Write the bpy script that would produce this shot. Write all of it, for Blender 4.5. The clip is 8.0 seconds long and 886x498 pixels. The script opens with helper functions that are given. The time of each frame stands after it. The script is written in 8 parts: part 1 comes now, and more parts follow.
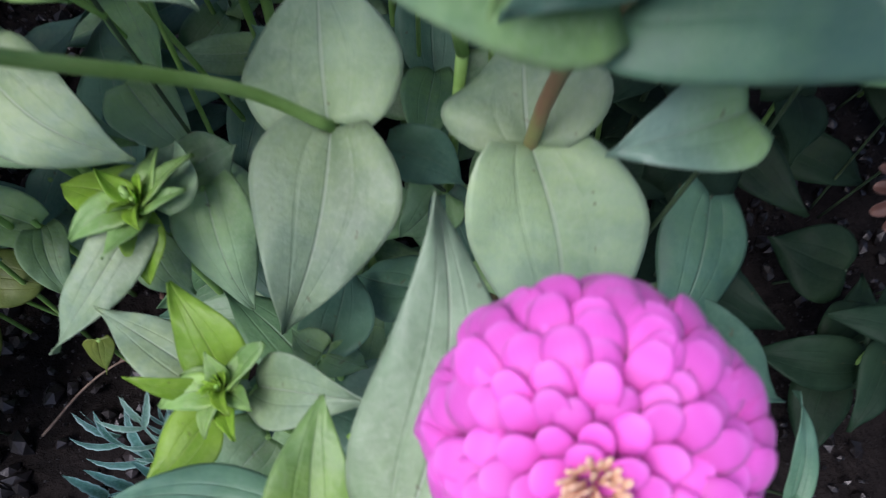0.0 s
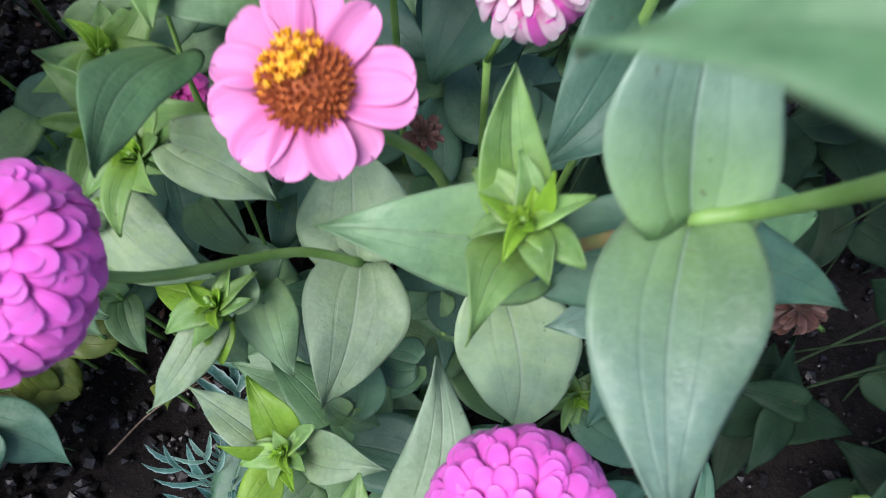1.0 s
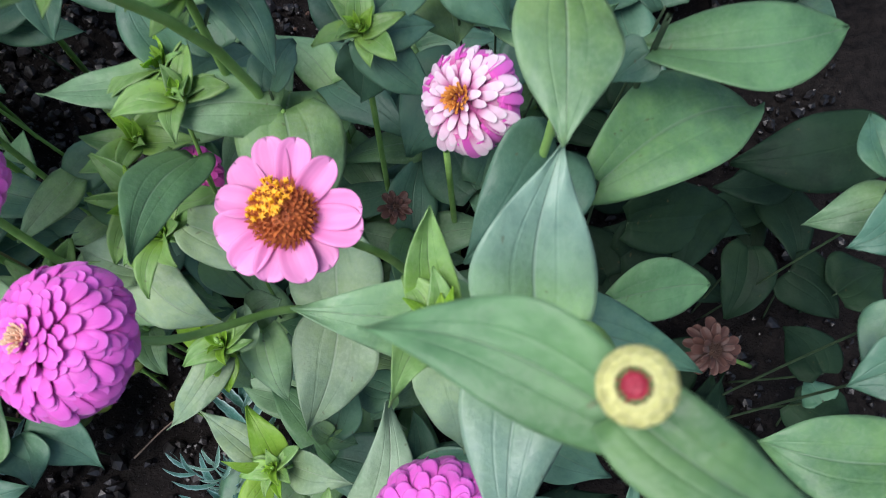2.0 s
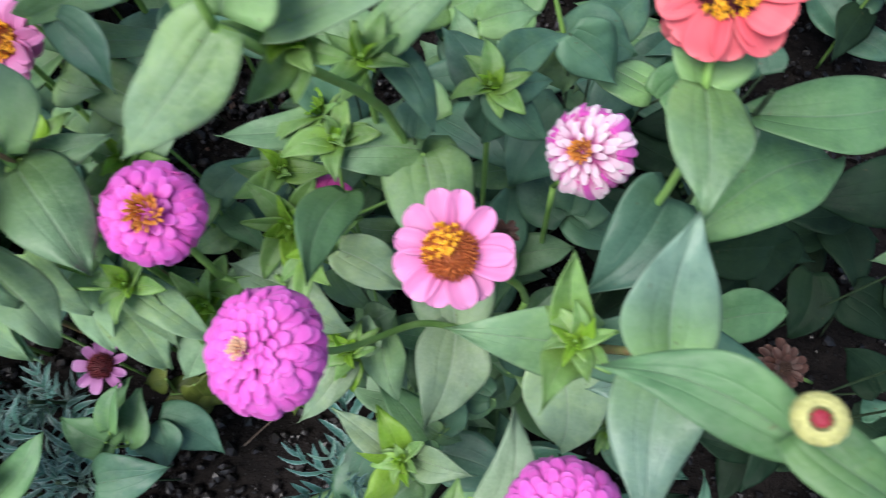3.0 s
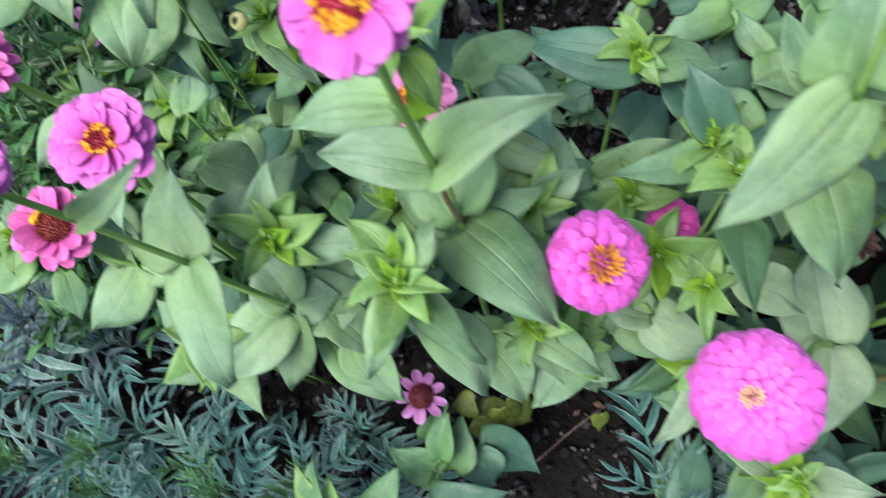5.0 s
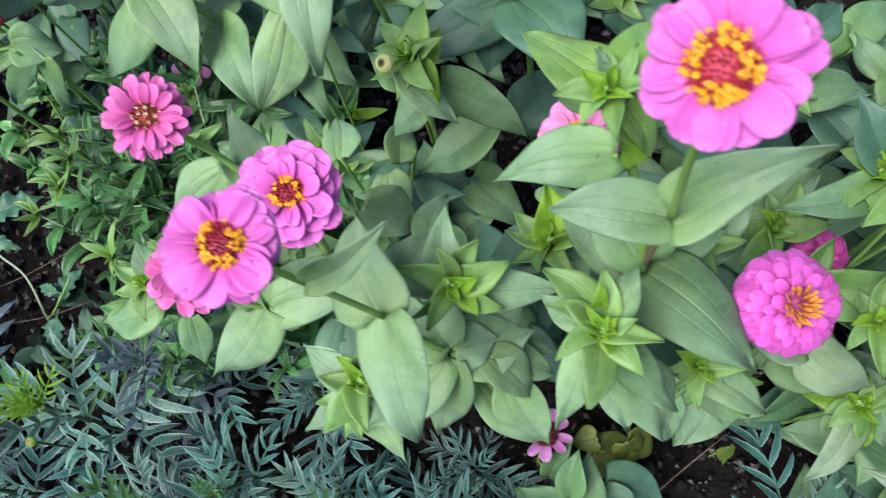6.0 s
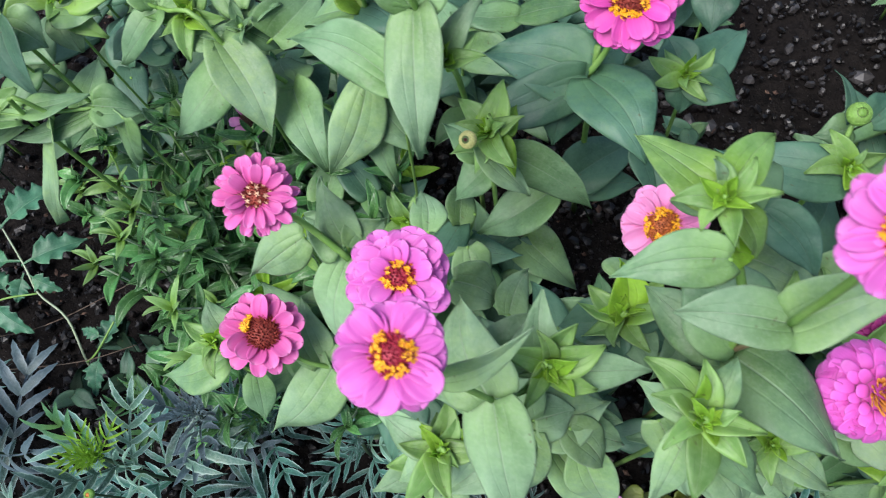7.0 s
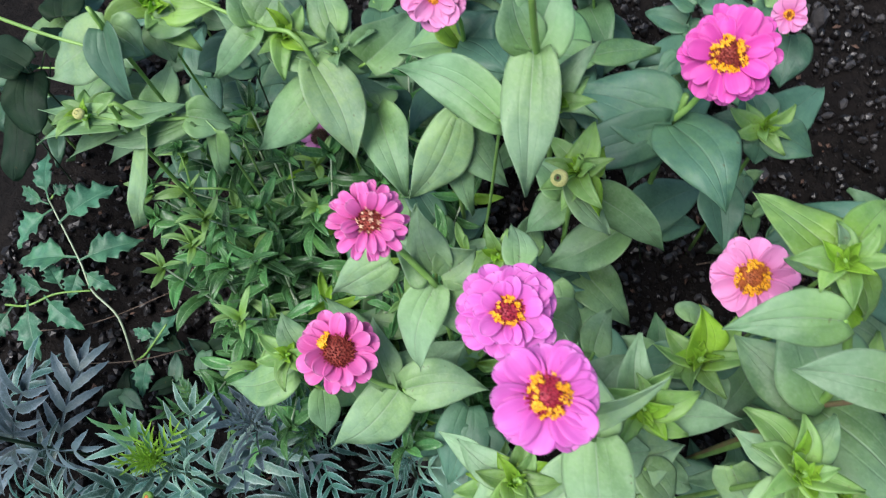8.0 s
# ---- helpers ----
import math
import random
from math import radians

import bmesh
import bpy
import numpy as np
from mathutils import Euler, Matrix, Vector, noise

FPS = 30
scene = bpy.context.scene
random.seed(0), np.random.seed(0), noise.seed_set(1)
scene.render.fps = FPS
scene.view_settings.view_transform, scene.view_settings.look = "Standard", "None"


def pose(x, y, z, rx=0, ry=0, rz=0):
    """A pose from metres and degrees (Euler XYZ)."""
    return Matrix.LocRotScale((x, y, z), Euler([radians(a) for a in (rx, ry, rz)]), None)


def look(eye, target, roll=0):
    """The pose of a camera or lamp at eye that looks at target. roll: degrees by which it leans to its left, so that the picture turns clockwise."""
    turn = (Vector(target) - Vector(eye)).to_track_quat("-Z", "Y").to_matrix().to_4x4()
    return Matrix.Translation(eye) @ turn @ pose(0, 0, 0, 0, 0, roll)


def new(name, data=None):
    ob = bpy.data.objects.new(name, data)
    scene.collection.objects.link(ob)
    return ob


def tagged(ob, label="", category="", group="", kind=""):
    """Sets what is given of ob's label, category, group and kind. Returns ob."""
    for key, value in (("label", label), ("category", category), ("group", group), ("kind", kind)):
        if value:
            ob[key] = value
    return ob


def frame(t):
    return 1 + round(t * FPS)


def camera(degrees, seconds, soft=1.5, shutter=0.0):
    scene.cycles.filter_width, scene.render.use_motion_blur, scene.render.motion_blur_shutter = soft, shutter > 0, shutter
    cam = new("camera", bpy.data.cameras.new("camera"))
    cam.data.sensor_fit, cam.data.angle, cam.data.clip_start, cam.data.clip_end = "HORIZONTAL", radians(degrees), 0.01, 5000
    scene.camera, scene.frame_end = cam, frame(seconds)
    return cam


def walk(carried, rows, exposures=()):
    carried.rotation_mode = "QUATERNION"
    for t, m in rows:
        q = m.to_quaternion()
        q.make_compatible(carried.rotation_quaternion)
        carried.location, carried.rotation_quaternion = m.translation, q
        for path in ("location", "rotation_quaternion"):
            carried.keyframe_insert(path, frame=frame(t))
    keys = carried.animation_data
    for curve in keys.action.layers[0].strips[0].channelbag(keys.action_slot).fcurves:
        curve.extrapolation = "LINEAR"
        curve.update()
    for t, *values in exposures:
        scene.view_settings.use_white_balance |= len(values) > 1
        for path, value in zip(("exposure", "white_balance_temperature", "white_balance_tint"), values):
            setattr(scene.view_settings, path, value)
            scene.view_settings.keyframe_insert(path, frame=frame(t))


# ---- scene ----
cam = camera(62.0, 8.0, soft=1.0, shutter=0.5)
cam.data.dof.use_dof, cam.data.dof.focus_distance, cam.data.dof.aperture_fstop = True, 0.56, 26.0
PATH = [
    (0, (0.0013, 0.0011, 0.4602), (0.0014, 0.1722, -0.0096), -0.02),
    (0.5, (-0.0038, 0.0134, 0.5186), (0.0033, 0.1748, 0.0454), 3.51),
    (1, (-0.0021, 0.0212, 0.5770), (0.0041, 0.1815, 0.1034), 3.59),
    (1.2, (0.0060, 0.0197, 0.5993), (0.0092, 0.1798, 0.1256), 2.48),
    (2.3, (0.0302, 0.0314, 0.6887), (0.0206, 0.1859, 0.2133), -0.38),
    (2.5, (0.0186, 0.0270, 0.7033), (0.0068, 0.1752, 0.2259), -1.08),
    (3, (-0.0255, 0.0236, 0.7333), (-0.0505, 0.1775, 0.2583), -4.79),
    (3.5, (-0.0874, 0.0228, 0.7444), (-0.1220, 0.1725, 0.2686), -7.45),
    (4, (-0.1396, 0.0306, 0.7522), (-0.1810, 0.1774, 0.2760), -8.90),
    (4.5, (-0.1892, 0.0348, 0.7579), (-0.2362, 0.1711, 0.2792), -14.85),
    (4.8, (-0.2220, 0.0360, 0.7610), (-0.2753, 0.1695, 0.2820), -19.50),
    (5, (-0.2413, 0.0445, 0.7619), (-0.3010, 0.1826, 0.2851), -22.50),
    (5.2, (-0.2644, 0.0499, 0.7622), (-0.3279, 0.1927, 0.2872), -23.13),
    (6.3, (-0.3546, 0.0665, 0.7802), (-0.4219, 0.2190, 0.3088), -24.53),
    (6.5, (-0.3682, 0.0718, 0.7890), (-0.4320, 0.2304, 0.3191), -22.08),
    (7, (-0.3946, 0.0850, 0.8022), (-0.4510, 0.2486, 0.3331), -18.31),
    (7.5, (-0.4254, 0.0888, 0.8109), (-0.4835, 0.2504, 0.3413), -16.91),
    (8, (-0.4544, 0.0869, 0.8222), (-0.5100, 0.2607, 0.3567), -12.95),
]
walk(cam, [(t, look(eye, target, roll)) for t, eye, target, roll in PATH], ((0, 0.48, 6250, 23), (0.5, 0.74, 6230, 26), (1, 0.70, 6350, 16), (1.2, 0.60, 6350, 15), (2.5, 0.62, 6420, 11), (3, 0.65, 6500, 10), (4, 0.75, 6500, 10), (5, 0.85, 6420, 11), (6.5, 0.66, 6500, 10), (8, 0.63, 6500, 9)))

# ---- light ----
world = bpy.data.worlds.new("sky")
scene.world = world
world.use_nodes = True
wn = world.node_tree
sky = wn.nodes.new("ShaderNodeTexSky")
sky.sky_type, sky.sun_disc = "NISHITA", False
sky.sun_elevation, sky.sun_rotation = radians(65), radians(236)
sky.air_density, sky.dust_density = 1.0, 2.0
wn.links.new(sky.outputs[0], wn.nodes["Background"].inputs[0])
wn.nodes["Background"].inputs[1].default_value = 0.105
sun = new("sun", bpy.data.lights.new("sun", "SUN"))
sun.data.energy, sun.data.angle, sun.data.color = 2.8, radians(38), (1.0, 0.98, 0.97)
sun.matrix_world = look((-1.6, -0.6, 3.0), (-0.4, 0.2, 0.0))



# ---- materials ----
def material(name):
    m = bpy.data.materials.new(name)
    m.use_nodes = True
    return m, m.node_tree, m.node_tree.nodes["Principled BSDF"]


def node(nt, kind, **values):
    n = nt.nodes.new("ShaderNode" + kind)
    for key, value in values.items():
        n.inputs[key].default_value = value
    return n


def mix(nt, fac, a, b, mode="MIX"):
    n = nt.nodes.new("ShaderNodeMixRGB")
    n.blend_type = mode
    for slot, value in ((0, fac), (1, a), (2, b)):
        if isinstance(value, bpy.types.NodeSocket):
            nt.links.new(value, n.inputs[slot])
        elif slot:
            n.inputs[slot].default_value = (*value, 1)
        else:
            n.inputs[slot].default_value = value
    return n.outputs[0]


def calc(nt, op, a, b=0.0, clamp=False):
    n = nt.nodes.new("ShaderNodeMath")
    n.operation, n.use_clamp = op, clamp
    for slot, value in ((0, a), (1, b)):
        if isinstance(value, bpy.types.NodeSocket):
            nt.links.new(value, n.inputs[slot])
        else:
            n.inputs[slot].default_value = value
    return n.outputs[0]


def ramp(nt, source, low, high):
    n = nt.nodes.new("ShaderNodeMapRange")
    n.interpolation_type = "SMOOTHSTEP"
    nt.links.new(source, n.inputs[0])
    n.inputs[1].default_value, n.inputs[2].default_value = low, high
    return n.outputs[0]


def noise_tex(nt, scale, detail=3.0, rough=0.55, coord="Object"):
    tc = nt.nodes.new("ShaderNodeTexCoord")
    n = node(nt, "TexNoise", Scale=scale, Detail=detail, Roughness=rough)
    nt.links.new(tc.outputs[coord], n.inputs["Vector"])
    return n.outputs[0]


def bump(nt, bsdf, height, strength, distance):
    b = node(nt, "Bump", Strength=strength, Distance=distance)
    nt.links.new(height, b.inputs["Height"])
    nt.links.new(b.outputs[0], bsdf.inputs["Normal"])


def see_through(nt, bsdf, colour, share):
    """Lets a share of the light pass through a thin blade."""
    tr, mx = node(nt, "BsdfTranslucent"), node(nt, "MixShader", Fac=share)
    nt.links.new(colour, tr.inputs[0])
    nt.links.new(bsdf.outputs[0], mx.inputs[1])
    nt.links.new(tr.outputs[0], mx.inputs[2])
    nt.links.new(mx.outputs[0], nt.nodes["Material Output"].inputs[0])


def leaf_material(name, low, high, vein, gloss=0.5, share=0.25, crease=0.45, young=0.0, vary=0.4, rim=0.22, shine=0.5):
    """A leaf: grooved midrib and side veins along the blade, blotches, fine grain and a few specks. young: share of lime green at its root."""
    m, nt, bsdf = material(name)
    uv = nt.nodes.new("ShaderNodeUVMap")
    sep = nt.nodes.new("ShaderNodeSeparateXYZ")
    nt.links.new(uv.outputs[0], sep.inputs[0])
    along = sep.outputs[0]
    across = calc(nt, "ABSOLUTE", calc(nt, "MULTIPLY", calc(nt, "SUBTRACT", sep.outputs[1], 0.5), 2.0))
    rnd = nt.nodes.new("ShaderNodeObjectInfo").outputs["Random"]
    hue = calc(nt, "FRACT", calc(nt, "MULTIPLY", rnd, 7.31))
    blotch = noise_tex(nt, 30.0, 4.0, 0.6)
    patch = noise_tex(nt, 95.0, 4.0, 0.65)
    fine = noise_tex(nt, 480.0, 4.0, 0.7)
    base = mix(nt, ramp(nt, blotch, 0.34, 0.66), low, high)
    warm = tuple(c * f for c, f in zip(high, (1.28, 1.10, 0.62)))
    base = mix(nt, calc(nt, "MULTIPLY", calc(nt, "MULTIPLY", hue, ramp(nt, patch, 0.35, 0.7)), 0.4), base, warm)
    base = mix(nt, calc(nt, "MULTIPLY", calc(nt, "SUBTRACT", 1.0, ramp(nt, along, 0.0, 0.62)), 0.2 + young), base, (0.215, 0.40, 0.045) if young else tuple(c * f for c, f in zip(high, (1.5, 1.35, 0.6))))
    tone = calc(nt, "ADD", calc(nt, "MULTIPLY", rnd, vary), 1.0 - 0.5 * vary)
    base = mix(nt, 1.0, base, tone_colour(nt, tone), "MULTIPLY")
    base = mix(nt, 1.0, base, tone_colour(nt, calc(nt, "ADD", calc(nt, "MULTIPLY", calc(nt, "ADD", patch, blotch), 0.55), 0.45)), "MULTIPLY")
    base = mix(nt, calc(nt, "MULTIPLY", ramp(nt, fine, 0.42, 0.75), 0.26), base, vein)
    mid = calc(nt, "SUBTRACT", 1.0, ramp(nt, across, 0.01, 0.045), True)
    side = calc(nt, "SUBTRACT", 1.0, ramp(nt, calc(nt, "ABSOLUTE", calc(nt, "SUBTRACT", across, 0.36)), 0.01, 0.045), True)
    slant = calc(nt, "SINE", calc(nt, "ADD", calc(nt, "MULTIPLY", calc(nt, "SUBTRACT", calc(nt, "MULTIPLY", along, 1.9), across), 40.0), calc(nt, "MULTIPLY", patch, 9.0)))
    net = calc(nt, "MULTIPLY", ramp(nt, slant, 0.6, 1.0), 0.07)
    fade = calc(nt, "SUBTRACT", 1.0, calc(nt, "MULTIPLY", ramp(nt, along, 0.12, 0.55), 0.97))
    lines = calc(nt, "MAXIMUM", calc(nt, "MAXIMUM", mid, calc(nt, "MULTIPLY", calc(nt, "MULTIPLY", side, fade), 0.14)), net)
    base = mix(nt, calc(nt, "MULTIPLY", lines, crease), base, vein)
    if rim:
        base = mix(nt, calc(nt, "MULTIPLY", ramp(nt, across, *((0.55, 0.95) if rim > 0.3 else (0.90, 0.99))), rim), base, vein)
    speck = noise_tex(nt, 210.0, 1.0, 0.4)
    base = mix(nt, calc(nt, "MULTIPLY", ramp(nt, speck, 0.75, 0.80), 0.45), base, (0.10, 0.075, 0.03))
    nt.links.new(base, bsdf.inputs["Base Color"])
    rough = calc(nt, "ADD", calc(nt, "MULTIPLY", patch, 0.3), gloss - 0.17)
    nt.links.new(rough, bsdf.inputs["Roughness"])
    bsdf.inputs["Specular IOR Level"].default_value = shine
    height = calc(nt, "ADD", calc(nt, "MULTIPLY", fine, 0.35), calc(nt, "MULTIPLY", patch, 1.1))
    bump(nt, bsdf, calc(nt, "SUBTRACT", height, calc(nt, "MULTIPLY", calc(nt, "MAXIMUM", mid, calc(nt, "MULTIPLY", side, 0.4)), 0.55)), 0.7, 0.0009)
    see_through(nt, bsdf, base, share)
    return m


def tone_colour(nt, value):
    n = nt.nodes.new("ShaderNodeCombineXYZ")
    for slot in range(3):
        nt.links.new(value, n.inputs[slot])
    return n.outputs[0]


def petal_material(name, root, body, rim, share=0.25):
    """A ray petal: colour runs from its root to its rim, with fine ridges along it."""
    m, nt, bsdf = material(name)
    uv = nt.nodes.new("ShaderNodeUVMap")
    sep = nt.nodes.new("ShaderNodeSeparateXYZ")
    nt.links.new(uv.outputs[0], sep.inputs[0])
    rnd = nt.nodes.new("ShaderNodeObjectInfo").outputs["Random"]
    base = mix(nt, ramp(nt, sep.outputs[0], 0.0, 0.45), root, body)
    base = mix(nt, ramp(nt, sep.outputs[0], 0.55, 1.0), base, rim)
    tone = calc(nt, "ADD", calc(nt, "MULTIPLY", rnd, 0.22), 0.86)
    base = mix(nt, 1.0, base, tone_colour(nt, tone), "MULTIPLY")
    ridge = calc(nt, "SINE", calc(nt, "MULTIPLY", sep.outputs[1], 46.0))
    base = mix(nt, calc(nt, "MULTIPLY", ramp(nt, ridge, 0.0, 1.0), 0.05), base, root)
    nt.links.new(base, bsdf.inputs["Base Color"])
    bsdf.inputs["Roughness"].default_value = 0.55
    bsdf.inputs["Sheen Weight"].default_value = 0.15
    bump(nt, bsdf, ridge, 0.08, 0.0002)
    see_through(nt, bsdf, base, share)
    return m


def plain_material(name, low, high, scale, roughness=0.6, relief=0.3, distance=0.001, detail=4.0):
    m, nt, bsdf = material(name)
    n = noise_tex(nt, scale, detail)
    rnd = nt.nodes.new("ShaderNodeObjectInfo").outputs["Random"]
    base = mix(nt, ramp(nt, n, 0.3, 0.7), low, high)
    base = mix(nt, 1.0, base, tone_colour(nt, calc(nt, "ADD", calc(nt, "MULTIPLY", rnd, 0.3), 0.85)), "MULTIPLY")
    nt.links.new(base, bsdf.inputs["Base Color"])
    bsdf.inputs["Roughness"].default_value = roughness
    bump(nt, bsdf, n, relief, distance)
    return m


def soil_material():
    m, nt, bsdf = material("dark_garden_soil")
    wide, crumb, speck = noise_tex(nt, 6.0, 4.0), noise_tex(nt, 90.0, 6.0, 0.7), noise_tex(nt, 260.0, 3.0, 0.6)
    base = mix(nt, ramp(nt, crumb, 0.3, 0.7), (0.0035, 0.003, 0.0029), (0.017, 0.0142, 0.013))
    base = mix(nt, calc(nt, "MULTIPLY", ramp(nt, wide, 0.4, 0.65), 0.5), base, (0.011, 0.009, 0.009))
    base = mix(nt, calc(nt, "MULTIPLY", ramp(nt, speck, 0.70, 0.78), 0.35), base, (0.07, 0.062, 0.06))
    nt.links.new(base, bsdf.inputs["Base Color"])
    nt.links.new(calc(nt, "ADD", calc(nt, "MULTIPLY", crumb, 0.4), 0.55), bsdf.inputs["Roughness"])
    bsdf.inputs["Specular IOR Level"].default_value = 0.10
    bump(nt, bsdf, calc(nt, "ADD", crumb, calc(nt, "MULTIPLY", speck, 0.4)), 0.9, 0.006)
    return m


LEAF = {
    "m": leaf_material("mature_leaf", (0.112, 0.240, 0.112), (0.178, 0.328, 0.172), (0.29, 0.40, 0.26), young=0.14),
    "l": leaf_material("pale_leaf", (0.180, 0.330, 0.168), (0.250, 0.410, 0.238), (0.36, 0.47, 0.32), young=0.14),
    # Grey paleness of the sky sheen is painted into this leaf colour.
    "p": leaf_material("sheen_pale_leaf", (0.192, 0.318, 0.186), (0.252, 0.382, 0.246), (0.37, 0.46, 0.34)),
    # Blue sky reflection on the nearest leaves, put into their base colour.
    "b": leaf_material("sky_sheen_leaf", (0.125, 0.235, 0.175), (0.185, 0.310, 0.235), (0.28, 0.39, 0.30), 0.42, young=0.28),
    # Shaded copy of the mature leaf, in tone between m and d.
    "h": leaf_material("shaded_mid_leaf", (0.072, 0.188, 0.080), (0.118, 0.258, 0.116), (0.20, 0.31, 0.19)),
    # Bluish leaf, also darkened to stand for leaves lying in shade.
    "d": leaf_material("shaded_bluish_leaf", (0.048, 0.138, 0.090), (0.082, 0.190, 0.130), (0.14, 0.24, 0.16)),
    # Zinnia leaf darkened to near black: deep shade put into its colour.
    "n": leaf_material("deep_shade_leaf", (0.0065, 0.022, 0.012), (0.014, 0.036, 0.020), (0.024, 0.052, 0.029), 0.6, 0.2, 0.45, shine=0.15),
    "y": leaf_material("young_leaf", (0.200, 0.430, 0.030), (0.300, 0.540, 0.060), (0.38, 0.56, 0.14), 0.42, 0.45, 0.4, 0.1),
    "s": leaf_material("shoot_leaf", (0.150, 0.320, 0.085), (0.225, 0.415, 0.135), (0.33, 0.45, 0.24), 0.45, 0.3, 0.4, 0.78),
    "o": leaf_material("yellowing_leaf", (0.075, 0.130, 0.020), (0.130, 0.180, 0.034), (0.17, 0.20, 0.06)),
    "k": leaf_material("marigold_leaf", (0.012, 0.068, 0.056), (0.040, 0.138, 0.120), (0.30, 0.47, 0.48), 0.42, 0.12, 0.0, 0.0, 1.3, 0.52),
    "c": leaf_material("pale_marigold_leaf", (0.055, 0.150, 0.115), (0.105, 0.225, 0.190), (0.46, 0.62, 0.56), 0.42, 0.12, 0.0, 0.0, 0.9, 0.52),
    "u": leaf_material("blue_marigold_leaf", (0.042, 0.082, 0.100), (0.088, 0.138, 0.165), (0.26, 0.33, 0.40), 0.48, 0.12, 0.0, 0.0, 1.1, 0.32),
    "g": leaf_material("marigold_tip_leaf", (0.028, 0.110, 0.046), (0.062, 0.180, 0.072), (0.20, 0.36, 0.17), 0.45, 0.2, 0.5, 0.15, 0.6),
    "w": leaf_material("weed_leaf", (0.034, 0.140, 0.044), (0.092, 0.255, 0.080), (0.27, 0.45, 0.22), 0.24, 0.2, 0.7, 0.0, 1.2, 0.25),
    "t": leaf_material("tomato_leaf", (0.030, 0.130, 0.080), (0.062, 0.205, 0.126), (0.22, 0.40, 0.27), 0.45, 0.2, 0.8),
}
STEM = plain_material("green_stem", (0.160, 0.320, 0.060), (0.240, 0.420, 0.110), 60, 0.5)
STEM_PALE = plain_material("pale_wiry_stem", (0.330, 0.430, 0.260), (0.440, 0.530, 0.370), 60, 0.5)
STEM_RED = plain_material("reddish_stem", (0.250, 0.140, 0.075), (0.220, 0.240, 0.080), 60, 0.5)
STEM_BROWN = plain_material("thin_brown_stem", (0.230, 0.125, 0.075), (0.260, 0.190, 0.105), 60, 0.5)
SEPAL = plain_material("bract_green", (0.060, 0.110, 0.030), (0.110, 0.180, 0.060), 90, 0.6)
SEPAL_PALE = plain_material("bud_scale", (0.420, 0.430, 0.130), (0.600, 0.580, 0.270), 200, 0.6)
BUD = plain_material("green_bud", (0.140, 0.290, 0.050), (0.220, 0.380, 0.090), 200, 0.55)
BROWN = plain_material("brown_disc", (0.310, 0.066, 0.018), (0.620, 0.180, 0.045), 300, 0.7)
RUST = plain_material("rust_red_disc", (0.190, 0.020, 0.016), (0.370, 0.062, 0.042), 300, 0.7)
# Darkened copy of the green stem; its colour holds the shade under leaves.
STEM_SHADE = plain_material("shade_dark_stem", (0.022, 0.045, 0.020), (0.045, 0.080, 0.035), 60, 0.6)
DARK_DISC = plain_material("dark_red_disc", (0.060, 0.008, 0.012), (0.160, 0.020, 0.026), 300, 0.7)
CRIMSON = plain_material("crimson_bud_centre", (0.300, 0.012, 0.035), (0.480, 0.035, 0.075), 300, 0.6)
YELLOW = plain_material("yellow_floret", (0.820, 0.340, 0.008), (0.920, 0.520, 0.020), 300, 0.55)
AMBER = plain_material("amber_floret", (0.400, 0.105, 0.018), (0.740, 0.300, 0.055), 300, 0.6)
CREAM = plain_material("cream_floret", (0.660, 0.370, 0.230), (0.820, 0.560, 0.380), 300, 0.6)
STRAW = plain_material("dry_brown", (0.040, 0.020, 0.014), (0.095, 0.052, 0.034), 200, 0.8)
TWIG = plain_material("dry_twig", (0.090, 0.060, 0.045), (0.200, 0.150, 0.110), 120, 0.8)
# Darker copy of the soil crumb, with shade put into its colour.
CRUMB_SHADE = plain_material("shade_black_soil_crumb", (0.003, 0.0024, 0.0024), (0.011, 0.009, 0.009), 90, 0.4, 0.8, 0.002)
STONE = plain_material("grey_pebble", (0.020, 0.018, 0.0185), (0.080, 0.074, 0.075), 50, 0.40, 0.5, 0.002)
CRUMB = plain_material("moist_soil_crumb", (0.004, 0.0034, 0.0034), (0.018, 0.015, 0.015), 70, 0.42, 0.8, 0.002)
SOIL = soil_material()
PETAL = {
    "magenta": petal_material("magenta_petal", (0.68, 0.08, 0.46), (0.83, 0.140, 0.65), (0.86, 0.22, 0.74)),
    "violet": petal_material("violet_petal", (0.50, 0.05, 0.40), (0.66, 0.10, 0.58), (0.72, 0.19, 0.66)),
    "pink": petal_material("pink_petal", (0.74, 0.17, 0.46), (0.84, 0.30, 0.60), (0.86, 0.36, 0.66)),
    "rose": petal_material("rose_petal", (0.66, 0.07, 0.32), (0.80, 0.145, 0.48), (0.86, 0.27, 0.60)),
    "orchid": petal_material("orchid_petal", (0.66, 0.08, 0.46), (0.76, 0.155, 0.60), (0.81, 0.25, 0.69)),
    "hot": petal_material("hot_pink_petal", (0.60, 0.04, 0.34), (0.76, 0.08, 0.46), (0.80, 0.14, 0.54)),
    "white": petal_material("white_pink_petal", (0.50, 0.07, 0.28), (0.86, 0.62, 0.76), (0.88, 0.84, 0.87)),
    "coral": petal_material("coral_petal", (0.72, 0.08, 0.11), (0.84, 0.14, 0.18), (0.86, 0.22, 0.25)),
    "dusky": petal_material("dusky_pink_petal", (0.25, 0.06, 0.20), (0.46, 0.17, 0.42), (0.52, 0.28, 0.52)),
    "dry": petal_material("dry_petal", (0.03, 0.012, 0.009), (0.075, 0.028, 0.018), (0.13, 0.06, 0.04)),
}


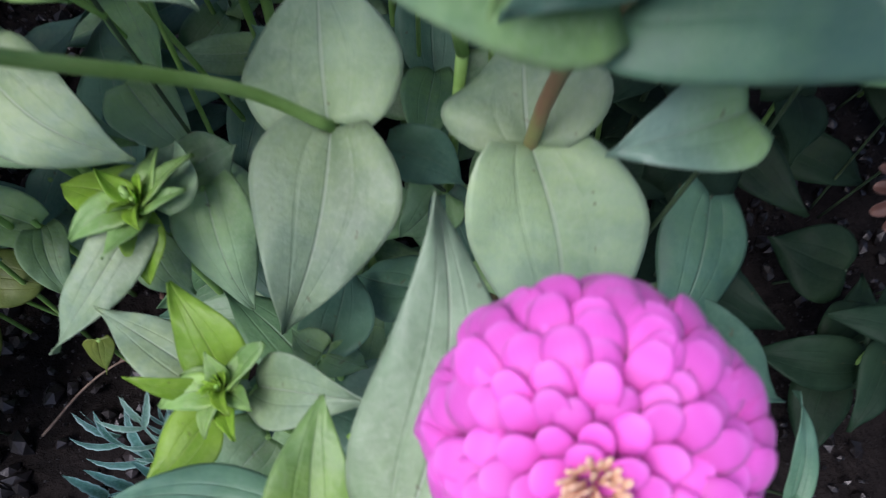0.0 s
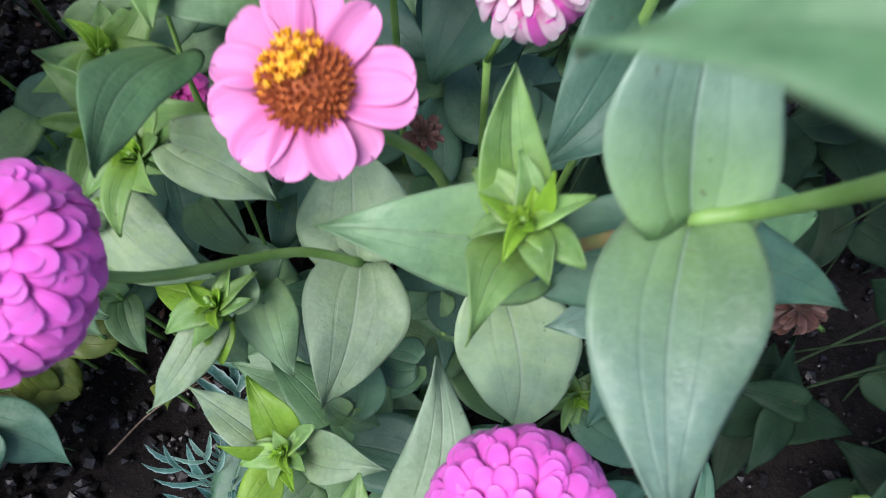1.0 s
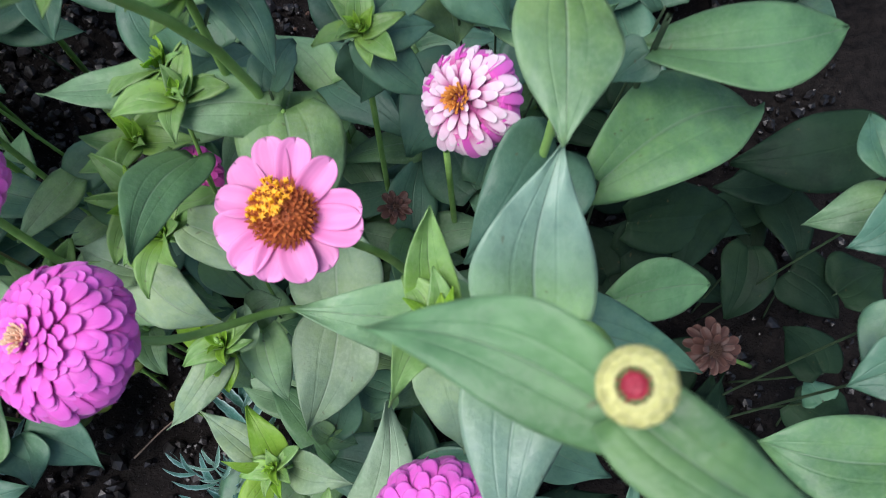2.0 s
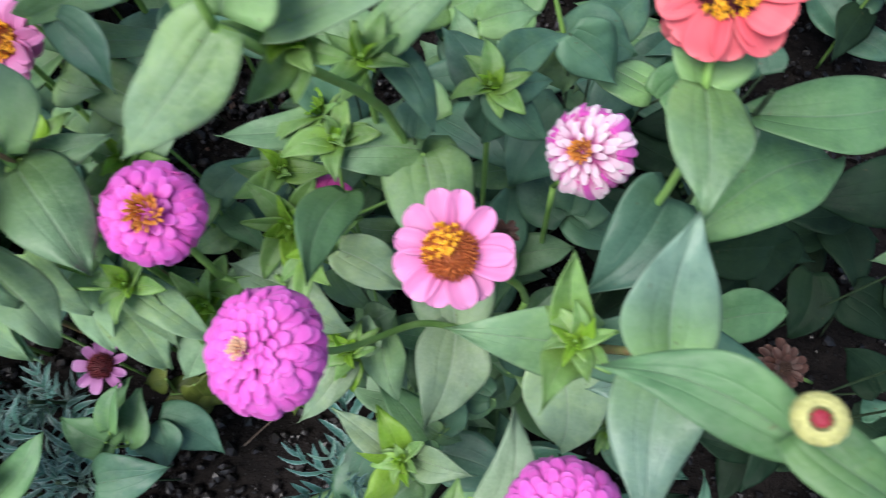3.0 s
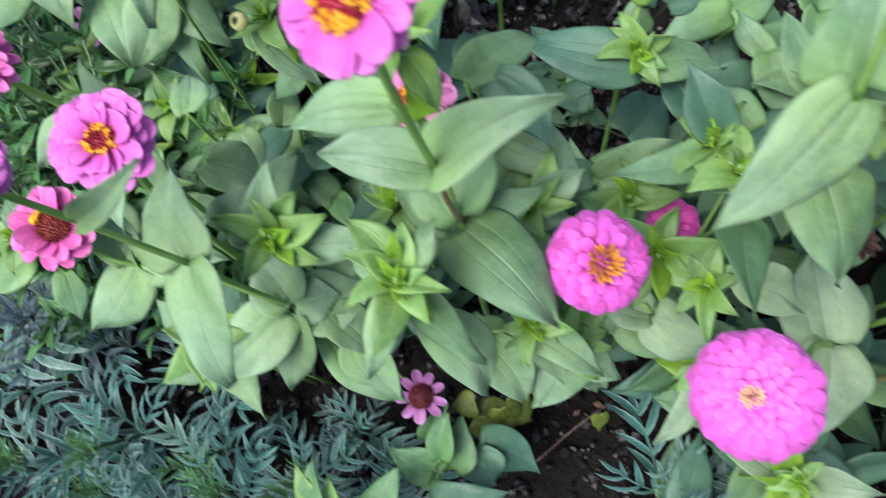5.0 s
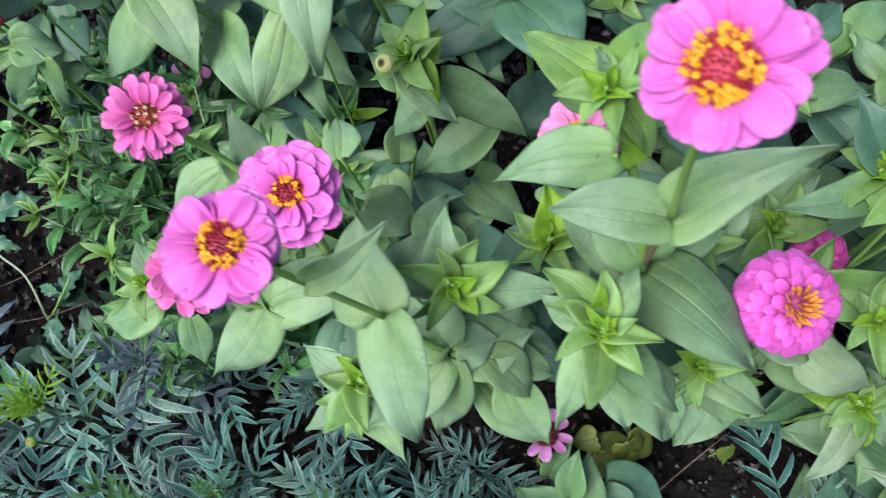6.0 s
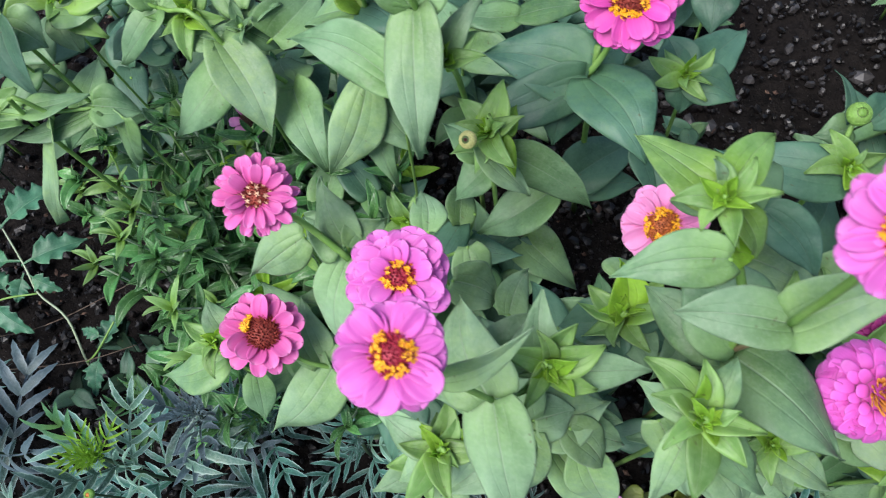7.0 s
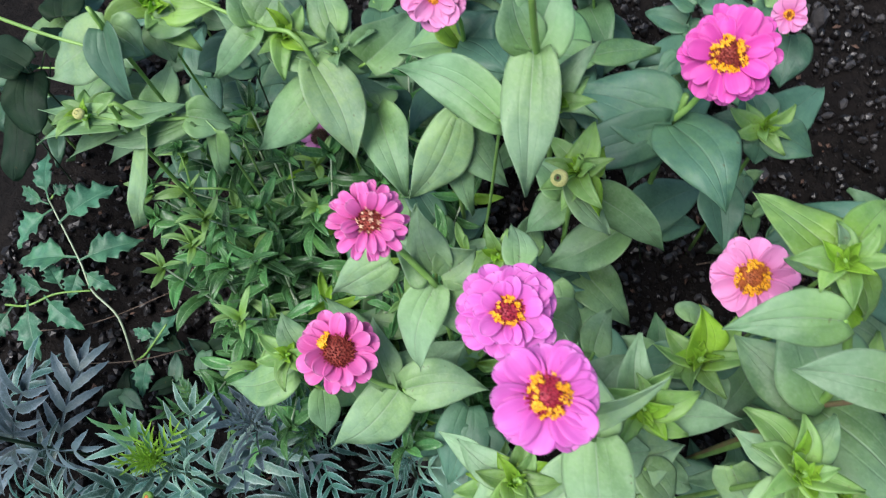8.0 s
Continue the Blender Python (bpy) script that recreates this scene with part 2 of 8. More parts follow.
# ---- building helpers ----
def part(name, mesh, mat, parent, label=""):
    """Links a mesh as one object under a thing or under a part."""
    if isinstance(mesh, bmesh.types.BMesh):
        data = bpy.data.meshes.new(name)
        mesh.to_mesh(data)
        mesh.free()
        mesh = data
    if mat and not mesh.materials:
        mesh.materials.append(mat)
    ob = new(name, mesh)
    ob.parent = parent
    if parent.type == "EMPTY":
        ob.matrix_parent_inverse = Matrix.Translation(-parent.location)
    if label:
        tagged(ob, label)
    return ob


def smooth(mesh):
    mesh.polygons.foreach_set("use_smooth", [True] * len(mesh.polygons))
    mesh.update()
    return mesh


def sheet(name, top, depth, across=None):
    """A thin closed blade from a grid of points (rows along, columns across), with a thickness; its UV runs along and across."""
    n, m = top.shape[:2]
    du, dv = np.gradient(top, axis=0), np.gradient(top, axis=1)
    nrm = np.cross(du, dv)
    nrm /= np.linalg.norm(nrm, axis=2, keepdims=True) + 1e-12
    pts = np.concatenate([top.reshape(-1, 3), (top - nrm * depth).reshape(-1, 3)])
    idx = np.arange(n * m).reshape(n, m)
    a, b, c, d = idx[:-1, :-1], idx[1:, :-1], idx[1:, 1:], idx[:-1, 1:]
    faces = np.stack([a, b, c, d], -1).reshape(-1, 4).tolist()
    faces += (np.stack([a, d, c, b], -1).reshape(-1, 4) + n * m).tolist()
    ring = idx[0].tolist() + idx[1:, -1].tolist() + idx[-1, -2::-1].tolist() + idx[-2:0:-1, 0].tolist()
    for p, q in zip(ring, ring[1:] + ring[:1]):
        faces.append([p, q, q + n * m, p + n * m])
    mesh = bpy.data.meshes.new(name)
    mesh.from_pydata(pts.tolist(), [], faces)
    uu, vv = np.meshgrid(np.linspace(0, 1, n), np.linspace(0, 1, m) if across is None else 0.5 + 0.5 * across, indexing="ij")
    flat = np.tile(np.stack([uu.ravel(), vv.ravel()], -1), (2, 1))
    layer = mesh.uv_layers.new(name="UVMap")
    loops = np.empty(len(mesh.loops), int)
    mesh.loops.foreach_get("vertex_index", loops)
    layer.data.foreach_set("uv", flat[loops].ravel())
    return smooth(mesh)


def outline(u, broad, sharp):
    """The half-width of an ovate blade along its length, 1 at its widest."""
    w = (u + 0.05) ** broad * np.clip(1 - u, 0, 1) ** sharp
    return w / w.max()


SIDE = np.array([0.06, 0.15, 0.24, 0.31, 0.36, 0.41, 0.49, 0.57, 0.63, 0.68, 0.73, 0.82, 0.91, 1.0])
COLUMNS = np.concatenate([-SIDE[::-1], [0.0], SIDE])


def blade(length, width, arch=0.05, fold=0.12, wave=0.03, broad=0.5, sharp=0.85, seed=0, rows=19, cols=0, depth=0.0005):
    """A leaf blade along x: ovate, grooved along its veins, arched, with a nodding tip and a lightly waved edge."""
    rng = np.random.default_rng(seed)
    u = np.linspace(0, 1, rows)[:, None]
    v = (np.linspace(-1, 1, cols) if cols else COLUMNS)[None, :]
    half = 0.5 * width * outline(u, broad, sharp) + 0.0003
    bend = rng.uniform(-0.09, 0.09) * length
    ph = rng.uniform(0, 6.28, 6)
    x = u * length + 0 * v - 0.07 * length * np.abs(v) * (1 - u) * (1 - 2.2 * u)
    y = v * half * (1 + 0.05 * np.sin(7 * u + ph[3])) + bend * np.sin(np.pi * u)
    z = arch * length * 4 * u * (1 - u) + fold * half * np.abs(v) ** 1.25 - 0.16 * half * v**4
    z = z - rng.uniform(0.0, 0.07) * length * np.clip(u - 0.62, 0, 1) ** 2 / 0.14
    root = np.exp(-((u / 0.25) ** 2)) * np.clip(u * 12, 0.1, 1)
    vein = rng.uniform(0.03, 0.065)
    groove = (0.22 + 0.9 * root) * np.exp(-((v / 0.07) ** 2)) + root * (0.65 * np.exp(-(((np.abs(v) - 0.36) / 0.08) ** 2)) + 0.3 * np.exp(-(((np.abs(v) - 0.68) / 0.10) ** 2)))
    z = z - vein * half * groove + 0.4 * vein * half * rng.uniform(-1, 1) * np.sign(v) * np.abs(v)
    z = z + wave * width * np.abs(v) ** 2.2 * np.sin(9 * u + ph[0] + np.sign(v) * ph[1]) + 0.06 * length * np.sin(2.6 * u + ph[2]) * v
    z = z + 0.018 * width * np.sin(15 * u - 5 * np.abs(v) + ph[4]) * np.abs(v) + 0.015 * width * np.sin(5 * u + 3 * v + ph[5])
    return sheet("blade", np.stack([x, y, z], -1), depth, v[0])


def place(ob, base, axis, up=(0, -0.25, 1), roll=0.0):
    """Stands ob at base with its x along axis and its z as near to up as that allows."""
    x = Vector(axis).normalized()
    z = Vector(up)
    z = (z - x * z.dot(x)).normalized()
    y = z.cross(x)
    m = Matrix((x, y, z)).transposed().to_4x4()
    ob.matrix_basis = Matrix.Translation(base) @ m @ pose(0, 0, 0, roll, 0, 0)
    return ob


COUNT = [0]


def leaf(plant, base, tip, width, kind="m", roll=0.0, arch=0.05, fold=0.14, wave=0.03, broad=0.56, sharp=1.24, calm=1.0, fine=True):
    COUNT[0] += 1
    rng = random.Random(COUNT[0])
    base, tip = Vector(base), Vector(tip)
    lift = 0.15 if kind == "o" else 1.0
    mesh = blade((tip - base).length, width, lift * (arch + rng.uniform(-0.02, 0.05)), lift * (fold + calm * rng.uniform(-0.2, 0.34)), wave * rng.uniform(0.6, 1.8), broad + rng.uniform(-0.1, 0.12), sharp + rng.uniform(-0.14, 0.18), COUNT[0], 19 if fine else 13, 0 if fine else 11)
    return place(part("leaf", mesh, LEAF[kind], plant), base, tip - base, roll=roll + calm * rng.uniform(-16, 16))


def tube(points, radius, sides=8, rings=5, taper=1.0):
    """A round stalk along a smooth line through the points."""
    pts = [Vector(p) for p in points]
    pts = [pts[0] * 2 - pts[1]] + pts + [pts[-1] * 2 - pts[-2]]
    line = []
    for i in range(1, len(pts) - 2):
        a, b, c, d = pts[i - 1 : i + 3]
        for k in range(rings):
            s = k / rings
            line.append(0.5 * (2 * b + (c - a) * s + (2 * a - 5 * b + 4 * c - d) * s * s + (3 * b - a - 3 * c + d) * s**3))
    line.append(pts[-2])
    bm = bmesh.new()
    before = None
    for i, p in enumerate(line):
        way = (line[min(i + 1, len(line) - 1)] - line[max(i - 1, 0)]).normalized()
        side = way.orthogonal() if before is None else (before - way * before.dot(way))
        side.normalize()
        before = side
        other = way.cross(side)
        r = radius * (1 + (taper - 1) * i / (len(line) - 1))
        ring = [bm.verts.new(p + r * (side * math.cos(6.2832 * k / sides) + other * math.sin(6.2832 * k / sides))) for k in range(sides)]
        if i:
            for k in range(sides):
                bm.faces.new((last[k], last[(k + 1) % sides], ring[(k + 1) % sides], ring[k]))
        else:
            bm.faces.new(ring[::-1])
        last = ring
    bm.faces.new(last)
    mesh = bpy.data.meshes.new("stalk")
    bm.to_mesh(mesh)
    bm.free()
    return smooth(mesh)


def stem(plant, *points, radius=0.0026, mat=None, taper=0.8):
    return part("stem", tube(points, radius, taper=taper), mat or STEM, plant)


def plant_at(x, y, label, name="zinnia_plant", category="zinnia", group="zinnias in the bed"):
    """An Empty at the foot of a plant; its parts are given in the place's own coordinates."""
    ob = new(name)
    ob.location = (x, y, 0)
    ob.empty_display_size = 0.02
    return tagged(ob, label, category, group)


SMALL = {}


def small_blade(kind, length, width, variant, broad=0.6, sharp=0.9):
    """Small blades that many stalks share."""
    key = (kind, round(length, 4), round(width, 4), variant)
    if key not in SMALL:
        SMALL[key] = blade(length, width, (0.10, -0.02, 0.16)[variant % 3], 0.45, 0.05, broad, sharp, 900 + variant, 9, 9, 0.0004)
        SMALL[key].materials.append(LEAF[kind])
    return SMALL[key]


def shoot(plant, at, size=0.02, kind="y", lean=(0, -0.2, 1), count=8, seed=1, bud=True):
    """A growing tip: crossed pairs of cupped young leaves, the inner ones small and upright round a tiny bud."""
    rng = random.Random(seed * 7 + 1)
    up = (Vector(lean) + Vector((rng.uniform(-0.35, 0.35), rng.uniform(-0.35, 0.35), 0))).normalized()
    side = up.orthogonal().normalized()
    turn = rng.uniform(0, 3.14)
    for i in range(count):
        j = i // 2
        f = j / max(1, (count - 1) // 2)
        a = turn + (i % 2) * math.pi + j * 1.57 + rng.uniform(-0.28, 0.28)
        out = side * math.cos(a) + up.cross(side) * math.sin(a)
        way = out * (1.0 - 0.38 * f) + up * (0.18 + 1.1 * f**0.8 + rng.uniform(-0.18, 0.18))
        s = size * (1.62 - 1.12 * f**0.7) * rng.uniform(0.75, 1.2)
        look_kind = ("s" if j == 0 or (j == 1 and rng.random() < 0.5) else "y") if kind == "y" else kind
        ob = part("leaf", small_blade(look_kind, 0.02, 0.02 * (0.52, 0.44, 0.36)[(i + seed) % 3], (i + seed) % 3, 0.55, 1.05), None, plant)
        place(ob, Vector(at) + out * size * 0.04 - up * size * 0.12 * (1 - f), way, up - out * 0.9, rng.uniform(-24, 24))
        ob.matrix_basis = ob.matrix_basis @ Matrix.Scale(s / 0.02, 4)
    for i in range(4 if kind == "y" else 0):
        a = turn + 0.78 + i * 1.57 + rng.uniform(-0.3, 0.3)
        out = side * math.cos(a) + up.cross(side) * math.sin(a)
        ob = part("leaf", small_blade("s", 0.02, 0.0088, (i + seed) % 3, 0.55, 1.05), None, plant)
        place(ob, Vector(at) - up * size * 0.18, out + up * rng.uniform(0.05, 0.45), up - out * 0.6, rng.uniform(-20, 20))
        ob.matrix_basis = ob.matrix_basis @ Matrix.Scale(size * rng.uniform(1.3, 1.9) / 0.02, 4)
    for i in range(5 if kind == "y" else 0):
        a = turn + 0.6 + i * 2.39996
        out = side * math.cos(a) + up.cross(side) * math.sin(a)
        ob = part("leaf", small_blade("y", 0.02, 0.0078, (i + seed) % 3, 0.55, 0.95), None, plant)
        place(ob, Vector(at) + out * size * 0.05, out * 0.42 + up * (0.8 + 0.25 * rng.random()), up - out * 1.6, rng.uniform(-30, 30))
        ob.matrix_basis = ob.matrix_basis @ Matrix.Scale(size * rng.uniform(0.42, 0.72) / 0.02, 4)
    if bud:
        bm = bmesh.new()
        bmesh.ops.create_uvsphere(bm, u_segments=10, v_segments=7, radius=size * 0.11)
        for v in bm.verts:
            v.co *= 1 + 0.16 * math.sin(5 * math.atan2(v.co.y, v.co.x)) * (1 - abs(v.co.z) / (size * 0.11))
        ob = part("bud", bm, BUD, plant)
        smooth(ob.data)
        ob.location = Vector(at) + up * size * 0.16


# ---- flowers ----
def petal_mesh(length, width, cup=0.25, droop=0.1, notch=0.03, full=0.6, rows=11, cols=9, narrow=0.4):
    """A ray petal along x: narrow at the root, broad and round at the end. full: where along it the end begins to round off."""
    s = np.linspace(0, 1, rows)[:, None]
    u = 1 - (1 - s) ** 1.7
    v = np.linspace(-1, 1, cols)[None, :]
    grow = narrow + (1 - narrow) * np.sin(0.5 * np.pi * np.clip(u / full, 0, 1))
    close = np.sqrt(np.clip(1 - np.clip((u - full) / (1 - full), 0, 1) ** 3.4, 0.0004, 1))
    half = 0.5 * width * grow * close
    x = u * length - notch * length * np.exp(-((v / 0.3) ** 2)) * u**8 + 0 * v
    y = half * v
    z = cup * half * v**2 - droop * length * u**2 + 0.05 * length * np.sin(np.pi * u) - 0.014 * width * np.cos(3 * np.pi * v) * u * close
    return sheet("petal", np.stack([x, y, z], -1), 0.0005)


def head_frame(plant, at, facing, size):
    """The green cup under a flower; the flower's parts hang on it, with z out of the flower."""
    bm = bmesh.new()
    bmesh.ops.create_cone(bm, cap_ends=True, segments=16, radius1=size * 0.10, radius2=size * 0.24, depth=size * 0.26)
    bmesh.ops.translate(bm, verts=bm.verts, vec=(0, 0, -size * 0.15))
    bmesh.ops.bevel(bm, geom=bm.edges[:], offset=size * 0.02, segments=2, affect="EDGES")
    cup = part("flower_head", bm, SEPAL, plant)
    smooth(cup.data)
    q = Vector(facing).to_track_quat("Z", "Y").to_matrix().to_4x4()
    cup.matrix_basis = Matrix.Translation(at) @ q
    return cup


def spiked_dome(radius, height, count, spike, seed):
    """A dome of many small upright scales."""
    rng = random.Random(seed)
    bm = bmesh.new()
    bmesh.ops.create_uvsphere(bm, u_segments=16, v_segments=8, radius=1.0)
    bmesh.ops.scale(bm, vec=(radius * 0.92, radius * 0.92, height * 0.92), verts=bm.verts)
    verts, faces = [v.co.copy() for v in bm.verts], [[v.index for v in f.verts] for f in bm.faces]
    bm.free()
    for i in range(count):
        th, a = math.acos(1 - 0.98 * (i + 0.5) / count), i * 2.39996
        n = Vector((math.sin(th) * math.cos(a), math.sin(th) * math.sin(a), math.cos(th)))
        p = Vector((n.x * radius, n.y * radius, n.z * height)) * 0.95
        t = n.orthogonal().normalized()
        b = n.cross(t)
        way = (n + Vector((rng.uniform(-0.4, 0.4), rng.uniform(-0.4, 0.4), 0.5))).normalized()
        s, k = spike * rng.uniform(0.7, 1.3), len(verts)
        verts += [p + t * s * 0.35, p - t * s * 0.2 + b * s * 0.3, p - t * s * 0.2 - b * s * 0.3, p + way * s]
        faces += [[k, k + 1, k + 3], [k + 1, k + 2, k + 3], [k + 2, k, k + 3]]
    mesh = bpy.data.meshes.new("disc")
    mesh.from_pydata([tuple(v) for v in verts], [], faces)
    return mesh


def floret_mesh(size):
    """A five-lobed star on a short tube."""
    bm = bmesh.new()
    c = bm.verts.new((0, 0, size * 0.35))
    ring = []
    for k in range(10):
        r, z = (size, size * 0.55) if k % 2 == 0 else (size * 0.38, size * 0.35)
        ring.append(bm.verts.new((r * math.cos(k * 0.6283), r * math.sin(k * 0.6283), z)))
    foot = [bm.verts.new((size * 0.25 * math.cos(k * 0.6283), size * 0.25 * math.sin(k * 0.6283), -size)) for k in range(10)]
    for k in range(10):
        bm.faces.new((c, ring[k], ring[(k + 1) % 10]))
        bm.faces.new((ring[k], foot[k], foot[(k + 1) % 10], ring[(k + 1) % 10]))
    mesh = bpy.data.meshes.new("floret")
    bm.to_mesh(mesh)
    bm.free()
    return mesh


def florets(head, spots, size, mat, lift=0.0):
    mesh = floret_mesh(size)
    rng = random.Random(len(spots))
    mesh.materials.append(mat)
    for i, (x, y, z) in enumerate(spots):
        ob = part("floret", mesh, None, head)
        way = Vector((x, y, z + 0.012))
        ob.matrix_basis = Matrix.Translation((x, y, z + lift)) @ way.to_track_quat("Z", "Y").to_matrix().to_4x4() @ pose(0, 0, 0, rng.uniform(-25, 25), rng.uniform(-25, 25), i * 37) @ Matrix.Scale(rng.uniform(0.7, 1.2), 4)


def ray_flower(plant, at, facing, diameter, colour, rings, disc=0.28, disc_mat=None, dome=0.5, yellow="ring", seed=1, droop=0.1, turn=0.0, wide=1.0):
    """An open flower: rings of (count, reach, tilt up) ray petals round a scaly disc with yellow florets."""
    rng = random.Random(seed)
    r = diameter / 2
    head = head_frame(plant, at, facing, diameter)
    for j, (count, reach, tilt) in enumerate(rings):
        length = r * reach - r * disc * 0.55
        width = min(2 * math.pi * r * reach * 0.8 / count * 1.55, length * 0.85) * wide
        shapes = [petal_mesh(length, width * f, c, d, n) for f, c, d, n in ((1.0, 0.25, droop, 0.06), (0.9, 0.4, droop * 1.8, 0.11), (1.06, 0.1, droop * 0.4, 0.09), (0.96, 0.3, -droop * 0.6, 0.07))]
        for s in shapes:
            s.materials.append(PETAL[colour])
        for i in range(count):
            a = 360 * i / count + turn + j * 180 / count + rng.uniform(-6, 6)
            ob = part("petal", shapes[rng.randrange(4)], None, head)
            ob.matrix_basis = pose(0, 0, 0.0006 * (len(rings) - j) + 0.0011 * (i % 2) + 0.002 * j, 0, 0, a) @ pose(r * disc * 0.5, 0, 0, rng.uniform(-20, 20), -tilt + rng.uniform(-12, 12), rng.uniform(-7, 7)) @ Matrix.Diagonal((rng.uniform(0.86, 1.06), rng.uniform(0.82, 1.08), 1.0, 1.0))
    h = r * disc * 2 * dome
    part("disc", spiked_dome(r * disc, h, 230, r * 0.095, seed), disc_mat or BROWN, head)
    spots = []
    if yellow == "ring":
        clumps = [k * 0.571 + rng.uniform(-0.25, 0.25) for k in range(11)]
        for i in range(115):
            a, th = clumps[i % 11] + rng.gauss(0, 0.2), rng.uniform(0.42, 1.05)
            if i % 11 not in (2, 7) or rng.random() < (0.25 if seed != 51 else 0.9):
                spots.append((r * disc * math.sin(th) * math.cos(a) * 1.12, r * disc * math.sin(th) * math.sin(a) * 1.12, h * math.cos(th) * 1.04))
    elif yellow == "side":
        for i in range(52):
            a, th = 2.2 + rng.uniform(-1.2, 1.2), rng.uniform(0.03, 1.2)
            k = rng.uniform(0.96, 1.2)
            spots.append((r * disc * math.sin(th) * math.cos(a) * k, r * disc * math.sin(th) * math.sin(a) * k, h * math.cos(th) * k))
    elif yellow == "spot":
        for i in range(24):
            a, th = 1.75 + rng.uniform(-0.42, 0.42), rng.uniform(0.75, 1.25)
            spots.append((r * disc * math.sin(th) * math.cos(a) * 1.15, r * disc * math.sin(th) * math.sin(a) * 1.15, h * math.cos(th) * 1.15))
    elif yellow == "full":
        for i in range(44):
            a, th = i * 2.4, 0.1 + 1.2 * (i / 44) ** 0.5
            spots.append((r * disc * math.sin(th) * math.cos(a), r * disc * math.sin(th) * math.sin(a), h * math.cos(th)))
    if spots:
        florets(head, spots, r * (0.105 if yellow == "spot" else 0.072 if yellow == "full" else 0.054), CREAM if yellow == "full" else YELLOW)
    return head


def pompom(plant, at, facing, diameter, colour, count=120, flat=0.72, spread=118, seed=1, centre=0.10, size=0.36, heart=None, eye=0.0, slim=1.0):
    """A ball-shaped double flower: spoon petals shingled from the centre down to the cup. at: the middle of the ball."""
    rng = random.Random(seed)
    r = diameter / 2
    head = head_frame(plant, at, facing, diameter)
    shapes = []
    for cup, droop, w in ((0.10, 0.30, 1.0), (0.0, 0.40, 1.1), (0.2, 0.22, 0.92)):
        s = petal_mesh(r * size * 1.35, r * size * 1.12 * w * slim, -0.2 + cup, droop, 0.0, 0.45, 10, 7, 0.7)
        s.materials.append(PETAL[colour])
        shapes.append(s)
    tops = []
    if heart:
        for s in shapes:
            t = s.copy()
            t.materials.clear()
            t.materials.append(PETAL[heart])
            tops.append(t)
    for k in range(count):
        f = (k + 0.5) / count
        th = radians(spread) * (centre + (1 - centre) * f**0.62)
        a = k * 2.39996 + rng.uniform(-0.13, 0.13)
        out = Vector((math.sin(th) * math.cos(a), math.sin(th) * math.sin(a), math.cos(th)))
        tan = Vector((math.cos(th) * math.cos(a), math.cos(th) * math.sin(a), -math.sin(th)))
        p = Vector((out.x * r, out.y * r, out.z * r * flat)) * (0.99 + rng.uniform(-0.05, 0.035))
        s = (0.62 + 0.45 * min(1.0, f * 2.2)) * rng.uniform(0.88, 1.14)
        way = tan * (0.55 + 0.3 * f) + out * (0.85 - 0.35 * f)
        pick = rng.randrange(3)
        ob = part("petal", (tops if heart and f < 0.55 else shapes)[pick], None, head)
        place(ob, p - way.normalized() * r * size * 0.95 * s, way, out - tan, rng.uniform(-18, 18))
        ob.matrix_basis = ob.matrix_basis @ Matrix.Scale(s, 4)
    part("disc", spiked_dome(r * 0.74, r * flat * 0.76, 60, r * 0.08, seed), PETAL[heart or colour], head)
    e = eye or r * 0.15
    bristle = petal_mesh(e * 0.8, e * 0.2, 0.5, -0.25, 0.0, 0.5, 6, 5, 0.6)
    bristle.materials.append(CREAM if eye == 0.0 else AMBER)
    for i in range(34):
        a, f = i * 2.39996, math.sqrt(i / 34)
        ob = part("floret", bristle, None, head)
        at_eye = Vector((e * 0.75 * f * math.cos(a), e * 0.75 * f * math.sin(a), r * flat * rng.uniform(0.84, 0.96)))
        place(ob, at_eye, (math.cos(a + 0.5) * (0.25 + f), math.sin(a + 0.5) * (0.25 + f), 0.75), (0, 0, 1), rng.uniform(-40, 40))
    return head


def closed_bud(plant, at, facing, diameter, heart, scale_mat, share_open=0.62):
    """A round bud: overlapping pale scales round a coloured heart."""
    r = diameter / 2
    bm = bmesh.new()
    bmesh.ops.create_uvsphere(bm, u_segments=18, v_segments=12, radius=r * 0.86)
    bmesh.ops.scale(bm, vec=(1, 1, 0.8), verts=bm.verts)
    head = part("flower_bud", bm, SEPAL, plant)
    smooth(head.data)
    head.matrix_basis = Matrix.Translation(at) @ Vector(facing).to_track_quat("Z", "Y").to_matrix().to_4x4()
    scale = petal_mesh(r * 0.62, r * 0.5, -0.2, 0.35, 0.0, 0.5, 7, 5, 0.7)
    scale.materials.append(scale_mat)
    for j, (th, n) in enumerate(((0.9, 12), (1.15, 14), (1.5, 14), (1.85, 13))):
        for i in range(n):
            a = 6.2832 * (i + 0.5 * (j % 2)) / n
            out = Vector((math.sin(th) * math.cos(a), math.sin(th) * math.sin(a), math.cos(th) * 0.8))
            tan = Vector((math.cos(th) * math.cos(a), math.cos(th) * math.sin(a), -math.sin(th)))
            ob = part("scale", scale, None, head)
            place(ob, out * r * 0.9 + tan * r * 0.25, out * 0.35 - tan, out)
    part("heart", spiked_dome(r * share_open, r * 0.86, 90, r * 0.12, 3), heart, head)
    return head


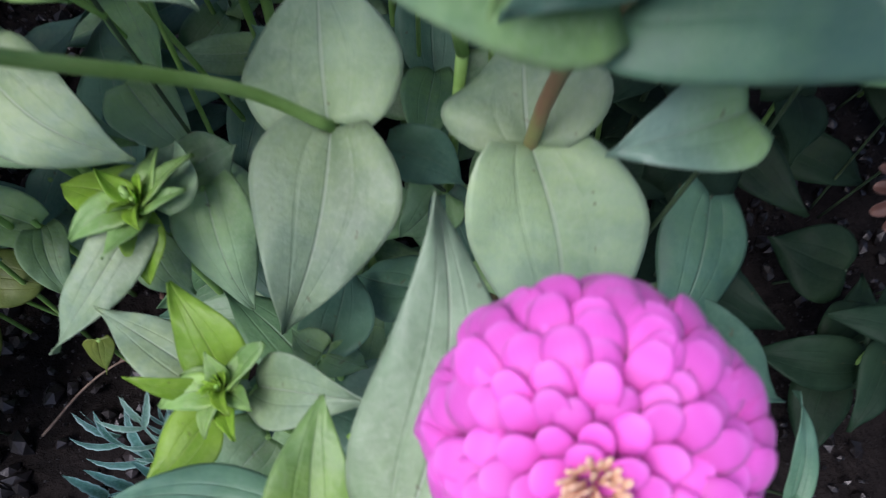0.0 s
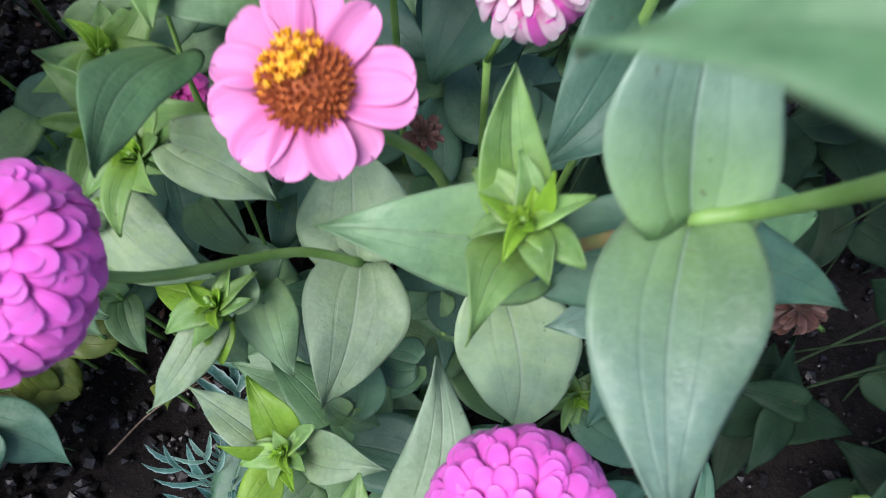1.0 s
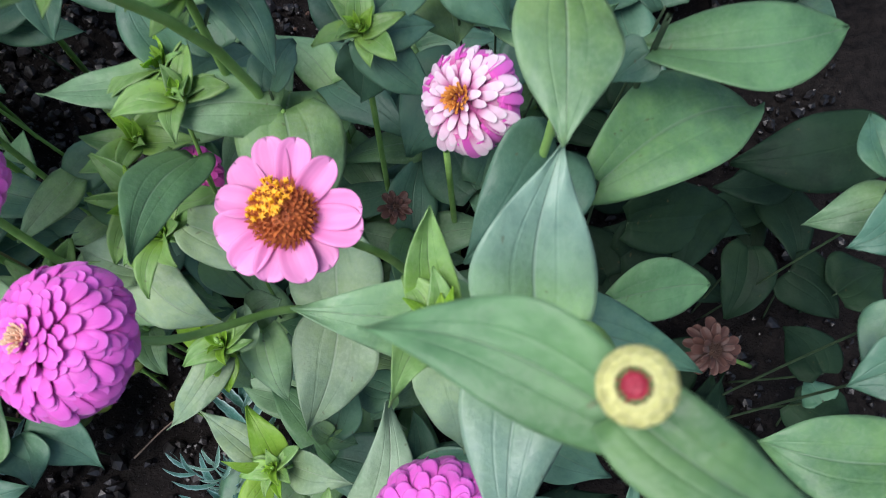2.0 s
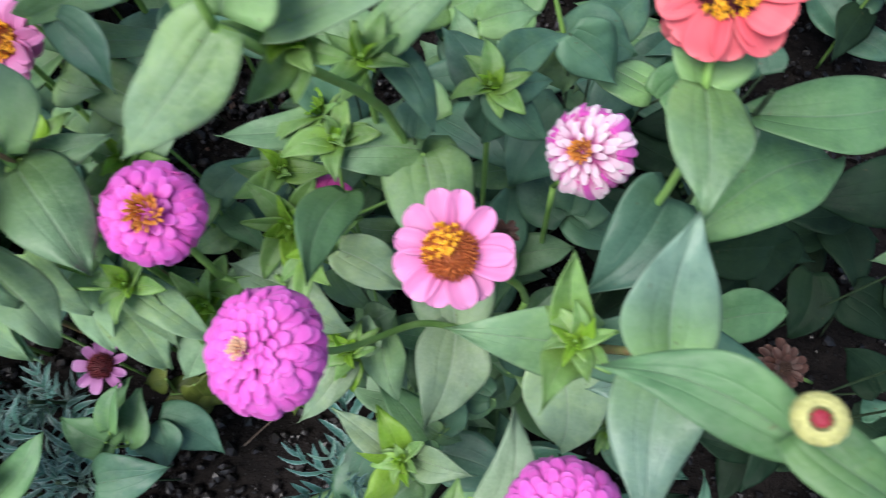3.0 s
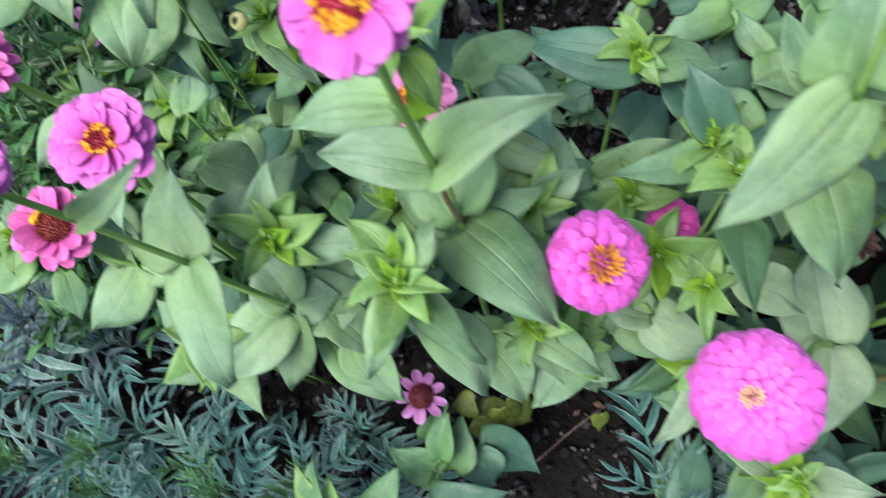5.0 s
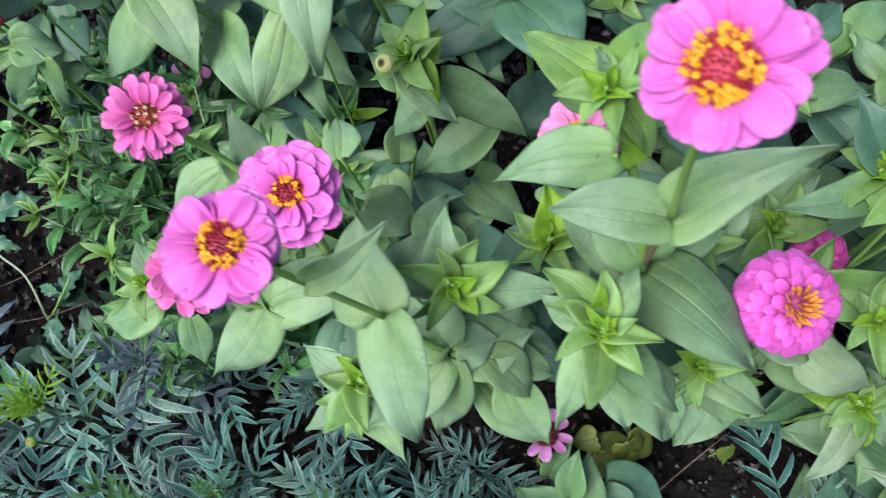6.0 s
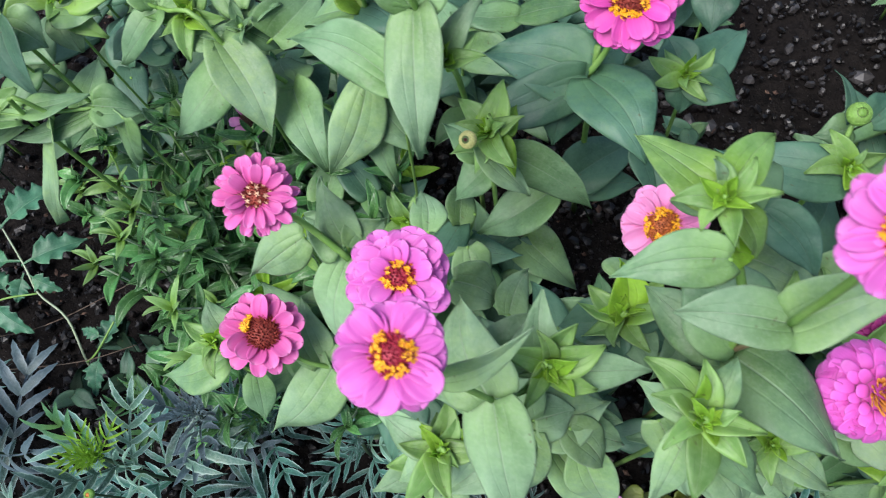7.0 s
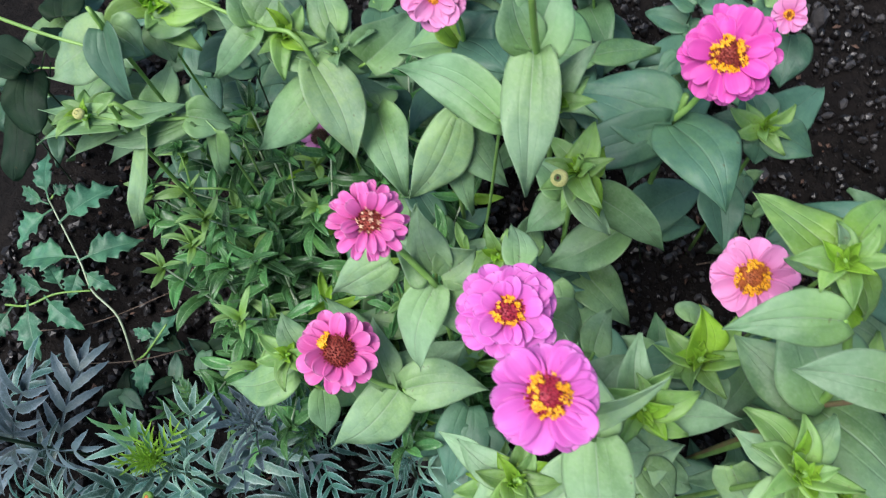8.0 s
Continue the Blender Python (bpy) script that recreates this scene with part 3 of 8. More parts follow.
def feather(length, pairs, seed, angle, reach, slim, end, midrib, wild, cup=0.4):
    """A cut leaf along x: pointed leaflets or lobes in pairs along a midrib and one at the end, joined into one mesh."""
    rng = np.random.default_rng(seed)
    verts, faces, uvs = [], [], []

    def strip(base, way, side, up, long, wide):
        k = len(verts)
        for i in range(11):
            u = i / 10
            w = wide * 0.5 * (np.sin(np.pi * (0.06 + 0.94 * u) ** 0.75) ** 0.75) * (0.9 if i % 2 else 1.06) + 0.0001
            c = base + way * long * u + up * (0.10 * long * np.sin(np.pi * u) - 0.08 * long * u * u)
            for v in (-1, 0, 1):
                verts.append(c + side * w * v + up * (cup * w * abs(v)) + way * (0.25 * w * abs(v) * (i % 2 == 0)))
                uvs.append((u, 0.5 + 0.5 * v))
        for i in range(10):
            for j in range(2):
                a = k + i * 3 + j
                faces.append((a, a + 3, a + 4, a + 1))

    x, y, z = np.eye(3)
    strip(np.zeros(3), x, y, z, length * 0.96, length * midrib)
    for i in range(pairs):
        s = 0.14 + 0.72 * i / pairs
        base = x * length * s + z * (0.1 * np.sin(np.pi * s) - 0.08 * s * s) * length
        long = length * reach * (1 - 0.6 * abs(s - 0.45)) * rng.uniform(0.9, 1.1)
        for sign in (-1, 1):
            a = np.radians(angle - 16 * s + rng.uniform(-6, 6))
            way = x * np.cos(a) + y * sign * np.sin(a) + z * rng.uniform(-0.5, 1.0) * wild
            way /= np.linalg.norm(way)
            side = np.cross(z, way)
            strip(base, way, side / np.linalg.norm(side), z, long, long * slim * rng.uniform(0.9, 1.12))
    strip(x * length * (1 - end) - z * 0.004 * length, x, y, z, length * end, length * end * slim * 1.1)
    mesh = bpy.data.meshes.new("feather")
    mesh.from_pydata([tuple(v) for v in verts], [], faces)
    layer = mesh.uv_layers.new(name="UVMap")
    loops = np.empty(len(mesh.loops), int)
    mesh.loops.foreach_get("vertex_index", loops)
    layer.data.foreach_set("uv", np.array(uvs)[loops].ravel())
    return smooth(mesh)


def leaflet(plant, base, tip, width):
    """A tomato leaflet: an ovate blade cut into pointed lobes, puffed between its veins."""
    COUNT[0] += 1
    rng = random.Random(COUNT[0])
    base, tip = Vector(base), Vector(tip)
    length = (tip - base).length
    u, v = np.linspace(0, 1, 61)[:, None], np.linspace(-1, 1, 11)[None, :]
    cut = 1.0 + rng.uniform(-0.25, 0.15)
    steps = (0.0, 0.20, 0.25, 0.33, 0.40, 0.43, 0.52, 0.59, 0.62, 0.70, 0.76, 0.79, 0.90, 1.0)
    reach = (0.02, 0.03, 0.24, 0.40, 0.50, 0.50 - 0.20 * cut, 0.38, 0.45, 0.42 - 0.17 * cut, 0.27, 0.32, 0.29 - 0.11 * cut, 0.10, 0.0)
    edge = np.interp(u, steps, reach)
    core = np.interp(u, (0.0, 0.20, 0.32, 0.60, 1.0), (0.02, 0.03, 0.26, 0.22, 0.0))
    half = width * (core + (edge - core) * np.clip(np.abs(v) * 1.6 - 0.6, 0, 1)) + 0.0004
    x = u * length + 0.10 * length * (np.abs(v) - 0.2) * (1 - u) * np.clip((u - 0.2) * 8, 0, 1)
    z = 0.06 * length * np.sin(np.pi * u) + 0.25 * half * np.abs(v) - 0.16 * length * u**2 + 0.05 * width * np.sin(u * 24 + 2 * np.sign(v)) * v**2 * (u > 0.25) - 0.10 * half * np.exp(-((v / 0.1) ** 2))
    mesh = sheet("leaflet", np.stack([x, v * half, z + 0 * v], -1), 0.0004)
    return place(part("leaflet", mesh, LEAF["t"], plant), base, tip - base, roll=rng.uniform(-25, 25))


# ---- zinnias ----
p = plant_at(-0.772, 0.354, 'zinnia with grey-green leaves and one small round bud over weeds')
stem(p, (-0.772, 0.354, -0.005), (-0.772, 0.354, 0.345), (-0.754, 0.356, 0.345), (-0.752, 0.353, 0.34), radius=0.002, taper=0.8)
stem(p, (-0.772, 0.354, 0.345), (-0.724, 0.365, 0.335), radius=0.0018, taper=0.8)
stem(p, (-0.805, 0.355, 0.35), (-0.772, 0.354, 0.345), radius=0.0013, taper=0.8)
leaf(p, (-0.778, 0.359, 0.345), (-0.847, 0.364, 0.34), 0.0156, 'm')
leaf(p, (-0.774, 0.35, 0.345), (-0.847, 0.337, 0.33), 0.0214, 'm')
leaf(p, (-0.773, 0.359, 0.345), (-0.726, 0.375, 0.34), 0.0274, 'm')
leaf(p, (-0.723, 0.364, 0.335), (-0.794, 0.343, 0.33), 0.0232, 'm')
leaf(p, (-0.752, 0.353, 0.34), (-0.785, 0.299, 0.26), 0.0259, 'l')
leaf(p, (-0.725, 0.366, 0.337), (-0.694, 0.369, 0.32), 0.0323, 'm')
leaf(p, (-0.703, 0.359, 0.33), (-0.712, 0.341, 0.28), 0.0254, 'm')
leaf(p, (-0.778, 0.349, 0.34), (-0.839, 0.339, 0.3), 0.0119, 'm')
shoot(p, (-0.803, 0.357, 0.345), 0.0177, 'y', (0, -0.2, 1), 8, 1)
closed_bud(p, (-0.796, 0.349, 0.362), (0, -0.2, 1), 0.009, SEPAL_PALE, SEPAL_PALE)
stem(p, (-0.707, 0.351, -0.005), (-0.704, 0.356, 0.198), (-0.703, 0.359, 0.33), radius=0.0014, taper=0.8)
stem(p, (-0.772, 0.354, 0.316), (-0.775, 0.351, 0.329), (-0.778, 0.349, 0.34), radius=0.0014, taper=0.8)

p = plant_at(-0.797, 0.428, 'tall zinnia stalk with broad pale leaves')
stem(p, (-0.797, 0.428, -0.005), (-0.797, 0.428, 0.36), (-0.792, 0.42, 0.37), radius=0.002, taper=0.8)
stem(p, (-0.894, 0.423, 0.39), (-0.839, 0.414, 0.37), (-0.795, 0.408, 0.36), radius=0.0017, taper=0.8)
leaf(p, (-0.796, 0.428, 0.36), (-0.857, 0.401, 0.33), 0.0515, 'l')
leaf(p, (-0.796, 0.426, 0.36), (-0.771, 0.417, 0.34), 0.0432, 'l')
leaf(p, (-0.792, 0.42, 0.37), (-0.771, 0.376, 0.33), 0.0314, 'd', fold=0.5)
leaf(p, (-0.775, 0.458, 0.33), (-0.762, 0.433, 0.31), 0.0337, 'm')
leaf(p, (-0.774, 0.456, 0.34), (-0.739, 0.454, 0.33), 0.0425, 'm')
shoot(p, (-0.775, 0.468, 0.34), 0.0284, 'y', (0, -0.2, 1), 8, 2)
stem(p, (-0.769, 0.447, -0.005), (-0.773, 0.454, 0.198), (-0.775, 0.458, 0.33), radius=0.0014, taper=0.8)
stem(p, (-0.775, 0.457, 0.306), (-0.774, 0.457, 0.325), (-0.774, 0.456, 0.34), radius=0.0014, taper=0.8)
stem(p, (-0.775, 0.457, 0.306), (-0.775, 0.463, 0.325), (-0.775, 0.468, 0.34), radius=0.0014, taper=0.8)

p = plant_at(-0.63, 0.42, 'zinnia with long drooping grey-green leaves among weeds')
stem(p, (-0.63, 0.42, -0.005), (-0.63, 0.42, 0.335), (-0.678, 0.443, 0.35), radius=0.0022, taper=0.8)
stem(p, (-0.592, 0.415, 0.28), (-0.63, 0.42, 0.335), radius=0.002, taper=0.8)
stem(p, (-0.678, 0.443, 0.35), (-0.747, 0.461, 0.37), radius=0.0018, taper=0.8)
leaf(p, (-0.632, 0.421, 0.335), (-0.598, 0.36, 0.29), 0.0449, 'l', arch=0.1)
leaf(p, (-0.639, 0.408, 0.31), (-0.691, 0.373, 0.27), 0.0455, 'm')
leaf(p, (-0.634, 0.42, 0.335), (-0.687, 0.445, 0.33), 0.0285, 'l')
leaf(p, (-0.678, 0.443, 0.35), (-0.719, 0.413, 0.32), 0.0303, 'm')
leaf(p, (-0.677, 0.446, 0.35), (-0.661, 0.477, 0.36), 0.0339, 'm')
leaf(p, (-0.681, 0.443, 0.35), (-0.699, 0.482, 0.36), 0.0363, 'm')
leaf(p, (-0.718, 0.472, 0.27), (-0.772, 0.462, 0.26), 0.0367, 'd')
leaf(p, (-0.709, 0.464, 0.26), (-0.739, 0.486, 0.28), 0.0495, 'd')
shoot(p, (-0.656, 0.439, 0.345), 0.0203, 'y', (0, -0.2, 1), 8, 3)
stem(p, (-0.63, 0.42, 0.278), (-0.635, 0.413, 0.296), (-0.639, 0.408, 0.31), radius=0.0014, taper=0.8)
stem(p, (-0.742, 0.468, -0.005), (-0.727, 0.47, 0.162), (-0.718, 0.472, 0.27), radius=0.0010, taper=0.8, mat=STEM_SHADE)
stem(p, (-0.721, 0.471, 0.231), (-0.714, 0.467, 0.247), (-0.709, 0.464, 0.26), radius=0.0010, taper=0.8, mat=STEM_SHADE)
stem(p, (-0.658, 0.433, 0.344), (-0.657, 0.436, 0.343), (-0.656, 0.439, 0.345), radius=0.0014, taper=0.8)

p = plant_at(-0.614, 0.434, 'zinnia with pointed leaves and a bright shoot')
stem(p, (-0.614, 0.434, -0.005), (-0.614, 0.434, 0.33), radius=0.002, taper=0.8)
shoot(p, (-0.614, 0.432, 0.335), 0.0227, 'm', (0, -0.2, 1), 8, 4)
leaf(p, (-0.614, 0.434, 0.33), (-0.591, 0.43, 0.31), 0.0208, 'm')
leaf(p, (-0.614, 0.433, 0.335), (-0.61, 0.477, 0.33), 0.0184, 'm')
leaf(p, (-0.617, 0.433, 0.335), (-0.652, 0.464, 0.32), 0.0209, 'm')
leaf(p, (-0.591, 0.425, 0.33), (-0.558, 0.489, 0.32), 0.0441, 'm', fold=0.3)
leaf(p, (-0.618, 0.445, 0.34), (-0.638, 0.492, 0.35), 0.0320, 'm')
stem(p, (-0.614, 0.434, 0.302), (-0.601, 0.429, 0.317), (-0.591, 0.425, 0.33), radius=0.0014, taper=0.8)
stem(p, (-0.614, 0.434, 0.316), (-0.616, 0.44, 0.329), (-0.618, 0.445, 0.34), radius=0.0014, taper=0.8)

p = plant_at(-0.606, 0.45, 'low zinnia stalk with hanging leaves')
stem(p, (-0.606, 0.45, -0.005), (-0.606, 0.45, 0.224), radius=0.0022, taper=0.8)
stem(p, (-0.606, 0.45, 0.224), (-0.651, 0.488, 0.2), radius=0.0018, taper=0.8)
stem(p, (-0.606, 0.45, 0.224), (-0.56, 0.417, 0.22), (-0.527, 0.422, 0.24), radius=0.0018, taper=0.8)
leaf(p, (-0.587, 0.408, 0.285), (-0.556, 0.338, 0.27), 0.0418, 'm', arch=0.1)
leaf(p, (-0.584, 0.413, 0.285), (-0.609, 0.45, 0.27), 0.0394, 'm')
leaf(p, (-0.591, 0.407, 0.28), (-0.619, 0.423, 0.26), 0.0346, 'm')
leaf(p, (-0.581, 0.431, 0.27), (-0.567, 0.42, 0.25), 0.0351, 'd')
stem(p, (-0.573, 0.427, 0.221), (-0.581, 0.416, 0.256), (-0.587, 0.408, 0.285), radius=0.0014, taper=0.8)
stem(p, (-0.581, 0.432, 0.222), (-0.581, 0.432, 0.248), (-0.581, 0.431, 0.27), radius=0.0010, taper=0.8, mat=STEM_SHADE)

p = plant_at(-0.518, 0.381, 'zinnia with broad leaves folded along the midrib')
stem(p, (-0.518, 0.381, -0.005), (-0.518, 0.381, 0.32), (-0.51, 0.426, 0.36), radius=0.0024, taper=0.8)
leaf(p, (-0.513, 0.379, 0.33), (-0.551, 0.333, 0.275), 0.0413, 'l', fold=0.3)
leaf(p, (-0.511, 0.382, 0.32), (-0.471, 0.347, 0.28), 0.0337, 'm')
leaf(p, (-0.52, 0.385, 0.3), (-0.5, 0.332, 0.25), 0.0281, 'm')
leaf(p, (-0.476, 0.337, 0.4), (-0.554, 0.376, 0.4), 0.0360, 'm', fold=0.25)
leaf(p, (-0.513, 0.426, 0.36), (-0.568, 0.435, 0.33), 0.0396, 'm')
leaf(p, (-0.513, 0.426, 0.36), (-0.538, 0.446, 0.37), 0.0298, 'y')
leaf(p, (-0.511, 0.429, 0.36), (-0.474, 0.387, 0.38), 0.0412, 'd')
leaf(p, (-0.508, 0.424, 0.36), (-0.486, 0.44, 0.38), 0.0460, 'd')
ray_flower(p, (-0.527, 0.419, 0.42), (0.14, -0.63, 0.76), 0.05, 'pink', ((13, 1.0, 8), (12, 0.8, 22)), 0.25, BROWN, seed=41)
stem(p, (-0.51, 0.426, 0.36), (-0.513, 0.426, 0.39), (-0.527, 0.419, 0.414), radius=0.0018, taper=0.8)
stem(p, (-0.518, 0.381, 0.306), (-0.515, 0.38, 0.319), (-0.513, 0.379, 0.33), radius=0.0014, taper=0.8)
stem(p, (-0.518, 0.381, 0.266), (-0.519, 0.383, 0.285), (-0.52, 0.385, 0.3), radius=0.0014, taper=0.8)
stem(p, (-0.511, 0.355, -0.005), (-0.488, 0.343, 0.24), (-0.476, 0.337, 0.4), radius=0.0014, taper=0.8)

p = plant_at(-0.44, 0.379, 'tall zinnia with a long pale hanging leaf')
stem(p, (-0.44, 0.379, -0.005), (-0.44, 0.379, 0.3), (-0.455, 0.347, 0.46), (-0.46, 0.342, 0.52), radius=0.0025, taper=0.8)
leaf(p, (-0.457, 0.346, 0.46), (-0.456, 0.276, 0.415), 0.0361, 'l', arch=0.08, fold=0.25)
leaf(p, (-0.457, 0.348, 0.46), (-0.44, 0.393, 0.48), 0.0392, 'm')
leaf(p, (-0.458, 0.348, 0.46), (-0.473, 0.375, 0.49), 0.0274, 'm')
leaf(p, (-0.442, 0.338, 0.43), (-0.418, 0.364, 0.45), 0.0171, 'l')
leaf(p, (-0.444, 0.336, 0.42), (-0.432, 0.346, 0.43), 0.0157, 'y')
shoot(p, (-0.443, 0.334, 0.43), 0.0155, 'y', (0, -0.2, 1), 8, 5)
stem(p, (-0.449, 0.359, 0.4), (-0.445, 0.347, 0.417), (-0.442, 0.338, 0.43), radius=0.0014, taper=0.8)
stem(p, (-0.444, 0.344, 0.421), (-0.444, 0.34, 0.418), (-0.444, 0.336, 0.42), radius=0.0014, taper=0.8)

p = plant_at(-0.341, 0.409, 'zinnia with a large hot pink flower and bluish leaves')
stem(p, (-0.341, 0.409, -0.005), (-0.341, 0.409, 0.308), (-0.343, 0.4, 0.31), radius=0.003, taper=0.8)
leaf(p, (-0.348, 0.395, 0.31), (-0.427, 0.422, 0.305), 0.0582, 'd')
leaf(p, (-0.351, 0.392, 0.308), (-0.439, 0.367, 0.29), 0.0424, 'd')
leaf(p, (-0.347, 0.393, 0.31), (-0.309, 0.322, 0.31), 0.0598, 'd', arch=0.08)
leaf(p, (-0.343, 0.4, 0.31), (-0.314, 0.429, 0.3), 0.0312, 'd')
leaf(p, (-0.361, 0.394, 0.29), (-0.374, 0.362, 0.26), 0.0415, 'd')
stem(p, (-0.347, 0.399, 0.305), (-0.338, 0.397, 0.335), (-0.324, 0.407, 0.372), radius=0.0026, taper=0.8)
ray_flower(p, (-0.324, 0.407, 0.38), (-0.25, -0.50, 0.83), 0.072, 'hot', ((17, 1.0, -4), (15, 0.93, 5), (9, 0.80, 12)), 0.40, RUST, 0.4, 'ring', 51, wide=0.85)
stem(p, (-0.347, 0.399, 0.305), (-0.349, 0.395, 0.306), (-0.351, 0.392, 0.308), radius=0.0010, taper=0.8, mat=STEM_SHADE)
stem(p, (-0.341, 0.409, 0.256), (-0.352, 0.401, 0.275), (-0.361, 0.394, 0.29), radius=0.0010, taper=0.8, mat=STEM_SHADE)

p = plant_at(-0.421, 0.337, 'zinnia shoot with a tiny round bud')
stem(p, (-0.421, 0.337, -0.005), (-0.421, 0.337, 0.33), (-0.417, 0.34, 0.33), radius=0.0022, taper=0.8)
closed_bud(p, (-0.434, 0.321, 0.352), (-0.32, -0.42, 0.85), 0.0130, DARK_DISC, SEPAL_PALE, 0.38)
stem(p, (-0.421, 0.333, 0.335), (-0.433, 0.322, 0.347), radius=0.0014, taper=0.8)
leaf(p, (-0.427, 0.325, 0.335), (-0.39, 0.301, 0.3), 0.0271, 'l')
leaf(p, (-0.405, 0.334, 0.3), (-0.343, 0.31, 0.25), 0.0348, 'm')
leaf(p, (-0.422, 0.337, 0.335), (-0.402, 0.307, 0.32), 0.0165, 'y')
leaf(p, (-0.425, 0.337, 0.335), (-0.418, 0.353, 0.34), 0.0165, 'y')
leaf(p, (-0.428, 0.33, 0.31), (-0.457, 0.358, 0.31), 0.0303, 'm')
leaf(p, (-0.417, 0.34, 0.33), (-0.401, 0.36, 0.33), 0.0251, 'y')
shoot(p, (-0.421, 0.337, 0.335), 0.0206, 'y', (0, -0.2, 1), 8, 6)
leaf(p, (-0.371, 0.343, 0.22), (-0.439, 0.313, 0.19), 0.0476, 'm')
leaf(p, (-0.424, 0.358, 0.24), (-0.456, 0.332, 0.22), 0.0343, 'm')
leaf(p, (-0.351, 0.375, 0.17), (-0.282, 0.419, 0.16), 0.0513, 'd')
leaf(p, (-0.354, 0.376, 0.16), (-0.286, 0.383, 0.14), 0.0328, 'd')
stem(p, (-0.421, 0.337, 0.302), (-0.424, 0.33, 0.32), (-0.427, 0.325, 0.335), radius=0.0014, taper=0.8)
stem(p, (-0.421, 0.337, 0.274), (-0.412, 0.335, 0.288), (-0.405, 0.334, 0.3), radius=0.0014, taper=0.8)
stem(p, (-0.421, 0.337, 0.274), (-0.425, 0.333, 0.294), (-0.428, 0.33, 0.31), radius=0.0014, taper=0.8)
stem(p, (-0.402, 0.33, -0.005), (-0.382, 0.338, 0.132), (-0.371, 0.343, 0.22), radius=0.0014, taper=0.8)
stem(p, (-0.421, 0.337, 0.204), (-0.423, 0.349, 0.224), (-0.424, 0.358, 0.24), radius=0.0014, taper=0.8)
stem(p, (-0.32, 0.395, -0.005), (-0.34, 0.382, 0.102), (-0.351, 0.375, 0.17), radius=0.0010, taper=0.8, mat=STEM_SHADE)

p = plant_at(-0.393, 0.35, 'low zinnia with downturned leaves over bare soil')
stem(p, (-0.393, 0.35, -0.005), (-0.393, 0.35, 0.085), (-0.393, 0.335, 0.13), radius=0.002, taper=0.8)
leaf(p, (-0.398, 0.332, 0.13), (-0.346, 0.287, 0.1), 0.0457, 'm', arch=0.12)
leaf(p, (-0.401, 0.33, 0.13), (-0.41, 0.287, 0.09), 0.0338, 'd')
leaf(p, (-0.404, 0.332, 0.13), (-0.441, 0.32, 0.12), 0.0279, 'd')
leaf(p, (-0.393, 0.335, 0.13), (-0.375, 0.353, 0.14), 0.0304, 'm')
stem(p, (-0.393, 0.345, 0.1), (-0.397, 0.337, 0.117), (-0.401, 0.33, 0.13), radius=0.0010, taper=0.8, mat=STEM_SHADE)

p = plant_at(-0.267, 0.41, 'young zinnia with bluish rounded leaves on open soil')
stem(p, (-0.267, 0.41, -0.005), (-0.267, 0.41, 0.279), radius=0.0022, taper=0.8)
leaf(p, (-0.265, 0.411, 0.28), (-0.216, 0.459, 0.27), 0.0395, 'd')
leaf(p, (-0.268, 0.405, 0.28), (-0.228, 0.394, 0.27), 0.0320, 'd')
leaf(p, (-0.272, 0.407, 0.28), (-0.312, 0.423, 0.27), 0.0279, 'd')
leaf(p, (-0.273, 0.404, 0.28), (-0.272, 0.389, 0.26), 0.0277, 'd')
leaf(p, (-0.27, 0.414, 0.28), (-0.282, 0.452, 0.28), 0.0348, 'd')
shoot(p, (-0.27, 0.408, 0.285), 0.0165, 'y', (0, -0.2, 1), 8, 7, bud=False)
leaf(p, (-0.289, 0.394, 0.21), (-0.279, 0.339, 0.19), 0.0393, 'd')
stem(p, (-0.267, 0.41, 0.255), (-0.27, 0.407, 0.269), (-0.273, 0.404, 0.28), radius=0.0010, taper=0.8, mat=STEM_SHADE)
stem(p, (-0.267, 0.41, 0.255), (-0.269, 0.409, 0.272), (-0.27, 0.408, 0.285), radius=0.0014, taper=0.8)
stem(p, (-0.267, 0.41, 0.184), (-0.279, 0.401, 0.198), (-0.289, 0.394, 0.21), radius=0.0010, taper=0.8, mat=STEM_SHADE)

p = plant_at(-0.215, 0.559, 'young zinnia with a small pale pink flower on open soil')
stem(p, (-0.215, 0.559, -0.005), (-0.215, 0.559, 0.2), radius=0.0018, taper=0.8)
stem(p, (-0.215, 0.559, 0.2), (-0.231, 0.548, 0.245), radius=0.0015, taper=0.8)
ray_flower(p, (-0.231, 0.548, 0.25), (-0.29, -0.60, 0.74), 0.034, 'pink', ((9, 1.0, 12),), 0.3, BROWN, 0.4, 'ring', 61)
leaf(p, (-0.215, 0.557, 0.21), (-0.222, 0.511, 0.19), 0.0462, 'd')
leaf(p, (-0.317, 0.535, 0.2), (-0.339, 0.514, 0.19), 0.0249, 'd')
leaf(p, (-0.301, 0.597, 0.2), (-0.334, 0.617, 0.2), 0.0343, 'd')
leaf(p, (-0.296, 0.597, 0.2), (-0.268, 0.619, 0.2), 0.0341, 'd')
stem(p, (-0.327, 0.526, -0.005), (-0.32, 0.532, 0.12), (-0.317, 0.535, 0.2), radius=0.0010, taper=0.8, mat=STEM_SHADE)
stem(p, (-0.316, 0.606, -0.005), (-0.306, 0.6, 0.12), (-0.301, 0.597, 0.2), radius=0.0010, taper=0.8, mat=STEM_SHADE)

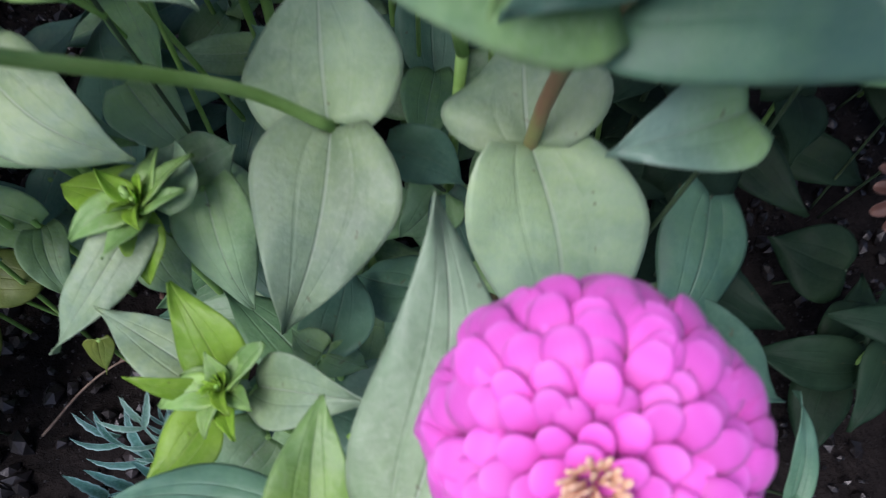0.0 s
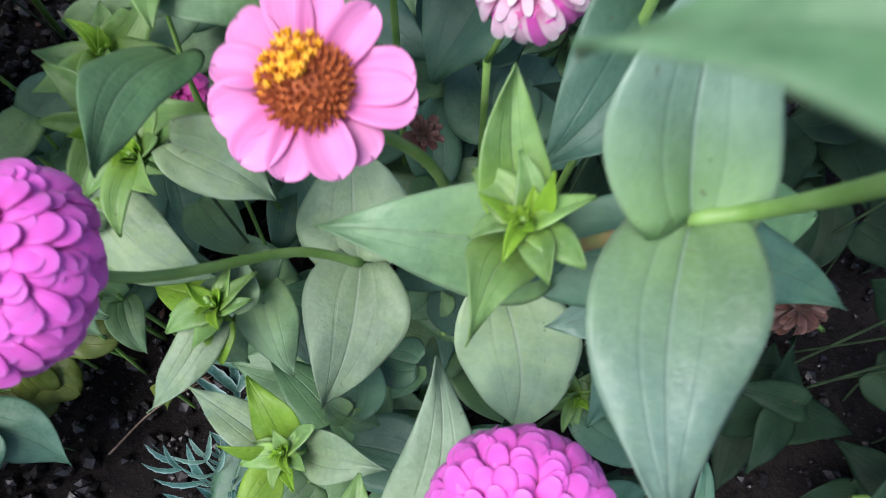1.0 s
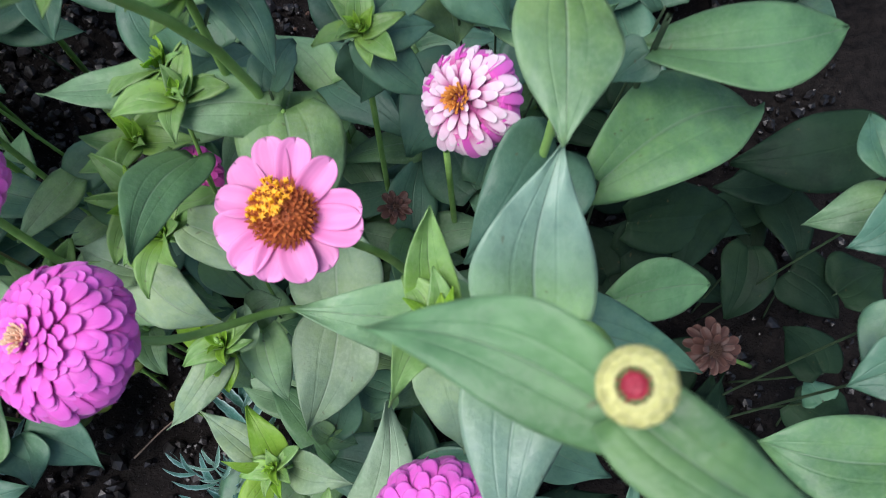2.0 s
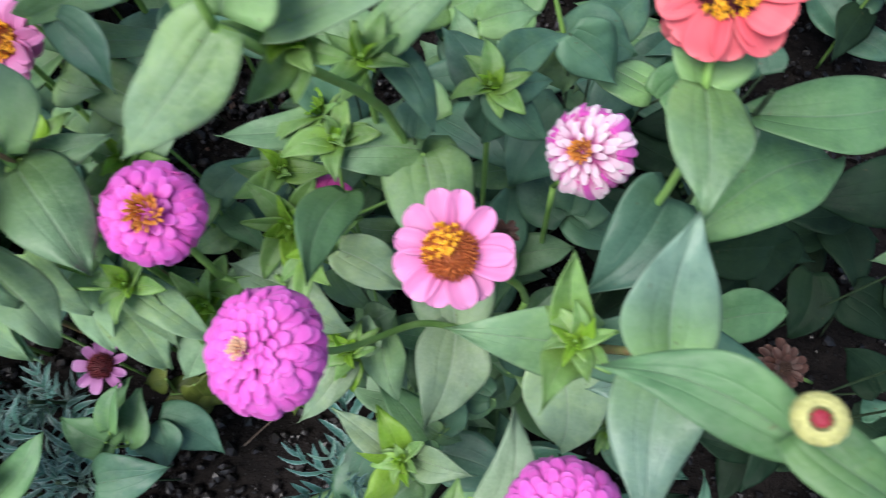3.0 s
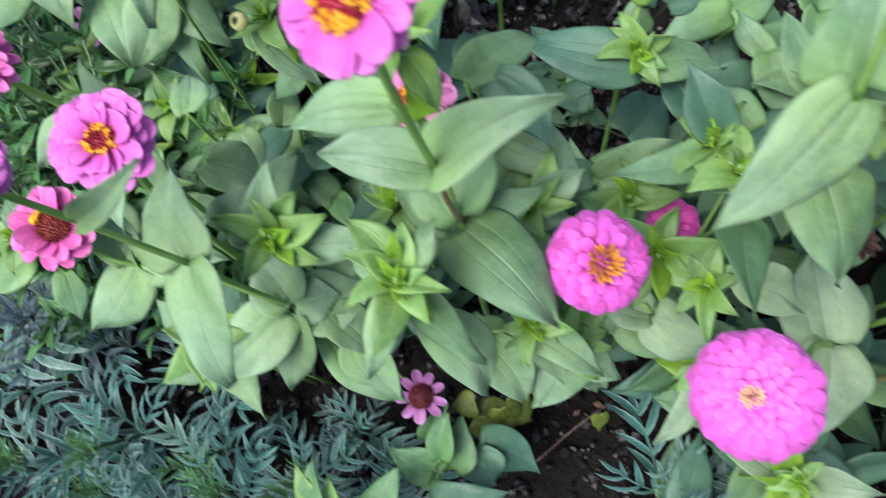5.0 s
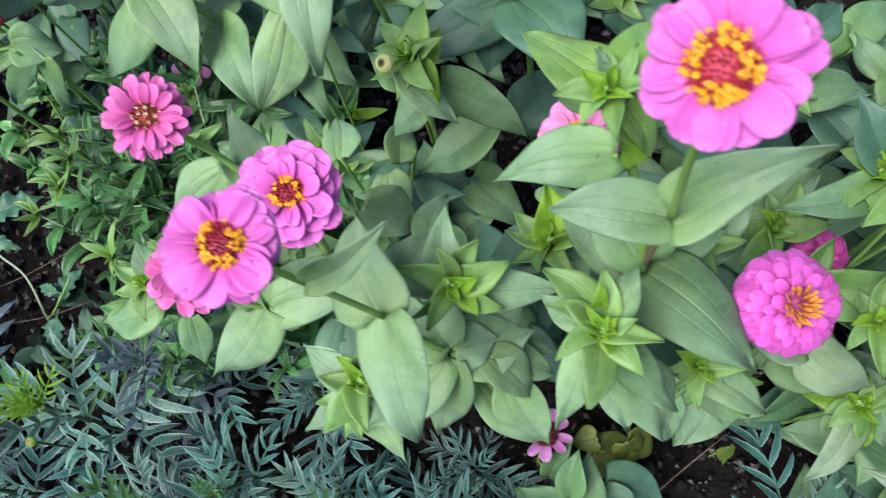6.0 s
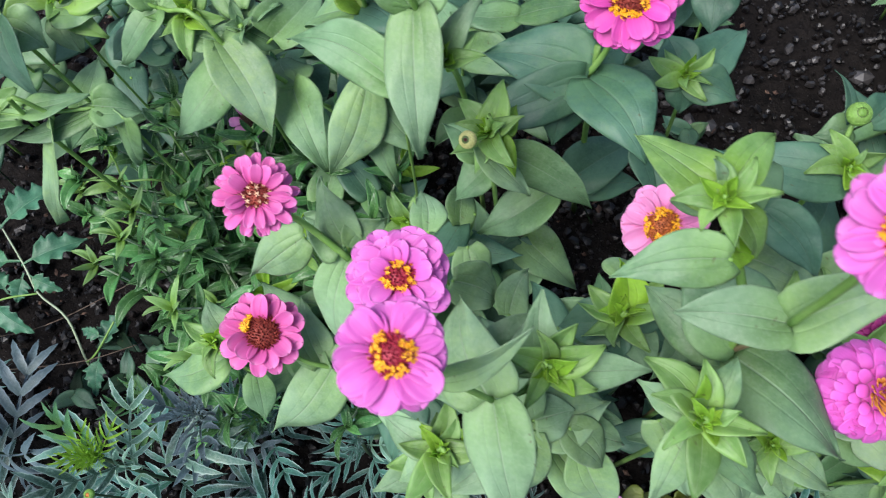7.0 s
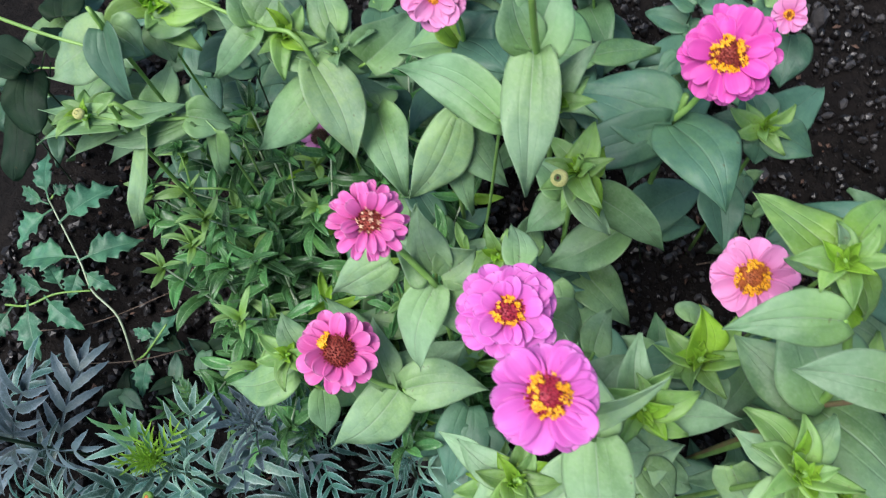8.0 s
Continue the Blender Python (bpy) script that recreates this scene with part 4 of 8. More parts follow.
p = plant_at(-0.281, 0.171, 'leafy zinnia shoot with a closed green bud')
stem(p, (-0.281, 0.171, -0.005), (-0.281, 0.171, 0.374), (-0.303, 0.223, 0.48), radius=0.0028, taper=0.8)
leaf(p, (-0.304, 0.226, 0.475), (-0.341, 0.26, 0.47), 0.0297, 's', wave=0.05, calm=0.5)
leaf(p, (-0.301, 0.227, 0.478), (-0.274, 0.259, 0.47), 0.0209, 's', wave=0.06, calm=0.5)
leaf(p, (-0.302, 0.195, 0.47), (-0.356, 0.19, 0.46), 0.0259, 'm')
leaf(p, (-0.297, 0.217, 0.475), (-0.284, 0.201, 0.45), 0.0162, 's')
leaf(p, (-0.304, 0.225, 0.47), (-0.325, 0.228, 0.46), 0.0146, 'm')
leaf(p, (-0.303, 0.227, 0.48), (-0.31, 0.236, 0.49), 0.0063, 'l')
leaf(p, (-0.298, 0.202, 0.46), (-0.285, 0.202, 0.45), 0.0185, 'y')
shoot(p, (-0.304, 0.221, 0.48), 0.0157, 'y', (0, -0.2, 1), 8, 8)
leaf(p, (-0.277, 0.246, 0.4), (-0.236, 0.299, 0.36), 0.0316, 'm')
leaf(p, (-0.271, 0.252, 0.37), (-0.221, 0.285, 0.32), 0.0356, 'm')
leaf(p, (-0.262, 0.247, 0.4), (-0.231, 0.214, 0.38), 0.0296, 'd')
stem(p, (-0.295, 0.204, 0.44), (-0.299, 0.199, 0.457), (-0.302, 0.195, 0.47), radius=0.0014, taper=0.8)
stem(p, (-0.301, 0.219, 0.471), (-0.303, 0.222, 0.468), (-0.304, 0.225, 0.47), radius=0.0014, taper=0.8)
stem(p, (-0.259, 0.27, -0.005), (-0.271, 0.254, 0.24), (-0.277, 0.246, 0.4), radius=0.0014, taper=0.8)
stem(p, (-0.275, 0.249, 0.342), (-0.273, 0.251, 0.357), (-0.271, 0.252, 0.37), radius=0.0014, taper=0.8)
stem(p, (-0.271, 0.252, 0.37), (-0.266, 0.249, 0.387), (-0.262, 0.247, 0.4), radius=0.0010, taper=0.8, mat=STEM_SHADE)

p = plant_at(-0.281, 0.171, 'zinnia with a large orchid pink flower over a reddish node')
stem(p, (-0.281, 0.171, -0.005), (-0.281, 0.171, 0.375), radius=0.0028, taper=0.8, mat=STEM_RED)
stem(p, (-0.280, 0.172, 0.375), (-0.282, 0.166, 0.43), (-0.282, 0.163, 0.478), radius=0.0016, taper=0.9, mat=STEM_BROWN)
stem(p, (-0.282, 0.163, 0.478), (-0.286, 0.160, 0.54), (-0.288, 0.159, 0.593), radius=0.0019, taper=0.9)
ray_flower(p, (-0.288, 0.159, 0.601), (-0.34, -0.41, 0.84), 0.046, 'orchid', ((14, 1.0, 4), (13, 0.92, -8)), 0.44, CRIMSON, 0.42, 'ring', 71, turn=12, wide=0.82)
leaf(p, (-0.282, 0.163, 0.478), (-0.331, 0.167, 0.482), 0.0280, 'l', calm=0.4)
leaf(p, (-0.282, 0.163, 0.478), (-0.228, 0.176, 0.512), 0.0280, 'l', calm=0.4, fold=0.3)
leaf(p, (-0.279, 0.172, 0.385), (-0.306, 0.223, 0.4), 0.0511, 'm', calm=0.5)
leaf(p, (-0.279, 0.169, 0.374), (-0.227, 0.114, 0.37), 0.0505, 'm', arch=0.06)
leaf(p, (-0.284, 0.173, 0.375), (-0.325, 0.212, 0.37), 0.0356, 'm')
leaf(p, (-0.279, 0.176, 0.37), (-0.233, 0.195, 0.37), 0.0223, 'm')

p = plant_at(-0.307, 0.128, 'bright leafy zinnia shoot')
stem(p, (-0.307, 0.128, -0.005), (-0.307, 0.128, 0.413), radius=0.0024, taper=0.8)
leaf(p, (-0.31, 0.132, 0.41), (-0.337, 0.151, 0.4), 0.0179, 'l')
leaf(p, (-0.304, 0.134, 0.415), (-0.289, 0.16, 0.42), 0.0184, 'm')
leaf(p, (-0.299, 0.125, 0.4), (-0.265, 0.095, 0.36), 0.0222, 'm')
leaf(p, (-0.314, 0.122, 0.4), (-0.328, 0.088, 0.36), 0.0197, 'l')
leaf(p, (-0.296, 0.121, 0.36), (-0.267, 0.084, 0.31), 0.0350, 'l')
leaf(p, (-0.309, 0.137, 0.415), (-0.308, 0.148, 0.43), 0.0083, 'y')
leaf(p, (-0.301, 0.126, 0.41), (-0.29, 0.111, 0.4), 0.0126, 'y')
shoot(p, (-0.307, 0.129, 0.415), 0.0208, 'y', (0, -0.2, 1), 10, 9)
shoot(p, (-0.241, 0.127, 0.3), 0.0159, 'y', (0, -0.2, 1), 8, 10)
leaf(p, (-0.242, 0.13, 0.29), (-0.193, 0.101, 0.26), 0.0264, 'l')
leaf(p, (-0.243, 0.126, 0.29), (-0.221, 0.098, 0.25), 0.0222, 'l')
stem(p, (-0.307, 0.128, 0.378), (-0.305, 0.131, 0.398), (-0.304, 0.134, 0.415), radius=0.0014, taper=0.8)
stem(p, (-0.307, 0.128, 0.378), (-0.303, 0.126, 0.39), (-0.299, 0.125, 0.4), radius=0.0014, taper=0.8)
stem(p, (-0.307, 0.128, 0.378), (-0.311, 0.125, 0.39), (-0.314, 0.122, 0.4), radius=0.0014, taper=0.8)
stem(p, (-0.307, 0.128, 0.326), (-0.301, 0.124, 0.345), (-0.296, 0.121, 0.36), radius=0.0014, taper=0.8)
stem(p, (-0.302, 0.126, 0.393), (-0.301, 0.126, 0.402), (-0.301, 0.126, 0.41), radius=0.0014, taper=0.8)
stem(p, (-0.307, 0.128, 0.274), (-0.271, 0.127, 0.28), (-0.241, 0.127, 0.3), radius=0.0014, taper=0.8)
stem(p, (-0.255, 0.127, 0.291), (-0.248, 0.129, 0.286), (-0.242, 0.13, 0.29), radius=0.0014, taper=0.8)

p = plant_at(-0.384, 0.161, 'zinnia shoot with narrow pointed leaves')
stem(p, (-0.384, 0.161, -0.005), (-0.384, 0.161, 0.37), (-0.387, 0.157, 0.375), radius=0.0024, taper=0.8)
leaf(p, (-0.384, 0.16, 0.385), (-0.386, 0.201, 0.4), 0.0238, 'l')
leaf(p, (-0.379, 0.158, 0.38), (-0.322, 0.161, 0.37), 0.0248, 'l')
leaf(p, (-0.389, 0.162, 0.38), (-0.426, 0.199, 0.35), 0.0269, 'l')
leaf(p, (-0.381, 0.165, 0.38), (-0.359, 0.166, 0.39), 0.0173, 'l')
shoot(p, (-0.383, 0.16, 0.39), 0.0186, 'y', (0, -0.2, 1), 9, 11)
stem(p, (-0.384, 0.161, 0.354), (-0.384, 0.16, 0.371), (-0.384, 0.16, 0.385), radius=0.0014, taper=0.8)

p = plant_at(-0.397, 0.138, 'zinnia with an orchid pink flower and spreading pale leaves')
stem(p, (-0.397, 0.138, -0.005), (-0.397, 0.138, 0.309), radius=0.0028, taper=0.8, mat=STEM_RED)
leaf(p, (-0.394, 0.138, 0.31), (-0.341, 0.153, 0.3), 0.0440, 'l')
leaf(p, (-0.381, 0.129, 0.27), (-0.333, 0.084, 0.21), 0.0338, 'l')
leaf(p, (-0.399, 0.138, 0.3), (-0.407, 0.102, 0.25), 0.0289, 'l')
leaf(p, (-0.371, 0.138, 0.3), (-0.329, 0.128, 0.27), 0.0263, 'l')
leaf(p, (-0.396, 0.141, 0.31), (-0.415, 0.17, 0.31), 0.0332, 'l')
leaf(p, (-0.378, 0.157, 0.3), (-0.34, 0.187, 0.3), 0.0263, 'l')
leaf(p, (-0.36, 0.143, 0.27), (-0.329, 0.143, 0.27), 0.0194, 'l')
stem(p, (-0.397, 0.138, 0.244), (-0.388, 0.133, 0.258), (-0.381, 0.129, 0.27), radius=0.0014, taper=0.8)
stem(p, (-0.381, 0.129, 0.27), (-0.376, 0.134, 0.287), (-0.371, 0.138, 0.3), radius=0.0014, taper=0.8)
stem(p, (-0.397, 0.138, 0.27), (-0.387, 0.148, 0.286), (-0.378, 0.157, 0.3), radius=0.0014, taper=0.8)
stem(p, (-0.382, 0.13, 0.268), (-0.37, 0.137, 0.262), (-0.36, 0.143, 0.27), radius=0.0014, taper=0.8)
stem(p, (-0.397, 0.138, 0.309), (-0.406, 0.137, 0.366), (-0.413, 0.136, 0.422), radius=0.0017, taper=0.95)
stem(p, (-0.397, 0.138, 0.307), (-0.420, 0.130, 0.303), (-0.450, 0.119, 0.298), radius=0.0014, taper=0.8, mat=STEM_RED)
stem(p, (-0.413, 0.136, 0.422), (-0.433, 0.138, 0.48), (-0.443, 0.136, 0.532), radius=0.0018, taper=0.9)
ray_flower(p, (-0.443, 0.136, 0.54), (0.06, -0.17, 0.98), 0.044, 'orchid', ((13, 1.0, 3), (12, 0.92, -8)), 0.42, CRIMSON, 0.42, 'ring', 81)
leaf(p, (-0.412, 0.136, 0.422), (-0.401, 0.078, 0.38), 0.0394, 'l', arch=0.08)
leaf(p, (-0.414, 0.137, 0.422), (-0.431, 0.192, 0.42), 0.0410, 'l')
leaf(p, (-0.414, 0.135, 0.41), (-0.448, 0.142, 0.39), 0.0182, 'l')
leaf(p, (-0.431, 0.136, 0.488), (-0.392, 0.152, 0.515), 0.0130, 'l', fold=0.4)

p = plant_at(-0.467, 0.119, 'small zinnia shoot in front of marigolds')
stem(p, (-0.467, 0.119, -0.005), (-0.467, 0.119, 0.25), (-0.465, 0.12, 0.255), radius=0.002, taper=0.8)
leaf(p, (-0.465, 0.12, 0.255), (-0.512, 0.152, 0.25), 0.0257, 'l')
leaf(p, (-0.47, 0.113, 0.255), (-0.509, 0.092, 0.24), 0.0254, 'l')
leaf(p, (-0.462, 0.113, 0.25), (-0.437, 0.069, 0.22), 0.0309, 'l')
leaf(p, (-0.464, 0.122, 0.26), (-0.456, 0.142, 0.27), 0.0160, 'l')
shoot(p, (-0.466, 0.118, 0.26), 0.0193, 'y', (0, -0.2, 1), 8, 12)
stem(p, (-0.467, 0.119, 0.229), (-0.469, 0.116, 0.243), (-0.47, 0.113, 0.255), radius=0.0014, taper=0.8)
stem(p, (-0.467, 0.119, 0.218), (-0.464, 0.116, 0.236), (-0.462, 0.113, 0.25), radius=0.0014, taper=0.8)

p = plant_at(-0.549, 0.185, 'zinnia with a rose flower, brown disc and one yellow tuft')
stem(p, (-0.549, 0.185, -0.005), (-0.549, 0.185, 0.231), radius=0.0024, taper=0.8)
stem(p, (-0.549, 0.185, 0.231), (-0.567, 0.187, 0.25), (-0.591, 0.202, 0.27), radius=0.002, taper=0.8)
ray_flower(p, (-0.591, 0.202, 0.277), (0.20, -0.17, 0.97), 0.066, 'rose', ((12, 1.0, 8), (11, 0.93, 22)), 0.46, RUST, 0.42, 'spot', 91, wide=0.75)
leaf(p, (-0.548, 0.183, 0.235), (-0.606, 0.138, 0.19), 0.0489, 'l')
leaf(p, (-0.544, 0.184, 0.235), (-0.476, 0.191, 0.23), 0.0430, 'l')
leaf(p, (-0.633, 0.192, 0.24), (-0.698, 0.18, 0.21), 0.0377, 'm')
leaf(p, (-0.625, 0.204, 0.26), (-0.644, 0.231, 0.27), 0.0246, 'm')
leaf(p, (-0.611, 0.179, 0.23), (-0.61, 0.146, 0.2), 0.0261, 'm')
leaf(p, (-0.556, 0.187, 0.235), (-0.574, 0.238, 0.25), 0.0320, 'l')
leaf(p, (-0.545, 0.185, 0.23), (-0.497, 0.233, 0.22), 0.0511, 'l')
leaf(p, (-0.493, 0.18, 0.2), (-0.507, 0.117, 0.18), 0.0448, 'd')
leaf(p, (-0.482, 0.163, 0.2), (-0.483, 0.11, 0.18), 0.0374, 'd')
shoot(p, (-0.635, 0.199, 0.26), 0.0156, 'y', (0, -0.2, 1), 8, 13)
stem(p, (-0.549, 0.185, 0.202), (-0.546, 0.184, 0.22), (-0.544, 0.184, 0.235), radius=0.0014, taper=0.8)
stem(p, (-0.662, 0.187, -0.005), (-0.643, 0.19, 0.144), (-0.633, 0.192, 0.24), radius=0.0014, taper=0.8)
stem(p, (-0.634, 0.192, 0.231), (-0.629, 0.199, 0.247), (-0.625, 0.204, 0.26), radius=0.0014, taper=0.8)
stem(p, (-0.637, 0.191, 0.205), (-0.623, 0.185, 0.219), (-0.611, 0.179, 0.23), radius=0.0014, taper=0.8)
stem(p, (-0.499, 0.152, -0.005), (-0.495, 0.17, 0.12), (-0.493, 0.18, 0.2), radius=0.0010, taper=0.8, mat=STEM_SHADE)
stem(p, (-0.494, 0.176, 0.171), (-0.487, 0.169, 0.187), (-0.482, 0.163, 0.2), radius=0.0010, taper=0.8, mat=STEM_SHADE)
stem(p, (-0.634, 0.192, 0.231), (-0.635, 0.196, 0.247), (-0.635, 0.199, 0.26), radius=0.0014, taper=0.8)

p = plant_at(-0.514, 0.24, 'zinnia with a hot pink double flower')
stem(p, (-0.514, 0.24, -0.005), (-0.514, 0.24, 0.339), radius=0.0028, taper=0.8)
stem(p, (-0.514, 0.24, 0.339), (-0.538, 0.254, 0.37), (-0.546, 0.247, 0.424), radius=0.0026, taper=0.8)
ray_flower(p, (-0.546, 0.247, 0.432), (0.21, -0.37, 0.90), 0.050, 'rose', ((16, 1.0, 0), (15, 0.92, 10), (13, 0.8, 22)), 0.46, RUST, 0.34, 'full', 101, wide=0.62)
leaf(p, (-0.515, 0.239, 0.34), (-0.526, 0.188, 0.29), 0.0329, 'l')
leaf(p, (-0.517, 0.246, 0.345), (-0.545, 0.268, 0.35), 0.0352, 'l', wave=0.14)
leaf(p, (-0.515, 0.249, 0.345), (-0.53, 0.287, 0.37), 0.0310, 'l', wave=0.12)
leaf(p, (-0.511, 0.245, 0.345), (-0.487, 0.265, 0.35), 0.0310, 'l', wave=0.14)
leaf(p, (-0.55, 0.259, 0.33), (-0.596, 0.24, 0.3), 0.0341, 'l')
leaf(p, (-0.513, 0.24, 0.335), (-0.487, 0.214, 0.3), 0.0361, 'l')
stem(p, (-0.514, 0.24, 0.31), (-0.515, 0.245, 0.329), (-0.515, 0.249, 0.345), radius=0.0014, taper=0.8)
stem(p, (-0.571, 0.25, -0.005), (-0.557, 0.256, 0.198), (-0.55, 0.259, 0.33), radius=0.0014, taper=0.8)

p = plant_at(-0.461, 0.187, 'zinnia with a bright pink double flower')
stem(p, (-0.461, 0.187, -0.005), (-0.461, 0.187, 0.36), radius=0.003, taper=0.8)
stem(p, (-0.461, 0.187, 0.36), (-0.462, 0.199, 0.422), radius=0.0026, taper=0.8)
ray_flower(p, (-0.462, 0.199, 0.43), (0.09, -0.28, 0.96), 0.058, 'orchid', ((14, 1.0, 2), (13, 0.88, 13), (11, 0.72, 26)), 0.4, CRIMSON, 0.42, 'ring', 111)
leaf(p, (-0.458, 0.251, 0.36), (-0.465, 0.286, 0.35), 0.0237, 'l')
leaf(p, (-0.441, 0.218, 0.36), (-0.413, 0.212, 0.33), 0.0335, 'l')
leaf(p, (-0.406, 0.201, 0.34), (-0.393, 0.235, 0.33), 0.0234, 'l')
leaf(p, (-0.411, 0.163, 0.385), (-0.392, 0.19, 0.39), 0.0330, 'l')
leaf(p, (-0.434, 0.251, 0.33), (-0.423, 0.221, 0.31), 0.0277, 'l')
shoot(p, (-0.473, 0.262, 0.35), 0.0135, 'y', (0, -0.2, 1), 8, 14)
stem(p, (-0.461, 0.267, -0.005), (-0.459, 0.257, 0.216), (-0.458, 0.251, 0.36), radius=0.0014, taper=0.8)
stem(p, (-0.428, 0.215, -0.005), (-0.437, 0.217, 0.216), (-0.441, 0.218, 0.36), radius=0.0014, taper=0.8)
stem(p, (-0.4, 0.216, -0.005), (-0.404, 0.206, 0.204), (-0.406, 0.201, 0.34), radius=0.0014, taper=0.8)
stem(p, (-0.402, 0.175, -0.005), (-0.408, 0.167, 0.231), (-0.411, 0.163, 0.385), radius=0.0014, taper=0.8)
stem(p, (-0.459, 0.254, 0.295), (-0.445, 0.252, 0.314), (-0.434, 0.251, 0.33), radius=0.0014, taper=0.8)
stem(p, (-0.458, 0.253, 0.321), (-0.466, 0.258, 0.337), (-0.473, 0.262, 0.35), radius=0.0014, taper=0.8)

p = plant_at(-0.45, 0.119, 'small leafy zinnia shoot')
stem(p, (-0.45, 0.119, -0.005), (-0.45, 0.119, 0.3), (-0.446, 0.116, 0.3), radius=0.002, taper=0.8)
leaf(p, (-0.453, 0.119, 0.305), (-0.493, 0.143, 0.3), 0.0254, 'l')
leaf(p, (-0.448, 0.12, 0.305), (-0.424, 0.132, 0.31), 0.0169, 'y')
leaf(p, (-0.454, 0.115, 0.3), (-0.483, 0.099, 0.28), 0.0240, 'l')
leaf(p, (-0.446, 0.116, 0.3), (-0.432, 0.104, 0.28), 0.0231, 'l')
leaf(p, (-0.452, 0.122, 0.31), (-0.465, 0.135, 0.31), 0.0151, 'y')
shoot(p, (-0.452, 0.118, 0.31), 0.0194, 'y', (0, -0.2, 1), 8, 15)
stem(p, (-0.45, 0.119, 0.275), (-0.451, 0.121, 0.294), (-0.452, 0.122, 0.31), radius=0.0014, taper=0.8)

p = plant_at(-0.3, 0.245, 'zinnia with a pink flower half hidden by leaves')
stem(p, (-0.3, 0.245, -0.005), (-0.3, 0.245, 0.3), radius=0.0026, taper=0.8)
stem(p, (-0.3, 0.245, 0.3), (-0.311, 0.252, 0.357), radius=0.0022, taper=0.8)
ray_flower(p, (-0.311, 0.252, 0.365), (-0.17, -0.43, 0.89), 0.055, 'pink', ((14, 1.0, 4), (12, 0.92, -6)), 0.42, BROWN, 0.42, 'ring', 121)

p = plant_at(-0.328, 0.211, 'dark green zinnia shoot')
stem(p, (-0.328, 0.211, -0.005), (-0.328, 0.211, 0.29), (-0.331, 0.208, 0.29), radius=0.0022, taper=0.8)
leaf(p, (-0.328, 0.21, 0.3), (-0.332, 0.245, 0.32), 0.0303, 'y')
leaf(p, (-0.331, 0.208, 0.29), (-0.372, 0.211, 0.27), 0.0339, 'd')
leaf(p, (-0.326, 0.207, 0.29), (-0.308, 0.178, 0.27), 0.0293, 'l')
leaf(p, (-0.323, 0.213, 0.29), (-0.294, 0.228, 0.28), 0.0315, 'd')
leaf(p, (-0.331, 0.207, 0.29), (-0.35, 0.186, 0.27), 0.0296, 'd')
shoot(p, (-0.329, 0.21, 0.3), 0.0237, 'y', (0, -0.2, 1), 9, 16)
leaf(p, (-0.324, 0.245, 0.27), (-0.314, 0.265, 0.26), 0.0334, 'l')
leaf(p, (-0.323, 0.215, 0.28), (-0.343, 0.24, 0.26), 0.0253, 'd')
stem(p, (-0.328, 0.211, 0.265), (-0.328, 0.21, 0.284), (-0.328, 0.21, 0.3), radius=0.0014, taper=0.8)
stem(p, (-0.32, 0.254, -0.005), (-0.322, 0.248, 0.162), (-0.324, 0.245, 0.27), radius=0.0014, taper=0.8)
stem(p, (-0.328, 0.211, 0.253), (-0.325, 0.213, 0.268), (-0.323, 0.215, 0.28), radius=0.0010, taper=0.8, mat=STEM_SHADE)

p = plant_at(-0.175, 0.183, 'zinnia with a small violet pompom and orange centre')
stem(p, (-0.175, 0.183, -0.005), (-0.198, 0.147, 0.26), radius=0.0028, taper=0.8)
stem(p, (-0.198, 0.147, 0.26), (-0.205, 0.153, 0.353), radius=0.0026, taper=0.8)
pompom(p, (-0.205, 0.153, 0.361), (0.16, -0.30, 0.94), 0.057, 'magenta', 130, 0.55, 106, 11, 0.15, 0.33, None, 0.0088)
leaf(p, (-0.176, 0.151, 0.23), (-0.113, 0.131, 0.22), 0.0460, 'm')
leaf(p, (-0.178, 0.155, 0.23), (-0.202, 0.139, 0.22), 0.0332, 'm')
leaf(p, (-0.182, 0.159, 0.23), (-0.167, 0.17, 0.24), 0.0287, 'm')
stem(p, (-0.192, 0.156, 0.194), (-0.183, 0.153, 0.214), (-0.176, 0.151, 0.23), radius=0.0014, taper=0.8)
stem(p, (-0.183, 0.153, 0.214), (-0.183, 0.156, 0.223), (-0.182, 0.159, 0.23), radius=0.0014, taper=0.8)

p = plant_at(-0.212, 0.136, 'leafy zinnia shoot above dark soil')
stem(p, (-0.212, 0.136, -0.005), (-0.212, 0.136, 0.22), radius=0.002, taper=0.8)
leaf(p, (-0.215, 0.136, 0.22), (-0.174, 0.108, 0.19), 0.0310, 'l')
leaf(p, (-0.219, 0.133, 0.22), (-0.242, 0.086, 0.18), 0.0356, 'l')
leaf(p, (-0.266, 0.129, 0.24), (-0.248, 0.087, 0.2), 0.0391, 'l')
leaf(p, (-0.209, 0.133, 0.22), (-0.183, 0.1, 0.17), 0.0298, 'l')
leaf(p, (-0.288, 0.141, 0.26), (-0.278, 0.095, 0.22), 0.0321, 'l')
leaf(p, (-0.31, 0.141, 0.3), (-0.279, 0.113, 0.26), 0.0300, 'l')
shoot(p, (-0.213, 0.137, 0.225), 0.0197, 'y', (0, -0.2, 1), 8, 17)
leaf(p, (-0.274, 0.128, 0.24), (-0.244, 0.087, 0.2), 0.0364, 'l')
stem(p, (-0.212, 0.136, 0.192), (-0.216, 0.134, 0.207), (-0.219, 0.133, 0.22), radius=0.0014, taper=0.8)
stem(p, (-0.258, 0.11, -0.005), (-0.263, 0.122, 0.144), (-0.266, 0.129, 0.24), radius=0.0014, taper=0.8)
